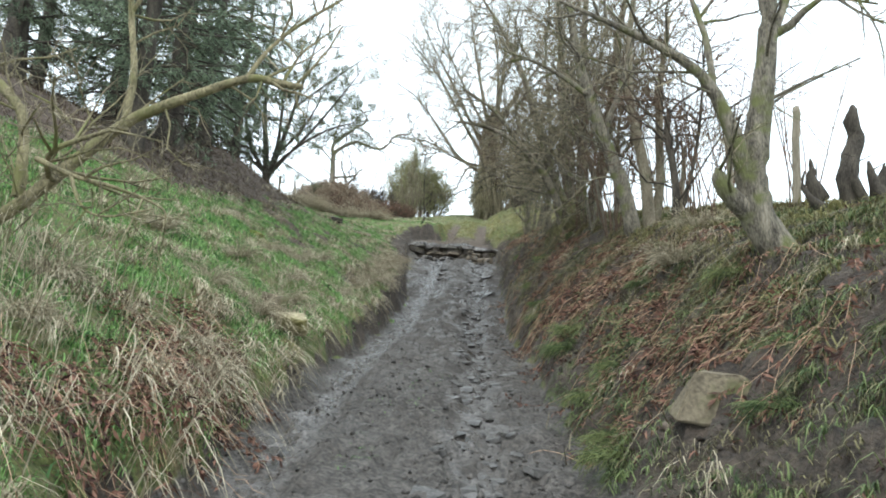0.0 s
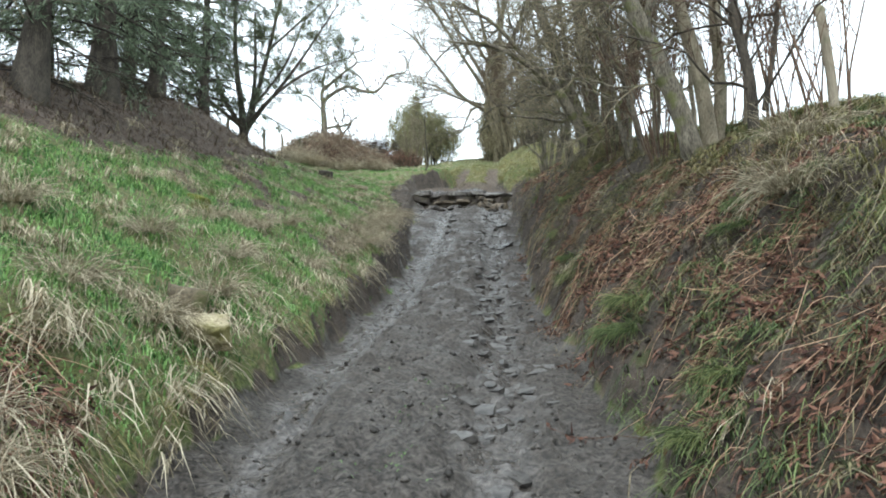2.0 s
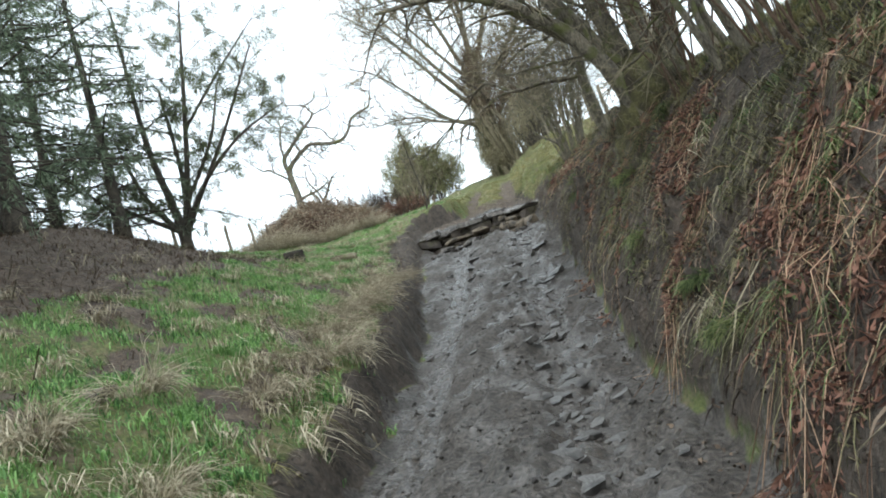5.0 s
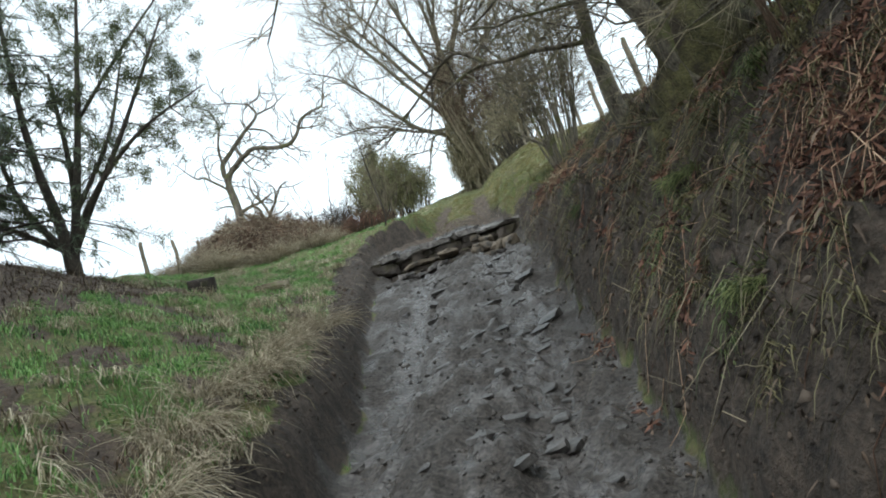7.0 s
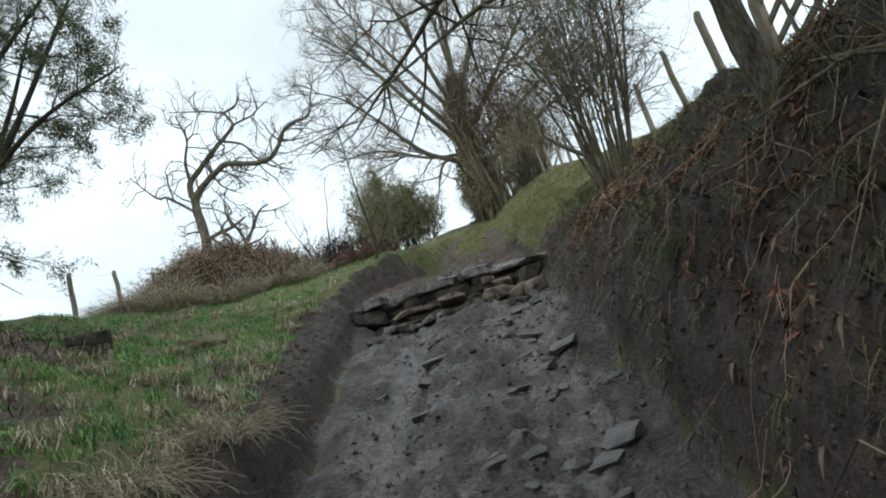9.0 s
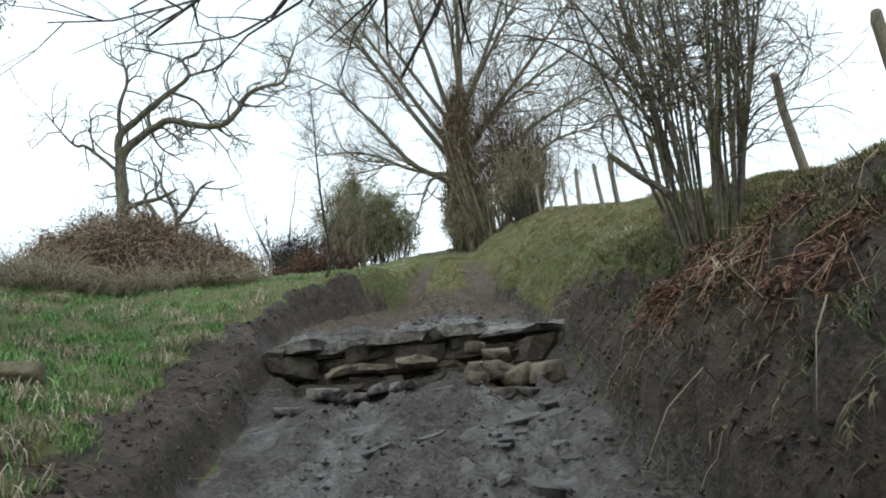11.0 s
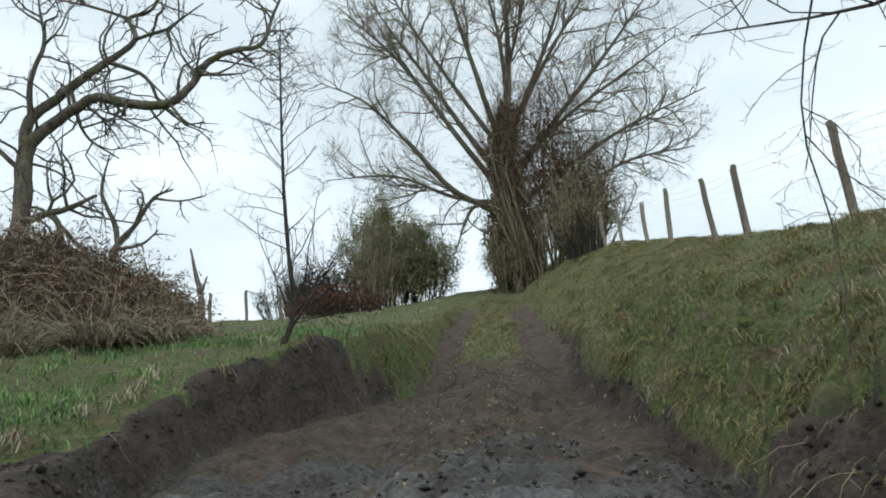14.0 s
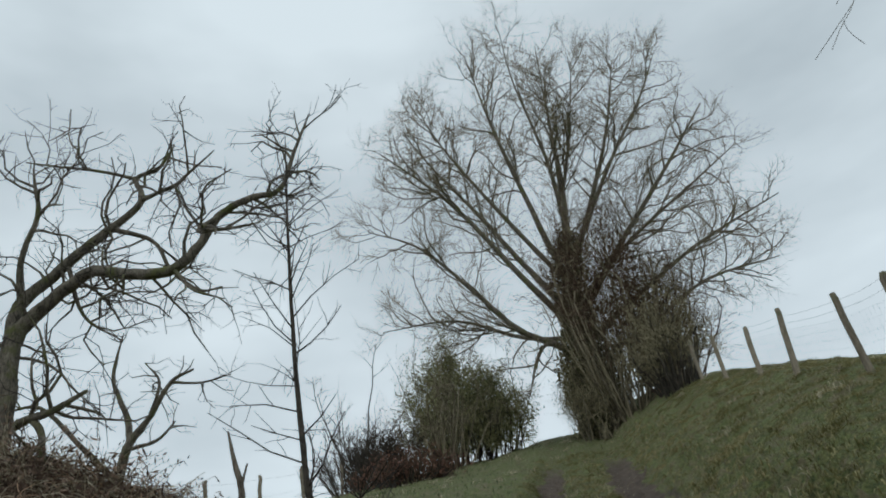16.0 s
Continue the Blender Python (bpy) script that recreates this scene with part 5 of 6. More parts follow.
def gate(x, y, turn):
    """A field gate: two stiles, five bars and two braces, between round posts."""
    z = min(z_at(x, y), z_at(x + 0.1, y + 2.4)) + 0.12
    ob = thing("field_gate", x, y, z, "weathered wooden five-bar field gate on the bank top", "gate")
    ob.matrix_basis = pose(x, y, z, 0, 0, turn)

    def board(name, a, b, w, th):
        bm = bmesh.new()
        bmesh.ops.create_cube(bm, size=1)
        L = (Vector(b) - Vector(a)).length
        for v in bm.verts:
            v.co = Vector((v.co.x * L, v.co.y * th, v.co.z * w))
        bmesh.ops.bevel(bm, geom=bm.edges[:], offset=0.006, segments=1, affect="EDGES")
        me = bpy.data.meshes.new(name)
        bm.to_mesh(me)
        bm.free()
        me.materials.append(M_POST)
        p = new(name, me)
        p.parent = ob
        d = Vector(b) - Vector(a)
        p.matrix_basis = Matrix.Translation((Vector(a) + Vector(b)) / 2) @ d.to_track_quat("X", "Z").to_matrix().to_4x4()
        return p
    rise = 0.18
    for k, hgt in enumerate((0.1, 0.32, 0.56, 0.82, 1.1)):
        board("bar", (0.05, 0, hgt), (2.6, 0, hgt + rise), 0.085, 0.03)
    for k, xx in enumerate((0.05, 2.6)):
        board("stile", (xx, 0.03, 0.0 + rise * xx / 2.6), (xx, 0.03, 1.25 + rise * xx / 2.6), 0.10, 0.05)
    board("upright", (1.0, 0.035, 0.08), (1.0, 0.035, 1.2), 0.09, 0.025)
    board("upright", (1.8, 0.035, 0.12), (1.8, 0.035, 1.25), 0.09, 0.025)
    board("brace", (0.1, 0.06, 0.12), (1.5, 0.06, 1.2), 0.09, 0.025)
    for xx in (-0.12, 2.78):
        p = part("gate_post", post_mesh(1.35, 0.09, int(40 + xx)), M_POST, ob)
        p.matrix_basis = pose(xx, 0, -0.1 + rise * max(0, xx) / 2.6)
    return ob


gate(4.35, 18.2, 82)


# ---------------------------------------------------------------- trees
def bare_tree(name, x, y, limbs, spec, label, bark=None, twig=None, seed=1, sides=9, lump=0.08, smooth_n=5, category="tree", sink=0.0, group="", slim=0.6, z=None):
    """A leafless tree: hand-shaped limbs (local x, y, z, radius), then boughs and twigs grown along them."""
    rng = np.random.RandomState(seed)
    z = z_at(x, y) - sink if z is None else z
    ob = thing(name, x, y, z, label, category, group)
    slots = {"branch": Geo(), "twig": Geo()}
    for k, c in enumerate(limbs):
        pts, rad = curve_pts(c, smooth_n)
        rad = rad * slim
        n = len(pts)
        pts = pts + np.stack([np.convolve(rng.normal(0, 1, n + 4), np.ones(5) / 5, "valid") for _ in range(3)], -1) * (0.35 * rad[:, None])
        wood = Geo()
        wood.tube(pts, rad, sides, lump, rng)
        part("trunk" if k == 0 else "limb", wood, bark or M_BARK, ob)
        ramify(rng, slots, pts, rad, 0, spec)
    # passing traffic keeps the lane clear of low twigs
    for slot in slots.values():
        for key, rows in slot.wait.items():
            P = np.array([r[0] for r in rows]) + (x, y, z)
            low = (np.abs(P[..., 0] - 0.4) < 1.1) & (P[..., 2] < np.interp(P[..., 1], LY, LZ) + 2.35)
            slot.wait[key] = [r for r, bad in zip(rows, low.any(axis=1)) if not bad]
        slot.wait = {k: v for k, v in slot.wait.items() if v}
    if slots["branch"].wait:
        part("bough_work", slots["branch"], bark or M_BARK, ob, kind="stuff")
    if slots["twig"].wait:
        part("crown", slots["twig"], twig or M_TWIG, ob, kind="stuff")
    return ob


def auto_limbs(rng, count, height_, spread, r, first=0.15, jit=0.1, lift=0.04, tilt=(0, 0)):
    """Stems that rise from one stool and fan out."""
    out = []
    for k in range(count):
        a = 2 * np.pi * (k + rng.uniform(0, 0.7)) / count
        d = np.array([np.cos(a) * spread * rng.uniform(0.4, 1) + tilt[0], np.sin(a) * spread * rng.uniform(0.4, 1) + tilt[1], 1.0])
        h = height_ * rng.uniform(0.7, 1.1)
        r0 = r * rng.uniform(0.6, 1.15)
        p, q = wander(rng, (np.cos(a) * first, np.sin(a) * first, -0.15), d, h, r0, r0 * 0.25, 7, jit, lift)
        out.append(np.column_stack([p, q]))
    return out


# twisted dead-looking tree on the bracken heap
TW = [[(.05, 0, -1.6, .21), (-.09, 0, 0, .20), (-.15, 0, .74, .185), (-.17, 0, 1.43, .165), (.21, 0, 1.71, .13), (.63, -.1, 1.93, .12), (.97, -.15, 2.0, .115), (1.64, -.3, 1.71, .105), (2.14, -.35, 1.64, .095), (2.44, -.35, 1.89, .085), (2.66, -.3, 2.25, .075), (3.0, -.3, 2.41, .065), (3.42, -.2, 2.54, .05), (3.62, -.2, 3.07, .035), (3.83, -.2, 3.62, .015)],
      [(-.17, 0, 1.35, .13), (-.23, .1, 1.9, .125), (.09, .2, 2.29, .11), (.51, .25, 2.66, .10), (.77, .3, 2.94, .085), (1.2, .3, 3.28, .065), (1.06, .35, 3.72, .05), (1.37, .4, 3.85, .04), (1.59, .4, 4.21, .02)],
      [(.77, .3, 2.94, .06), (1.3, .5, 2.72, .045), (1.52, .6, 2.29, .04), (1.9, .7, 1.92, .03), (2.23, .7, 1.89, .015)], [(1.2, .3, 3.28, .05), (1.82, .1, 3.23, .04), (2.08, 0, 3.31, .03), (2.52, -.2, 3.4, .012)],
      [(1.06, .35, 3.72, .04), (.55, .2, 3.9, .032), (.09, 0, 3.96, .025), (-.28, -.2, 4.0, .012)], [(-.23, .1, 1.85, .075), (-.18, -.1, 2.44, .06), (.05, -.2, 3.01, .05), (-.02, -.25, 3.48, .035), (-.1, -.25, 3.8, .015)],
      [(.05, -.2, 3.0, .035), (.27, -.3, 3.06, .028), (.52, -.35, 2.98, .012)], [(2.66, -.3, 2.25, .045), (2.56, -.6, 1.91, .04), (3.05, -.8, 1.7, .03), (3.45, -.9, 1.61, .012)], [(.3, .2, 2.4, .05), (.46, .4, 1.74, .035), (.98, .5, 1.32, .015)],
      [(2.14, -.35, 1.64, .035), (2.46, -.5, 1.22, .025), (2.86, -.5, 1.0, .01)], [(-.12, 0, .2, .10), (.42, -.2, .2, .075), (.75, -.3, .2, .06), (1.15, -.3, .35, .035)], [(.42, -.2, .2, .07), (.6, -.25, 0, .06), (.68, -.25, -.35, .05)],
      [(-.2, 0, 1.0, .06), (-.8, -.2, 1.6, .05), (-1.1, -.2, 1.7, .04), (-1.7, -.3, 2.5, .015)]]
bare_tree("twisted_tree", -6.05, 30.6, TW, [(3.6, 62, 1.25, .022, 0.42, 0.05, 0.15, 5, "branch"), (4.4, 58, 0.65, .009, 0.4, 0.02, 0.1, 3, "twig"), (5, 50, 0.28, .0045, 0.35, 0, 0.1, 3, "twig")],
          "gnarled bare tree with crooked limbs growing from a bracken heap", M_BARK, M_TWIG_DARK, 4, sink=-1.55, slim=0.66)
bare_tree("small_tree", -5.8, 32.6, [[(-.22, 0, -.5, .13), (-.19, 0, .45, .105), (-.14, 0, .63, .095), (-.01, 0, 1.08, .075), (.28, 0, 1.41, .05), (.57, 0, 1.85, .038), (.91, 0, 1.98, .02)], [(-.01, 0, 1.05, .065), (-.16, .1, 1.5, .055), (-.31, .1, 1.83, .045), (-.44, .1, 2.21, .035), (-.33, .1, 2.86, .012)],
                                     [(-.05, 0, .98, .04), (.47, -.1, .99, .03), (.78, -.2, 1.17, .012)], [(.28, 0, 1.41, .035), (.38, 0, 1.89, .025), (.13, 0, 2.24, .012)], [(-.2, 0, .6, .05), (-.59, -.3, 1.09, .045), (-1.1, -.5, 1.63, .035), (-1.59, -.6, 1.63, .015)], [(.57, 0, 1.85, .03), (1.05, 0, 1.75, .02), (1.49, 0, 1.78, .008)]],
          [(4.5, 60, 0.5, .014, 0.34, 0.03, 0.25, 4, "branch"), (5, 55, 0.3, .006, 0.34, 0.03, 0.1, 3, "twig"), (4, 50, 0.14, .004, 0.3, 0, 0.1, 3, "twig")], "stunted bare thorn tree beside the bracken heap", M_BARK, M_TWIG_DARK, 6, sink=-0.5, slim=0.8)
bare_tree("dead_stake", -5.95, 36.5, [[(0, 0, -.2, .13), (0, 0, .5, .11), (-.12, 0, 1.0, .09), (-.3, 0, 1.75, .03)], [(0, 0, .7, .05), (.1, 0, 1.05, .03)]], [], "broken dead tree stump standing like a stake", M_DEADWOOD, None, 7)
bare_tree("sapling", -1.48, 27.9, [[(-.12, 0, -.2, .055), (0, 0, .3, .045), (-.03, 0, .9, .035), (-.08, 0, 1.7, .028), (-.1, 0, 2.7, .018), (-.12, .05, 3.7, .006)], [(-.1, 0, 0, .03), (.2, .1, .5, .015), (.45, .1, .9, .006)]],
          [(14, 65, 0.65, .007, 0.16, 0.03, 0.1, 3, "twig"), (9, 50, 0.28, .0035, 0.2, 0.03, 0.1, 3, "twig")], "thin dark bare sapling on the edge of the bank", M_BARK_DARK, M_TWIG_DARK, 8)

# the fallen alder beside the near left bank
NT = [[(-1.2, -.1, -.55, .12), (-.63, 0, 0.0, .115), (-.33, 0, .3, .11), (0, 0, .62, .10), (.42, -.05, .82, .085), (.95, -.1, 1.0, .07), (1.2, -.1, .98, .065), (1.4, -.12, .95, .05)],
      [(0.02, 0, .58, .075), (.03, 0, 1.05, .062), (-.1, 0.05, 1.6, .055), (-.22, .1, 2.1, .05), (-.1, .1, 2.7, .04), (.1, .2, 3.4, .025)],
      [(.95, -.1, 1.0, .045), (1.15, 0, 1.4, .032), (1.55, .1, 1.8, .025), (1.9, .2, 2.1, .02)], [(-.1, .05, 1.6, .04), (.1, 0, 2.0, .03), (.35, 0, 2.6, .02)], [(1.25, -.1, 1.0, .03), (1.35, 0, 1.3, .02), (1.6, .1, 1.6, .012)],
      [(-.45, 0, .15, .06), (-.2, -.5, .05, .05), (.05, -.9, .08, .04), (.4, -.9, .24, .03)], [(-.1, -.8, .05, .045), (.2, -.9, -.08, .035), (.5, -.9, -.15, .026), (.82, -.9, -.27, .016), (.84, -.9, -.42, .01)],
      [(.2, -.9, -.08, .03), (.35, -1.0, -.3, .022), (.52, -1.0, -.36, .016), (.8, -1.0, -.3, .01)], [(-.7, 0, .0, .1), (-.78, 0, .6, .09), (-1.03, 0, .91, .09), (-1.75, .1, 1.45, .1)]]
bare_tree("fallen_alder", -1.86, 2.1, NT, [(5.5, 60, 0.8, .013, 0.26, 0.0, 0.2, 4, "branch"), (7, 55, 0.4, .006, 0.3, 0.0, 0.1, 3, "twig"), (6, 50, 0.18, .003, 0.22, 0.0, 0.1, 3, "twig")], "half-fallen mossy tree with a long bare bough over the bank", M_BARK_LICHEN, M_TWIG, 10, z=0.25, slim=0.45)
# near right-hand tree with a split stem
bare_tree("bank_tree", 3.68, 3.65, [[(.4, -.2, -.4, .26), (.12, -.05, .0, .22), (-.1, 0, .38, .21), (-.18, 0, .72, .20), (-.12, 0, 1.15, .165), (-.05, 0, 1.65, .14), (0, 0, 2.3, .125), (0, .05, 2.9, .11), (-.1, .1, 3.7, .08), (.1, .2, 4.8, .04)],
                                    [(-.1, 0, .35, .14), (-.3, -.05, .85, .115), (-.45, -.1, 1.3, .095), (-.7, -.15, 1.7, .07), (-1.2, -.2, 2.0, .05), (-2.1, -.2, 2.4, .02)], [(-.05, 0, .2, .14), (-.36, -.05, .48, .12), (-.5, -.05, .68, .10), (-.52, -.05, .78, .04)],
                                    [(0, 0, 2.2, .06), (.22, 0, 2.35, .06), (.5, -.1, 2.6, .035), (1.0, -.2, 2.5, .015)], [(-.55, -.1, 1.45, .05), (-.6, 0, 2.2, .04), (-.9, .1, 3.2, .02)], [(-.05, 0, 1.9, .06), (.35, .2, 2.9, .04), (.6, .3, 3.9, .02)]],
          [(3.4, 55, 1.2, .018, 0.15, 0.02, 0.3, 5, "branch"), (5, 50, 0.55, .007, 0.18, 0.01, 0.1, 3, "twig"), (5.5, 45, 0.25, .0035, 0.2, 0.0, 0.1, 3, "twig")],
          "grey split-stemmed bank tree with rough bark", M_BARK, M_TWIG, 14, sides=12, lump=0.07, smooth_n=2, slim=0.75)
bare_tree("rotten_tree", 5.1, 5.4, [[(.25, 0, -.5, .26), (.22, 0, .1, .22), (.19, 0, .5, .20), (.25, 0, .8, .19), (.30, 0, 1.02, .15), (.23, 0, 1.2, .13), (.26, 0, 1.38, .09), (.27, 0, 1.44, .03)],
                                    [(.3, -.2, -.45, .24), (.0, 0, -.28, .2), (-.2, 0, 0, .17), (-.14, 0, .24, .15), (-.27, 0, .46, .12), (-.25, 0, .6, .07), (-.26, 0, .74, .015)],
                                    [(.62, 0, -.4, .22), (.55, 0, .2, .17), (.46, 0, .46, .13), (.42, 0, .74, .03)], [(.5, 0, .35, .1), (.58, 0, .56, .08), (.6, 0, .72, .015)], [(.6, .1, -.2, .16), (.9, .1, .2, .13), (1.05, .1, .66, .03)],
                                    [(.1, -.1, -.2, .14), (-.3, -.2, .05, .1), (-.45, -.2, .3, .05), (-.42, -.2, .5, .012)], [(.3, -.2, .1, .1), (.12, -.25, .45, .07), (.16, -.25, .7, .012)], [(.8, 0, -.3, .18), (1.2, .1, -.05, .15), (1.35, .1, .4, .05), (1.3, .1, .6, .012)]],
          [(1.0, 60, .4, .010, .2, .03, .4, 4, "branch")], "cluster of rotten broken trunks on the bank", M_BARK_DARK, M_TWIG_DARK, 15, lump=0.3, smooth_n=2, z=1.4)

SPEC_ALDER = [(5.0, 52, 1.8, .020, 0.2, 0.0, 0.14, 5, "branch"), (5.4, 48, 0.85, .008, 0.22, 0.0, 0.1, 3, "twig"), (7.0, 45, 0.34, .0042, 0.24, 0.0, 0.1, 3, "twig")]
rt = np.random.RandomState(55)
# coppiced stool over the lane
COPPICE = [[(0, 0, -.3, .20), (-.25, 0, .5, .15), (-.65, 0, 1.5, .12), (-1.15, 0, 3.2, .085), (-1.7, .1, 4.6, .05), (-2.4, .2, 5.8, .02)],
           [(-.05, .2, -.3, .2), (-.15, .1, .8, .13), (-.3, .1, 2.2, .11), (-.4, .2, 4.2, .08), (-.6, .3, 6.4, .04)], [(.1, .1, -.3, .22), (.1, 0, 1, .15), (.15, 0, 2.8, .12), (.1, .1, 5, .08), (.2, .1, 7, .04)],
           [(.3, .1, -.3, .22), (.45, 0, 1, .16), (.7, 0, 2.5, .13), (.9, 0, 4.8, .09), (1.2, .1, 6.6, .04)], [(-.2, -.2, -.2, .14), (-.6, -.4, .8, .10), (-1.1, -.5, 1.5, .07), (-1.9, -.4, 2.1, .05), (-2.8, -.3, 2.3, .02)],
           [(.15, .4, -.3, .16), (-.05, .7, 1.5, .11), (-.2, 1.0, 4, .07), (-.5, 1.3, 6, .03)], [(-.35, 0, .9, .08), (-1.0, -.1, 1.5, .06), (-1.9, -.2, 2.6, .04), (-2.7, -.1, 3.2, .02)]]
COPPICE = [[(.05, 0, -.7, .62), (0, 0, -.1, .52), (-.05, 0, .35, .36), (-.1, .05, .6, .2)]] + [[(1.15 * a, 1.15 * b, 1.15 * c, r) for a, b, c, r in limb] for limb in COPPICE]
stool = bare_tree("coppiced_tree", 3.35, 15.2, COPPICE,
          SPEC_ALDER, "big mossy coppiced tree leaning over the lane", M_BARK, M_TWIG, 16, sides=12, lump=0.14, slim=1.0)
M_MOSSROOT = mat("mossy_root", (0.03, 0.029, 0.015), (0.18, 0.165, 0.075), 7, 0.95, 50, 1.0, 0.05, (0.05, 0.04, 0.028), 0.55, 4)
for ob in stool.children:
    if ob.name.startswith("trunk"):
        ob.data.materials[0] = M_MOSSROOT
bare_tree("leaning_tree", 3.5, 9.05, [[(.15, 0, -.3, .17), (0, 0, .1, .15), (-.2, 0, .95, .125), (-.55, 0, 1.9, .11), (-1.0, .1, 3.4, .08), (-1.2, .2, 5.0, .04)], [(-.5, 0, 1.8, .07), (-.2, .1, 2.8, .05), (.1, .2, 4.2, .02)], [(-.75, 0, 2.5, .05), (-1.5, -.2, 2.9, .035), (-2.4, -.3, 3.2, .015)]],
          SPEC_ALDER, "mossy tree trunk leaning over the lane from the bank", M_BARK, M_TWIG, 17, lump=0.12, slim=0.95)
bare_tree("pale_tree", 3.95, 9.7, [[(0, 0, -.3, .15), (-.1, 0, 1.0, .12), (-.35, 0, 2.2, .10), (-.4, .1, 3.6, .08), (-.2, .2, 5.5, .04)], [(.1, .1, -.2, .12), (.2, .1, .9, .10), (.15, .1, 2.4, .08), (.35, .1, 4.2, .05)]], SPEC_ALDER, "pale-barked tree behind the bank", M_BARK_PALE, M_TWIG_RED, 18, slim=0.85)
bare_tree("dark_tree", 4.05, 8.3, [[(0, 0, -.3, .12), (-.05, 0, .8, .10), (-.15, 0, 1.5, .095), (-.12, 0, 1.9, .05)], [(.1, 0, .3, .06), (.35, 0, 1.6, .045), (.5, .1, 3.2, .02)]], SPEC_ALDER, "broken dark stem with side shoots on the bank", M_BARK_DARK, M_TWIG_RED, 19)
for k, (x, y, n, h) in enumerate(((4.35, 8.2, 7, 3.0), (4.7, 11.2, 6, 3.4), (4.2, 6.8, 5, 2.6), (3.9, 14.6, 5, 3.0), (5.4, 9.6, 6, 3.5), (5.6, 7.4, 5, 3.0), (5.2, 13.2, 6, 3.6), (3.3, 13.6, 8, 3.4), (3.5, 10.6, 8, 3.4), (3.7, 11.8, 9, 3.8), (4.6, 9.3, 7, 3.2))):
    bare_tree("hazel_shoots", x, y, auto_limbs(rt, n, h, 0.24, .026, .14, 0.08, 0.02), [(3, 40, 0.8, .008, 0.1, 0.04, 0.25, 3, "twig"), (4, 45, 0.3, .004, 0.15, 0.02, 0.1, 3, "twig")], "thin straight reddish shoots along the fence", M_TWIG_RED, M_TWIG_RED, 30 + k, 5, 0.0, 2, "shrub", group="shoots along the fence")

bare_tree("coppiced_tree", 3.55, 12.3, auto_limbs(np.random.RandomState(8), 6, 6.0, 0.26, .085, .28, 0.07, 0.015, (-0.05, 0)), SPEC_ALDER, "many-stemmed grey coppice on the bank top", M_BARK, M_TWIG, 24, 8, 0.1, 3)

# single stem with a long low limb, past the stool
bare_tree("limbed_tree", 2.84, 17.1, [[(.12, 0, -.4, .20), (0, 0, .1, .17), (0, 0, .9, .145), (.03, 0, 1.7, .13), (0, .1, 3.2, .10), (-.2, .2, 5.2, .05), (-.3, .2, 6.6, .02)],
                                       [(0, 0, 1.15, .07), (-.3, 0, 1.2, .055), (-.7, .1, 1.33, .05), (-1.15, .2, 1.42, .045), (-1.55, .4, 1.8, .04), (-2.1, .8, 1.6, .03), (-2.8, 1.4, 1.35, .012)],
                                       [(-1.15, .2, 1.42, .04), (-1.5, .1, 1.35, .03), (-2.3, 0, .95, .012)], [(.03, 0, 1.9, .06), (.5, .3, 3.0, .05), (.8, .5, 4.6, .02)], [(0, .1, 2.8, .06), (-.9, .3, 3.6, .045), (-2.0, .6, 4.1, .02)]],
          [(3.6, 52, 1.2, .016, 0.15, 0.0, 0.2, 4, "branch"), (4.6, 48, 0.6, .007, 0.18, 0.0, 0.1, 3, "twig"), (5, 45, 0.26, .0038, 0.2, 0.0, 0.1, 3, "twig")], "single grey trunk with one long low bough over the lane", M_BARK, M_TWIG_DARK, 20)
bare_tree("hazel_bush", 2.78, 22.5, auto_limbs(np.random.RandomState(3), 36, 4.6, 0.26, .040, .20, 0.05, 0.015, (0.10, 0.05)) + [[(-.1, 0, 0, .08), (-.25, 0, .5, .07), (-.5, .1, .8, .06), (-.68, .2, 1.05, .05)], [(-.2, .1, 1.2, .032), (-.6, .3, 2.0, .026), (-1.2, .45, 2.55, .018), (-1.9, .7, 2.7, .008)], [(-.2, .2, 1.6, .032), (-.5, .7, 2.5, .024), (-1.1, 1.2, 2.95, .016), (-1.6, 1.9, 3.3, .007)], [(-.1, .3, 1.0, .034), (-.3, 1.0, 1.8, .026), (-.5, 1.8, 2.1, .018), (-1.1, 2.5, 2.5, .008)], [(-.3, .0, 1.4, .03), (-.8, -.2, 2.4, .022), (-1.6, -.25, 2.9, .014), (-2.2, -.2, 3.4, .007)], [(.2, .2, 1.4, .03), (.1, .9, 2.2, .024), (.3, 1.7, 2.6, .016), (.1, 2.4, 3.0, .007)], [(.3, .1, 1.2, .03), (.6, .8, 1.9, .024), (.7, 1.5, 2.4, .016), (1.1, 2.2, 2.6, .007)], [(-.3, .6, 2.8, .02), (-.7, 1.5, 2.4, .014), (-.88, 1.9, 1.7, .010), (-.86, 1.95, 1.1, .008), (-.95, 1.9, .5, .008)]],
          [(3.2, 48, 1.2, .0075, 0.28, 0.0, 0.2, 4, "branch"), (6.2, 48, 0.5, .0042, 0.28, -0.01, 0.1, 3, "twig"), (8.0, 45, 0.18, .003, 0.3, -0.02, 0.1, 3, "twig")], "many-stemmed bare hazel bush on the bank edge", M_BARK, M_TWIG, 21, 6, 0.04, 3, "bush", slim=0.5)

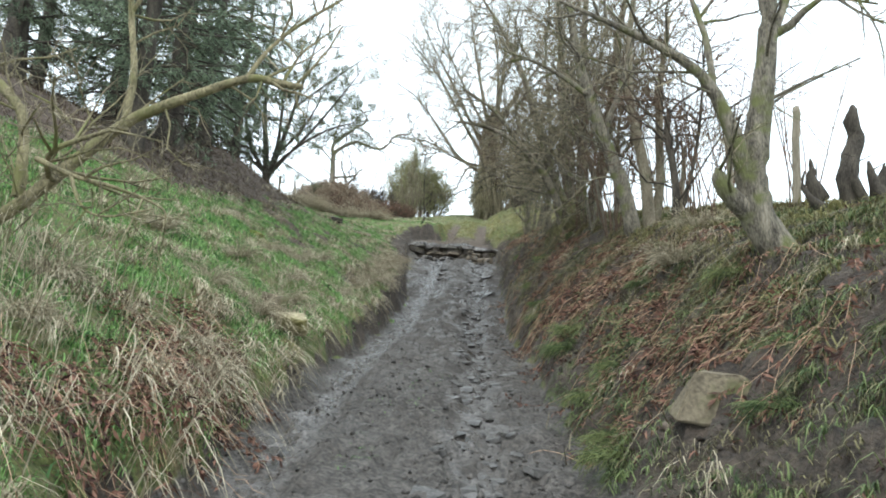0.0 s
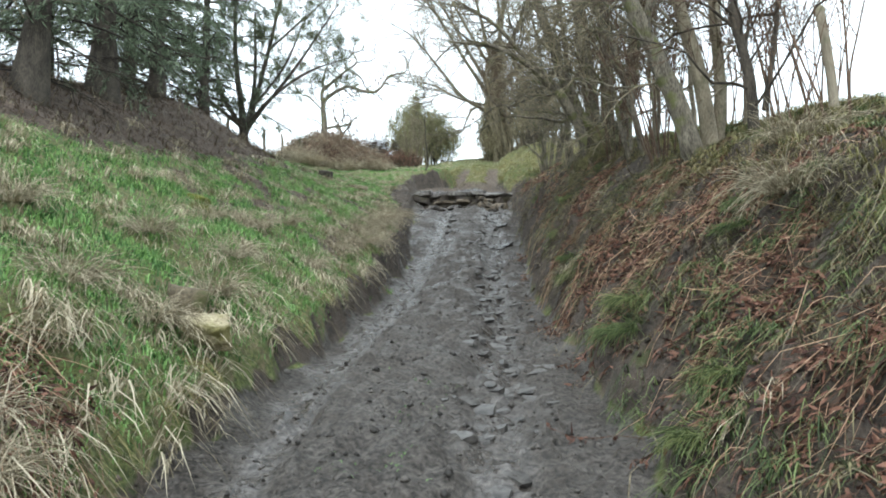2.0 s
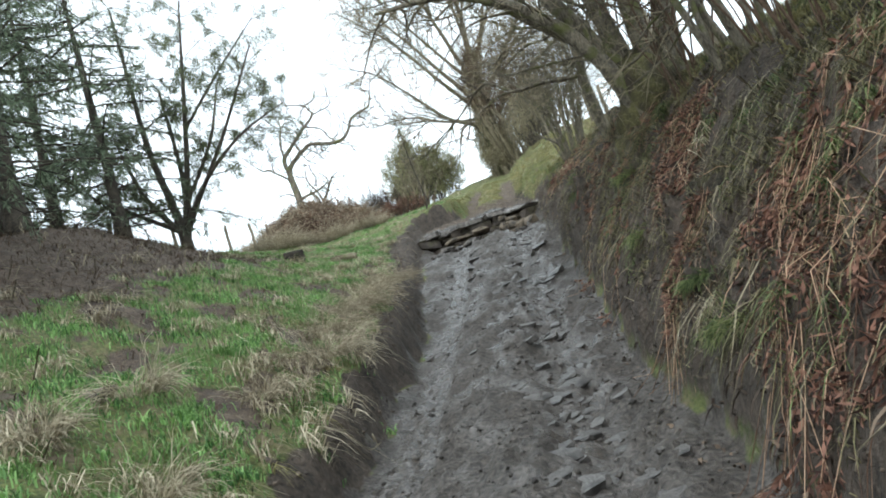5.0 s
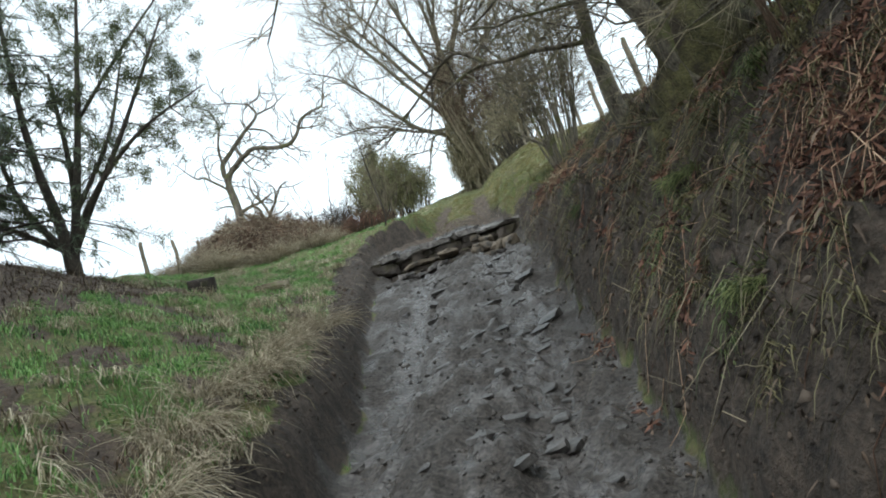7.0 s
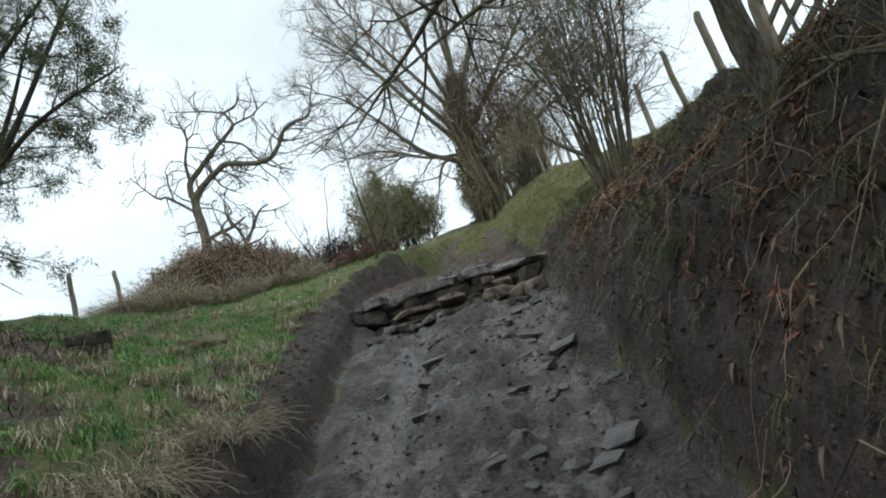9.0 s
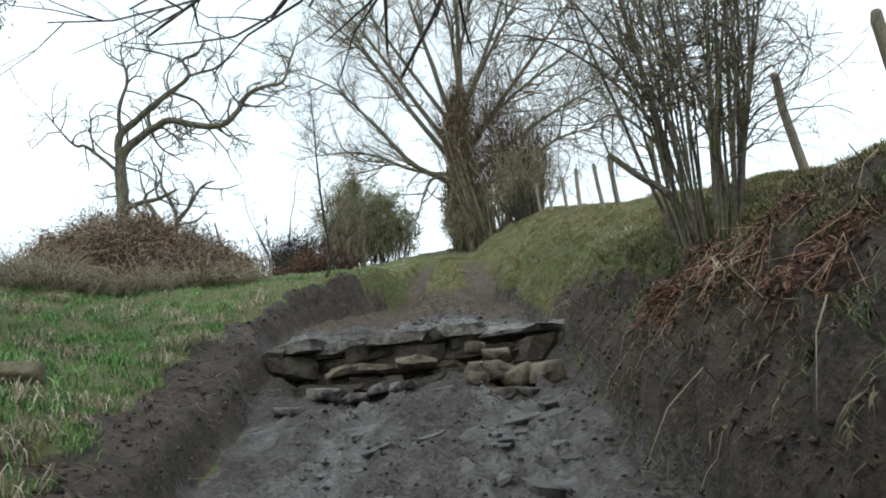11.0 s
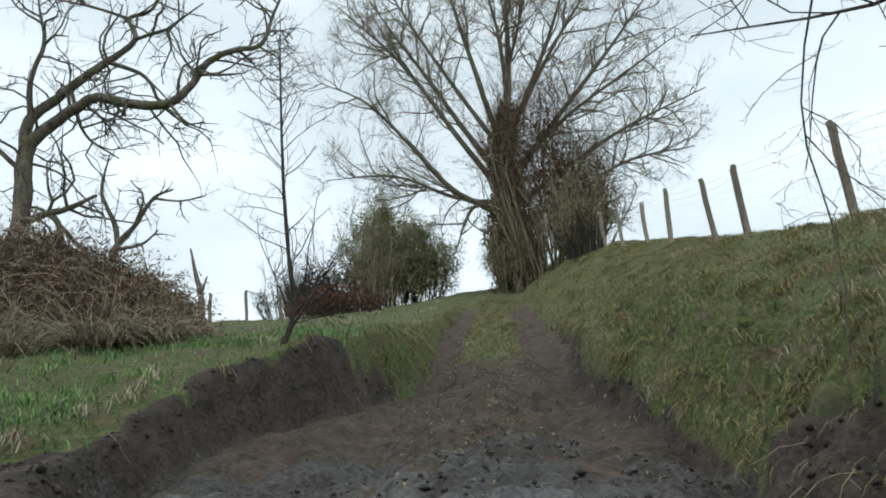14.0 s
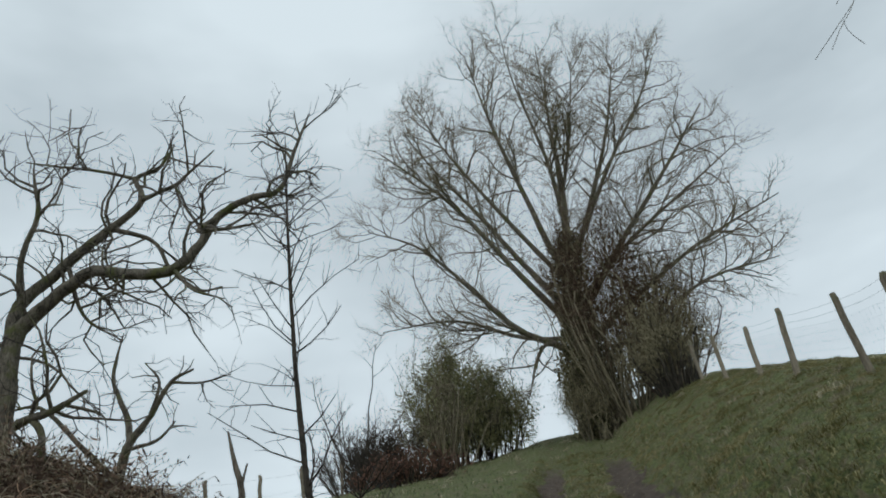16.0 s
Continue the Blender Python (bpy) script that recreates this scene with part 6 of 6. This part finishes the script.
# great bare ash at the head of the lane
AS = [[(0, 0, -.5, .75), (0, 0, 1.5, .6), (-.1, 0, 3.5, .5), (0, 0, 5.5, .42), (.3, 0, 8, .32), (.6, .2, 11, .22), (.8, .3, 14.5, .1), (1.0, .3, 18.5, .03)],
      [(-.1, 0, 3.0, .3), (-1.0, 0, 3.6, .24), (-2.2, -.3, 4.4, .2), (-3.6, -.5, 6.2, .15), (-5.4, -.6, 8.5, .09), (-7.4, -.6, 9.8, .03)], [(-.7, 0, 3.5, .18), (-1.4, -.4, 3.5, .14), (-1.9, -.6, 2.6, .10), (-2.2, -.7, 1.8, .04)],
      [(-.1, 0, 4.5, .28), (-1.4, .4, 7, .22), (-2.8, .8, 10, .16), (-4.4, 1, 13, .09), (-5.6, 1, 15.5, .03)], [(0, 0, 5.5, .28), (-.8, -.6, 9, .2), (-1.6, -1, 13, .12), (-2.2, -1, 17.5, .03)], [(.2, 0, 6.5, .25), (1.8, .4, 10, .18), (3.2, .6, 13.5, .1), (4.2, .8, 17, .03)],
      [(.1, 0, 4.5, .28), (2.2, -.4, 7, .2), (4.4, -.6, 9.5, .13), (6.6, -.8, 12.2, .05)], [(.1, 0, 3.4, .26), (2.4, .2, 5, .19), (5, .3, 6.6, .12), (8.4, .3, 8, .04)], [(-.1, 0, 3.8, .25), (-1.8, -1, 6.2, .2), (-3.8, -1.6, 9.6, .13), (-6.2, -2, 12.4, .04)],
      [(.1, 0, 2.6, .2), (2.4, -.8, 3.4, .15), (4.6, -1.2, 4.4, .1), (7.0, -1.4, 4.6, .04)], [(.3, 0, 8, .2), (.2, -1, 11, .14), (-.4, -1.6, 15, .06), (-.5, -1.8, 18, .02)]]
AS = [[(a * 1.12, b * 1.12, c * 1.1, r) for a, b, c, r in limb] for limb in AS] + [
    [(.0, 0, 4.0, .2), (-2.4, 1.2, 5.0, .15), (-5.2, 1.6, 6.6, .1), (-8.6, 1.6, 6.8, .03)], [(-.1, 0, 6.5, .2), (-2.2, 0, 10.5, .15), (-4.4, 0, 15, .08), (-5.4, 0, 18, .03)],
    [(.3, 0, 7.5, .2), (2.6, -.8, 11, .14), (5.0, -1, 14.5, .08), (6.2, -1, 16.8, .03)], [(.3, 0, 10, .16), (1.6, 0, 14, .1), (2.6, 0, 18.4, .03)], [(.2, 0, 5.5, .2), (3.2, .8, 8.5, .14), (6.2, 1, 10.5, .09), (8.8, 1, 12.2, .03)]]
ash = bare_tree("great_ash", 1.45, 52.0, AS, [(2.0, 46, 3.0, .042, 0.2, 0.06, 0.2, 5, "branch"), (3.0, 46, 1.6, .015, 0.22, 0.05, 0.12, 3, "twig"), (6.5, 44, 0.85, .0066, 0.22, 0.05, 0.12, 3, "twig")],
          "great bare spreading ash tree at the head of the lane", M_BARK, M_TWIG, 22, 9, 0.06, 5)


def thicket(name, x, y, rx, ry, h, label, n=140, seed=1, bark=None, twig=None, leafmat=None, leaves=0, category="hedge", big=1.0, foot=0.5, low=1):
    """A dense twiggy bush: many stems from a broad foot, with small leaves if any."""
    rng = np.random.RandomState(seed)
    z = z_at(x, y)
    ob = thing(name, x, y, z, label, category)
    st, tw, lf = Geo(), Geo(), Geo()
    P = []
    ph = rng.uniform(0, 6.28, 4)
    for k in range(n):
        a, rr = rng.uniform(0, 6.28), math.sqrt(rng.uniform())
        ox, oy = math.cos(a), math.sin(a)
        uneven = 0.82 + 0.13 * math.sin(2 * a + ph[0]) + 0.10 * math.sin(5 * a + ph[1]) + rng.uniform(-0.16, 0.12)
        tip = np.array([ox * rr * rx * uneven, oy * rr * ry * uneven, h * math.sqrt(max(0.05, 1 - 0.86 * rr * rr)) * (uneven + rng.uniform(-0.12, 0.08)) * rng.uniform(0.62, 1.0)])
        fx, fy = ox * rr * rx * foot, oy * rr * ry * foot
        f0 = np.array([fx, fy, z_at(x + fx, y + fy) - z - 0.1])
        mid = f0 + (tip - f0) * 0.5 + np.array([ox * rx * 0.1, oy * ry * 0.1, 0.06 * h]) + rng.normal(0, 0.05 * h, 3) * (1, 1, 0.4)
        q3 = f0 + (tip - f0) * 0.78 + rng.normal(0, 0.035 * h, 3)
        pts, _ = curve_pts([f0, mid, q3, tip], 3)
        rad = np.linspace(0.030, 0.007, len(pts))
        st.tube(pts, rad, 4)
        m = len(pts)
        for _ in range(14):
            i = rng.randint(min(low + 1, m - 2), m)
            t_ = pts[i] - pts[i - 1]
            d = t_ / (np.linalg.norm(t_) + 1e-9) * 0.7 + rng.normal(0, 0.62, 3) + (ox * 0.4 * rr, oy * 0.4 * rr, 0.15)
            L = rng.uniform(0.35, 1.0) * (0.35 + 0.11 * h)
            bp, br = wander(rng, pts[i], d, L, 0.009, 0.004, 3, 0.22, 0.03)
            tw.tube(bp, br, 3)
            P.append(bp[1:])
            for _ in range(3):
                b2, r2 = wander(rng, bp[rng.randint(1, 4)], (bp[3] - bp[0]) / L * 0.8 + rng.normal(0, 0.6, 3), L * rng.uniform(0.35, 0.7), 0.0065, 0.003, 2, 0.2, 0.03)
                tw.tube(b2, r2, 3)
                P.append(b2[1:])
    part("understorey", st, bark or M_BARK_DARK, ob, kind="stuff")
    part("crown", tw, twig or M_TWIG, ob, kind="stuff")
    if leaves:
        P = np.concatenate(P)
        Q = P[rng.randint(0, len(P), leaves)] + rng.normal(0, 0.10 * big, (leaves, 3))
        lf.kites(Q, rng.normal(size=(leaves, 3)) + (0, 0, 0.5), rng.uniform(0.05, 0.16, leaves) * big, rng.uniform(0.015, 0.05, leaves) * big, rng)
        part("foliage", lf, leafmat or M_GORSE, ob, smooth=False, kind="stuff")
    return ob


thicket("hedge", 2.5, 50.4, 2.4, 2.0, 14.5, "tall brown twiggy growth beside the ash trunk", 70, 1, bark=M_TWIG, twig=M_TWIG_RED, leafmat=M_HEDGE, leaves=6000, low=2, big=0.7, foot=0.4)
thicket("hedge", 4.3, 50.8, 2.0, 2.0, 9.0, "reddish brown twiggy growth between the ash and the fence", 50, 11, bark=M_TWIG_RED, twig=M_TWIG_RED, leafmat=M_HEDGE, leaves=3000, low=1, big=0.7, foot=0.5)
thicket("hedge", 1.2, 50.6, 1.3, 1.0, 4.6, "leafy brown growth at the foot of the ash", 26, 12, bark=M_TWIG, twig=M_HEDGE, leafmat=M_HEDGE, leaves=5000, low=1, big=0.8, foot=0.6)
ri = np.random.RandomState(66)
iv = Geo()
iu = ri.uniform(0, 1, 26000) ** 1.6
ipts, _ = curve_pts([c[:3] for c in AS[0][:5]], 20)
ip = ipts[(iu * (len(ipts) - 1)).astype(int)]
ia = ri.uniform(0, 6.28, 26000)
ir = (1.25 - 0.75 * iu) * (0.6 + 0.5 * np.sin(7 * iu + 2 + ia) ** 2) * ri.uniform(0.4, 1.3, 26000)
iv.kites(ip + np.stack([np.cos(ia) * ir, np.sin(ia) * ir, ri.uniform(-.3, .3, 26000)], -1), ri.normal(size=(26000, 3)) - (0, 0, .5), ri.uniform(.08, .2, 26000), ri.uniform(.05, .12, 26000), ri)
M_IVY = mat("ivy_leaves", (0.075, 0.072, 0.038), (0.30, 0.27, 0.15), 1.2, 0.6, 30, 0, island=0.5, trans=0.2)
part("ivy", iv, M_IVY, ash, "olive brown ivy wrapped round the trunk", smooth=False, kind="stuff")
thicket("hedge", 3.9, 47.6, 1.4, 2.2, 4.2, "brown bare hedge beside the fence", 60, 2, twig=M_HEDGE, leafmat=M_HEDGE, leaves=2500)
thicket("hedge", 4.4, 54.0, 1.8, 2.6, 7.0, "brown bare hedge behind the ash", 44, 3, twig=M_HEDGE, leafmat=M_HEDGE, leaves=3500)
thicket("hedge", 1.6, 58.6, 1.6, 2.4, 5.2, "bushy dark hedge along the far lane", 60, 8, twig=M_HEDGE, leafmat=M_HEDGE, leaves=7000)
thicket("gorse_bush", -4.1, 55.5, 2.7, 2.4, 6.6, "round dense gorse bush beside the lane", 84, 4, bark=M_TWIG_DARK, twig=M_GORSE, leaves=60000, big=1.15, category="bush", foot=0.8, low=0)
thicket("thorn_bush", -7.2, 53.5, 1.8, 1.8, 3.4, "bare thorn scrub beside the gorse", 60, 5, twig=M_TWIG_DARK, category="bush")
thicket("thorn_bush", -7.4, 50.6, 1.6, 1.6, 2.6, "bare thorn scrub in front of the gorse", 40, 9, twig=M_TWIG_DARK, category="bush")
thicket("thorn_bush", -4.6, 51.5, 2.2, 1.6, 6.4, "tall bare thorn scrub with fine pale twigs before the gorse", 26, 19, bark=M_TWIG, twig=M_TWIG, category="bush", foot=0.4, low=2)
thicket("bracken_bank", -5.2, 47.0, 2.2, 1.6, 1.0, "low brown scrub and dead bracken at the field edge", 60, 20, twig=M_TWIG_RED, leafmat=M_BRACKEN, leaves=4000, category="bush", low=0)
thicket("thorn_bush", -10.2, 57.5, 2.2, 2.2, 3.0, "far bare scrub on the skyline", 50, 6, twig=M_TWIG_DARK, category="bush")
thicket("far_bush", -3.2, 74, 2.5, 2.5, 2.6, "low far bush beyond the crest of the lane", 50, 7, leaves=5000, category="bush")
thicket("far_bush", 0.2, 86, 3.0, 2.5, 2.2, "low far bush beyond the crest of the lane", 50, 17, leaves=5000, category="bush")
for k, (x, y, h) in enumerate(((-7.8, 50, 5.0), (-6.2, 56, 5.5), (-2.8, 60, 5.0), (5.5, 58, 7.0), (24, 78, 6), (31, 84, 7), (20, 88, 6))):
    bare_tree("scrub_tree", x, y, auto_limbs(rt, 5, h, 0.4, .07, .1, 0.1, 0.03), [(1.8, 48, 1.2, .02, 0.13, 0.03, 0.2, 3, "branch"), (3.2, 48, 0.6, .011, 0.17, 0.03, 0.1, 3, "twig")], "bare scrubby tree on the skyline", M_BARK_DARK, M_TWIG_DARK, 60 + k, 5, 0.05, 2)


# ---------------------------------------------------------------- conifers and the leafy tree on the left ridge
def conifer(x, y, h, r, seed, first=1.6, label="dark spruce with bare lower trunk on the ridge"):
    """A plantation spruce: straight stem, dead lower twigs, drooping boughs with needle sprays."""
    rng = np.random.RandomState(seed)
    ob = thing("spruce", x, y, z_at(x, y), label, "conifer", "spruces on the ridge")
    tr, br, nd = Geo(), Geo(), Geo()
    zz = np.linspace(0, h, 9)
    pts = np.stack([np.cumsum(rng.normal(0, .02, 9)), np.cumsum(rng.normal(0, .02, 9)), zz], -1)
    rad = r * (1 - 0.9 * zz / h)
    rad[0] *= 1.45
    pts = np.vstack([pts[0] - (0, 0, 0.4), pts])
    rad = np.concatenate([[r * 1.6], rad])
    tr.tube(pts, rad, 10, 0.06, rng)
    NP, ND = [], []
    z = 0.35
    while z < h - 0.3:
        for _ in range(3 if z > first else 4):
            a = rng.uniform(0, 6.28)
            full = z > first + rng.uniform(-.4, .4)
            L = (min(2.6, 0.45 * (h - z) + 0.4) if full else rng.uniform(0.5, 2.0)) * rng.uniform(0.7, 1.15)
            d = (math.cos(a), math.sin(a), 0.05 if full else -0.05)
            bp, bq = wander(rng, (0, 0, z), d, L, 0.028 if full else 0.014, 0.005, 7, 0.07, -0.06)
            br.tube(bp, bq, 4)
            m = int(L * 8)
            for _ in range(m):
                i = rng.randint(1, 7)
                sd = np.cross(bp[i] - bp[i - 1], (0, 0, 1)) * rng.choice([-1, 1])
                sd = sd / (np.linalg.norm(sd) + 1e-9) + rng.normal(0, 0.3, 3) + (bp[i] - bp[i - 1]) / np.linalg.norm(bp[i] - bp[i - 1]) * 0.7 + (0, 0, -0.35)
                tl = rng.uniform(0.2, 0.5)
                tp, tq = wander(rng, bp[i], sd, tl, 0.006, 0.003, 3, 0.15, -0.12)
                br.tube(tp, tq, 3)
                if full:
                    k = 18
                    u = rng.uniform(0, 2.99, k)
                    ii = u.astype(int)
                    NP.append(tp[ii] + (tp[ii + 1] - tp[ii]) * (u - ii)[:, None])
                    ND.append((tp[ii + 1] - tp[ii]) / tl * 3 * 0.8 + rng.normal(0, 0.55, (k, 3)) + (0, 0, -0.15))
        z += rng.uniform(0.20, 0.30)
    part("trunk", tr, M_BARK_DARK, ob)
    part("bough_skirt", br, M_TWIG_DARK, ob, kind="stuff")
    P, D = np.concatenate(NP), np.concatenate(ND)
    nd.kites(P, D, rng.uniform(0.08, 0.17, len(P)), rng.uniform(0.009, 0.020, len(P)), rng)
    part("needle_foliage", nd, M_NEEDLE, ob, smooth=False, kind="stuff")
    return ob


for k, (x, y, h, r) in enumerate(((-8.5, 14.2, 9, .22), (-6.24, 12.7, 9, .24), (-6.85, 16.1, 9, .17), (-8.35, 17.7, 9, .18), (-7.4, 20.4, 8, .15), (-10.7, 14.2, 9, .22), (-8.0, 9.4, 9, .22), (-9.2, 20.8, 8, .16), (-5.6, 9.6, 9, .2))):
    conifer(x, y, h, r, 80 + k, 0.7 if k in (2, 4) else 0.95)


def leafy_tree(x, y, limbs, seed, count, label):
    """A many-stemmed small tree with tufts of narrow leaves at the twig ends."""
    rng = np.random.RandomState(seed)
    ob = thing("leafy_tree", x, y, z_at(x, y), label, "tree")
    wood, slots, lf = Geo(), {"branch": Geo(), "twig": Geo()}, Geo()
    for c in limbs:
        pts, rad = curve_pts(c, 5)
        wood.tube(pts, rad, 8, 0.06, rng)
        ramify(rng, slots, pts, rad, 0, [(3.2, 55, 1.4, .013, 0.13, 0.0, 0.15, 4, "branch"), (4.0, 50, 0.6, .006, 0.17, -0.02, 0.15, 3, "twig"), (3, 50, 0.25, .004, 0.17, -0.02, 0.15, 3, "twig")])
    slots["twig"].flush()
    T = np.concatenate(slots["twig"].v)
    tuft = T[rng.randint(0, len(T), count // 9)]
    P = np.repeat(tuft, 9, axis=0) + rng.normal(0, 0.05, (len(tuft) * 9, 3))
    lf.kites(P, rng.normal(size=(len(P), 3)) + (0, 0, -0.6), rng.uniform(0.05, 0.12, len(P)), rng.uniform(0.008, 0.017, len(P)), rng)
    part("trunk", wood, M_BARK_DARK, ob)
    part("bough_work", slots["branch"], M_BARK_DARK, ob, kind="stuff")
    part("crown", slots["twig"], M_TWIG_DARK, ob, kind="stuff")
    part("leaf_crown", lf, M_LEAF, ob, smooth=False, kind="stuff")
    return ob


leafy_tree(-6.7, 21.85, [[(0, 0, -.3, .16), (0, 0, .4, .14), (-.1, 0, 1.3, .10), (-.35, 0, 3.2, .07), (-.4, 0, 7.0, .03)], [(.05, 0, .3, .10), (.3, 0, 1.2, .08), (.7, .1, 3.1, .06), (1.4, .2, 6.6, .02)], [(.05, 0, .4, .08), (.7, -.1, 1.2, .06), (1.7, -.2, 2.4, .045), (3.0, -.2, 4.4, .02)], [(0, .1, .4, .08), (.2, .3, 2, .06), (.1, .5, 4.6, .03)], [(-.05, 0, .5, .08), (-.8, .1, 1.8, .06), (-1.3, .2, 3.8, .02)], [(.3, 0, 1.2, .05), (1.2, .2, 2.6, .04), (1.8, .3, 4.2, .015)], [(0, 0, .5, .06), (1.0, -.3, 1.4, .05), (2.2, -.5, 2.1, .035), (3.5, -.5, 2.5, .012)], [(0, 0, .5, .06), (-1.2, -.3, 1.5, .05), (-2.4, -.3, 2.6, .03), (-3.0, -.3, 4.0, .012)], [(.7, .1, 3.1, .04), (2.0, 0, 4.2, .03), (3.2, 0, 5.2, .012)]],
           90, 66000, "many-stemmed dark tree with sparse narrow leaves at the ridge end")

# heap of dead bracken and brushwood under the twisted tree
rh = np.random.RandomState(31)
hx, hy = -5.7, 30.0
hz = z_at(hx, hy)
heap = thing("bracken_heap", hx, hy, hz, "big heap of dead bracken and brushwood at the field edge", "brush heap")
uu, vv = np.meshgrid(np.linspace(-1, 1, 61), np.linspace(-1, 1, 41))
hh = np.clip(1 - (np.abs(uu) ** 2.2 + np.abs(vv) ** 2.2), 0, 1) ** 0.55 * np.interp(uu, [-1, -.3, .1, .6, 1], [0.9, 1.42, 1.35, 1.0, 0.6])
wx, wy = hx + uu * 2.4, hy + 0.3 + vv * 1.5
hv = np.stack([wx - hx, wy - hy, height(wx.ravel(), wy.ravel()).reshape(wx.shape) - hz - 0.05 + hh + 0.10 * waves(wx, wy, 90, 0.6, 3) * (hh > 0.02)], -1)
ii = (np.arange(40)[:, None] * 61 + np.arange(60)[None, :])
M_HEAPFROND = mat("withered_fronds", (0.085, 0.057, 0.042), (0.31, 0.22, 0.16), 1.5, 0.85, 20, 0, island=0.6, trans=0.15)
# filler mound, brown darkened to stand for shade between the fronds
M_HEAP = mat("heap_shaded_inside", (0.03, 0.018, 0.012), (0.12, 0.07, 0.045), 4, 0.95, 30, 0.8, 0.05)
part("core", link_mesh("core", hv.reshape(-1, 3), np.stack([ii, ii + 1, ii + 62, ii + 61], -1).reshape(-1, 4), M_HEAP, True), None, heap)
hs, hl, hp = Geo(), Geo(), Geo()
for k in range(3400):
    j, i = rh.randint(3, 38), rh.randint(3, 58)
    if hh[j, i] < 0.1:
        continue
    p = hv[j, i] + (0, 0, 0.02)
    out = np.array([uu[j, i] * 0.9, vv[j, i] * 1.0 - 0.5, 0.15]) + rh.normal(0, 0.5, 3)
    bp, bq = wander(rh, p, out, rh.uniform(0.25, 0.7), 0.006, 0.003, 4, 0.15, -0.22)
    (hs if k % 5 < 4 else hp).tube(bp, bq, 3)
    m = 5
    hl.kites(bp[rh.randint(1, 5, m)] + rh.normal(0, .03, (m, 3)), rh.normal(size=(m, 3)) - (0, 0, .5), rh.uniform(.05, .14, m), rh.uniform(.01, .03, m), rh)
part("stalk_tangle", hs, M_STRAW, heap, kind="stuff")
part("brushwood", hp, M_BRACKEN_STEM, heap, kind="stuff")
part("frond_cover", hl, M_HEAPFROND, heap, smooth=False, kind="stuff")


def drape(x, y, w, h, seed, count=420, grass=None, lean=0.0):
    """A tussock of long pale grass hanging over in a mop."""
    rng = np.random.RandomState(seed)
    g = Geo()
    for k in range(count):
        a = rng.uniform(0, 6.28)
        r = w * math.sqrt(rng.uniform()) * 0.5
        bp, bq = wander(rng, (math.cos(a) * r, math.sin(a) * r, 0), (math.cos(a) * .6 + lean, math.sin(a) * .6 - .2, 1.1 - abs(lean) * .5), h * rng.uniform(.7, 1.6), 0.0028 + 0.004 * (w > 0.7), 0.0015, 5, 0.2, -0.30)
        g.tube(bp, bq, 3)
    ob = thing("grass_tussock", x, y, z_at(x, y), "leafy tuft of green grass hanging on the bank" if grass else "mop-headed tussock of long pale dead grass", "grass")
    part("stalk_tangle", g, grass or M_STRAW, ob, kind="stuff")


for k, (x, y, w, h) in enumerate(((-6.7, 28.6, 1.4, .75), (-5.4, 28.5, 1.0, .6), (-7.4, 27.9, 1.0, .5), (-4.2, 29.2, 1.0, .6), (-6.2, 27.9, 1.0, .5), (-4.9, 28.5, 1.0, .6), (-3.7, 29.6, .9, .5), (-7.0, 28.2, 1.2, .6), (3.35, 5.6, .5, .35), (4.0, 6.9, .6, .35))):
    drape(x, y, w, h, 400 + k)
rd = np.random.RandomState(88)
for k, (x, y) in enumerate(((-1.75, 13.8), (-1.7, 15.4), (-1.55, 12.7), (-1.85, 14.6), (-1.75, 16.7), (-1.5, 3.1), (-3.0, 5.6), (-1.95, 4.7), (-1.5, 5.0), (-1.2, 2.8), (-2.2, 9.4), (-2.5, 8.5), (-1.7, 7.2), (-1.5, 6.2), (-2.1, 10.4), (-2.3, 6.6), (-1.45, 9.2), (-1.5, 11.2), (-1.65, 17.8), (-2.4, 2.4), (-2.0, 1.4))):
    big = 1.25 if 12 < y < 18 else 1.0
    drape(x + (0.25 if big > 1 else 0), y, rd.uniform(0.22, 0.42) * big, rd.uniform(0.22, 0.36) * big, 440 + k, int(240 * big), lean=0.25 if big > 1 else 0.1)
M_TUFT = mat("green_tuft", (0.06, 0.085, 0.03), (0.27, 0.31, 0.125), 1.0, 0.65, 15, 0, island=0.6, trans=0.25)
for k, (x, y, w, h) in enumerate(((2.99, 5.87, .34, .16), (2.74, 6.04, .3, .15), (2.25, 6.45, .42, .28), (2.1, 6.1, .3, .3), (2.4, 4.25, .36, .2), (2.1, 3.9, .3, .22), (3.2, 6.3, .3, .15), (2.15, 2.9, .36, .25), (2.0, 2.3, .3, .25), (2.9, 1.6, .4, .2), (2.05, 9.9, .24, .2), (2.2, 12.6, .26, .2), (2.1, 10.7, .22, .16), (2.5, 14.3, .3, .2), (3.4, 3.9, .4, .2), (2.2, 17.6, .3, .2))):
    drape(x, y, w * 0.9, h * 0.75, 600 + k, 300, M_TUFT if k % 3 else M_BANKGREEN, -0.7)
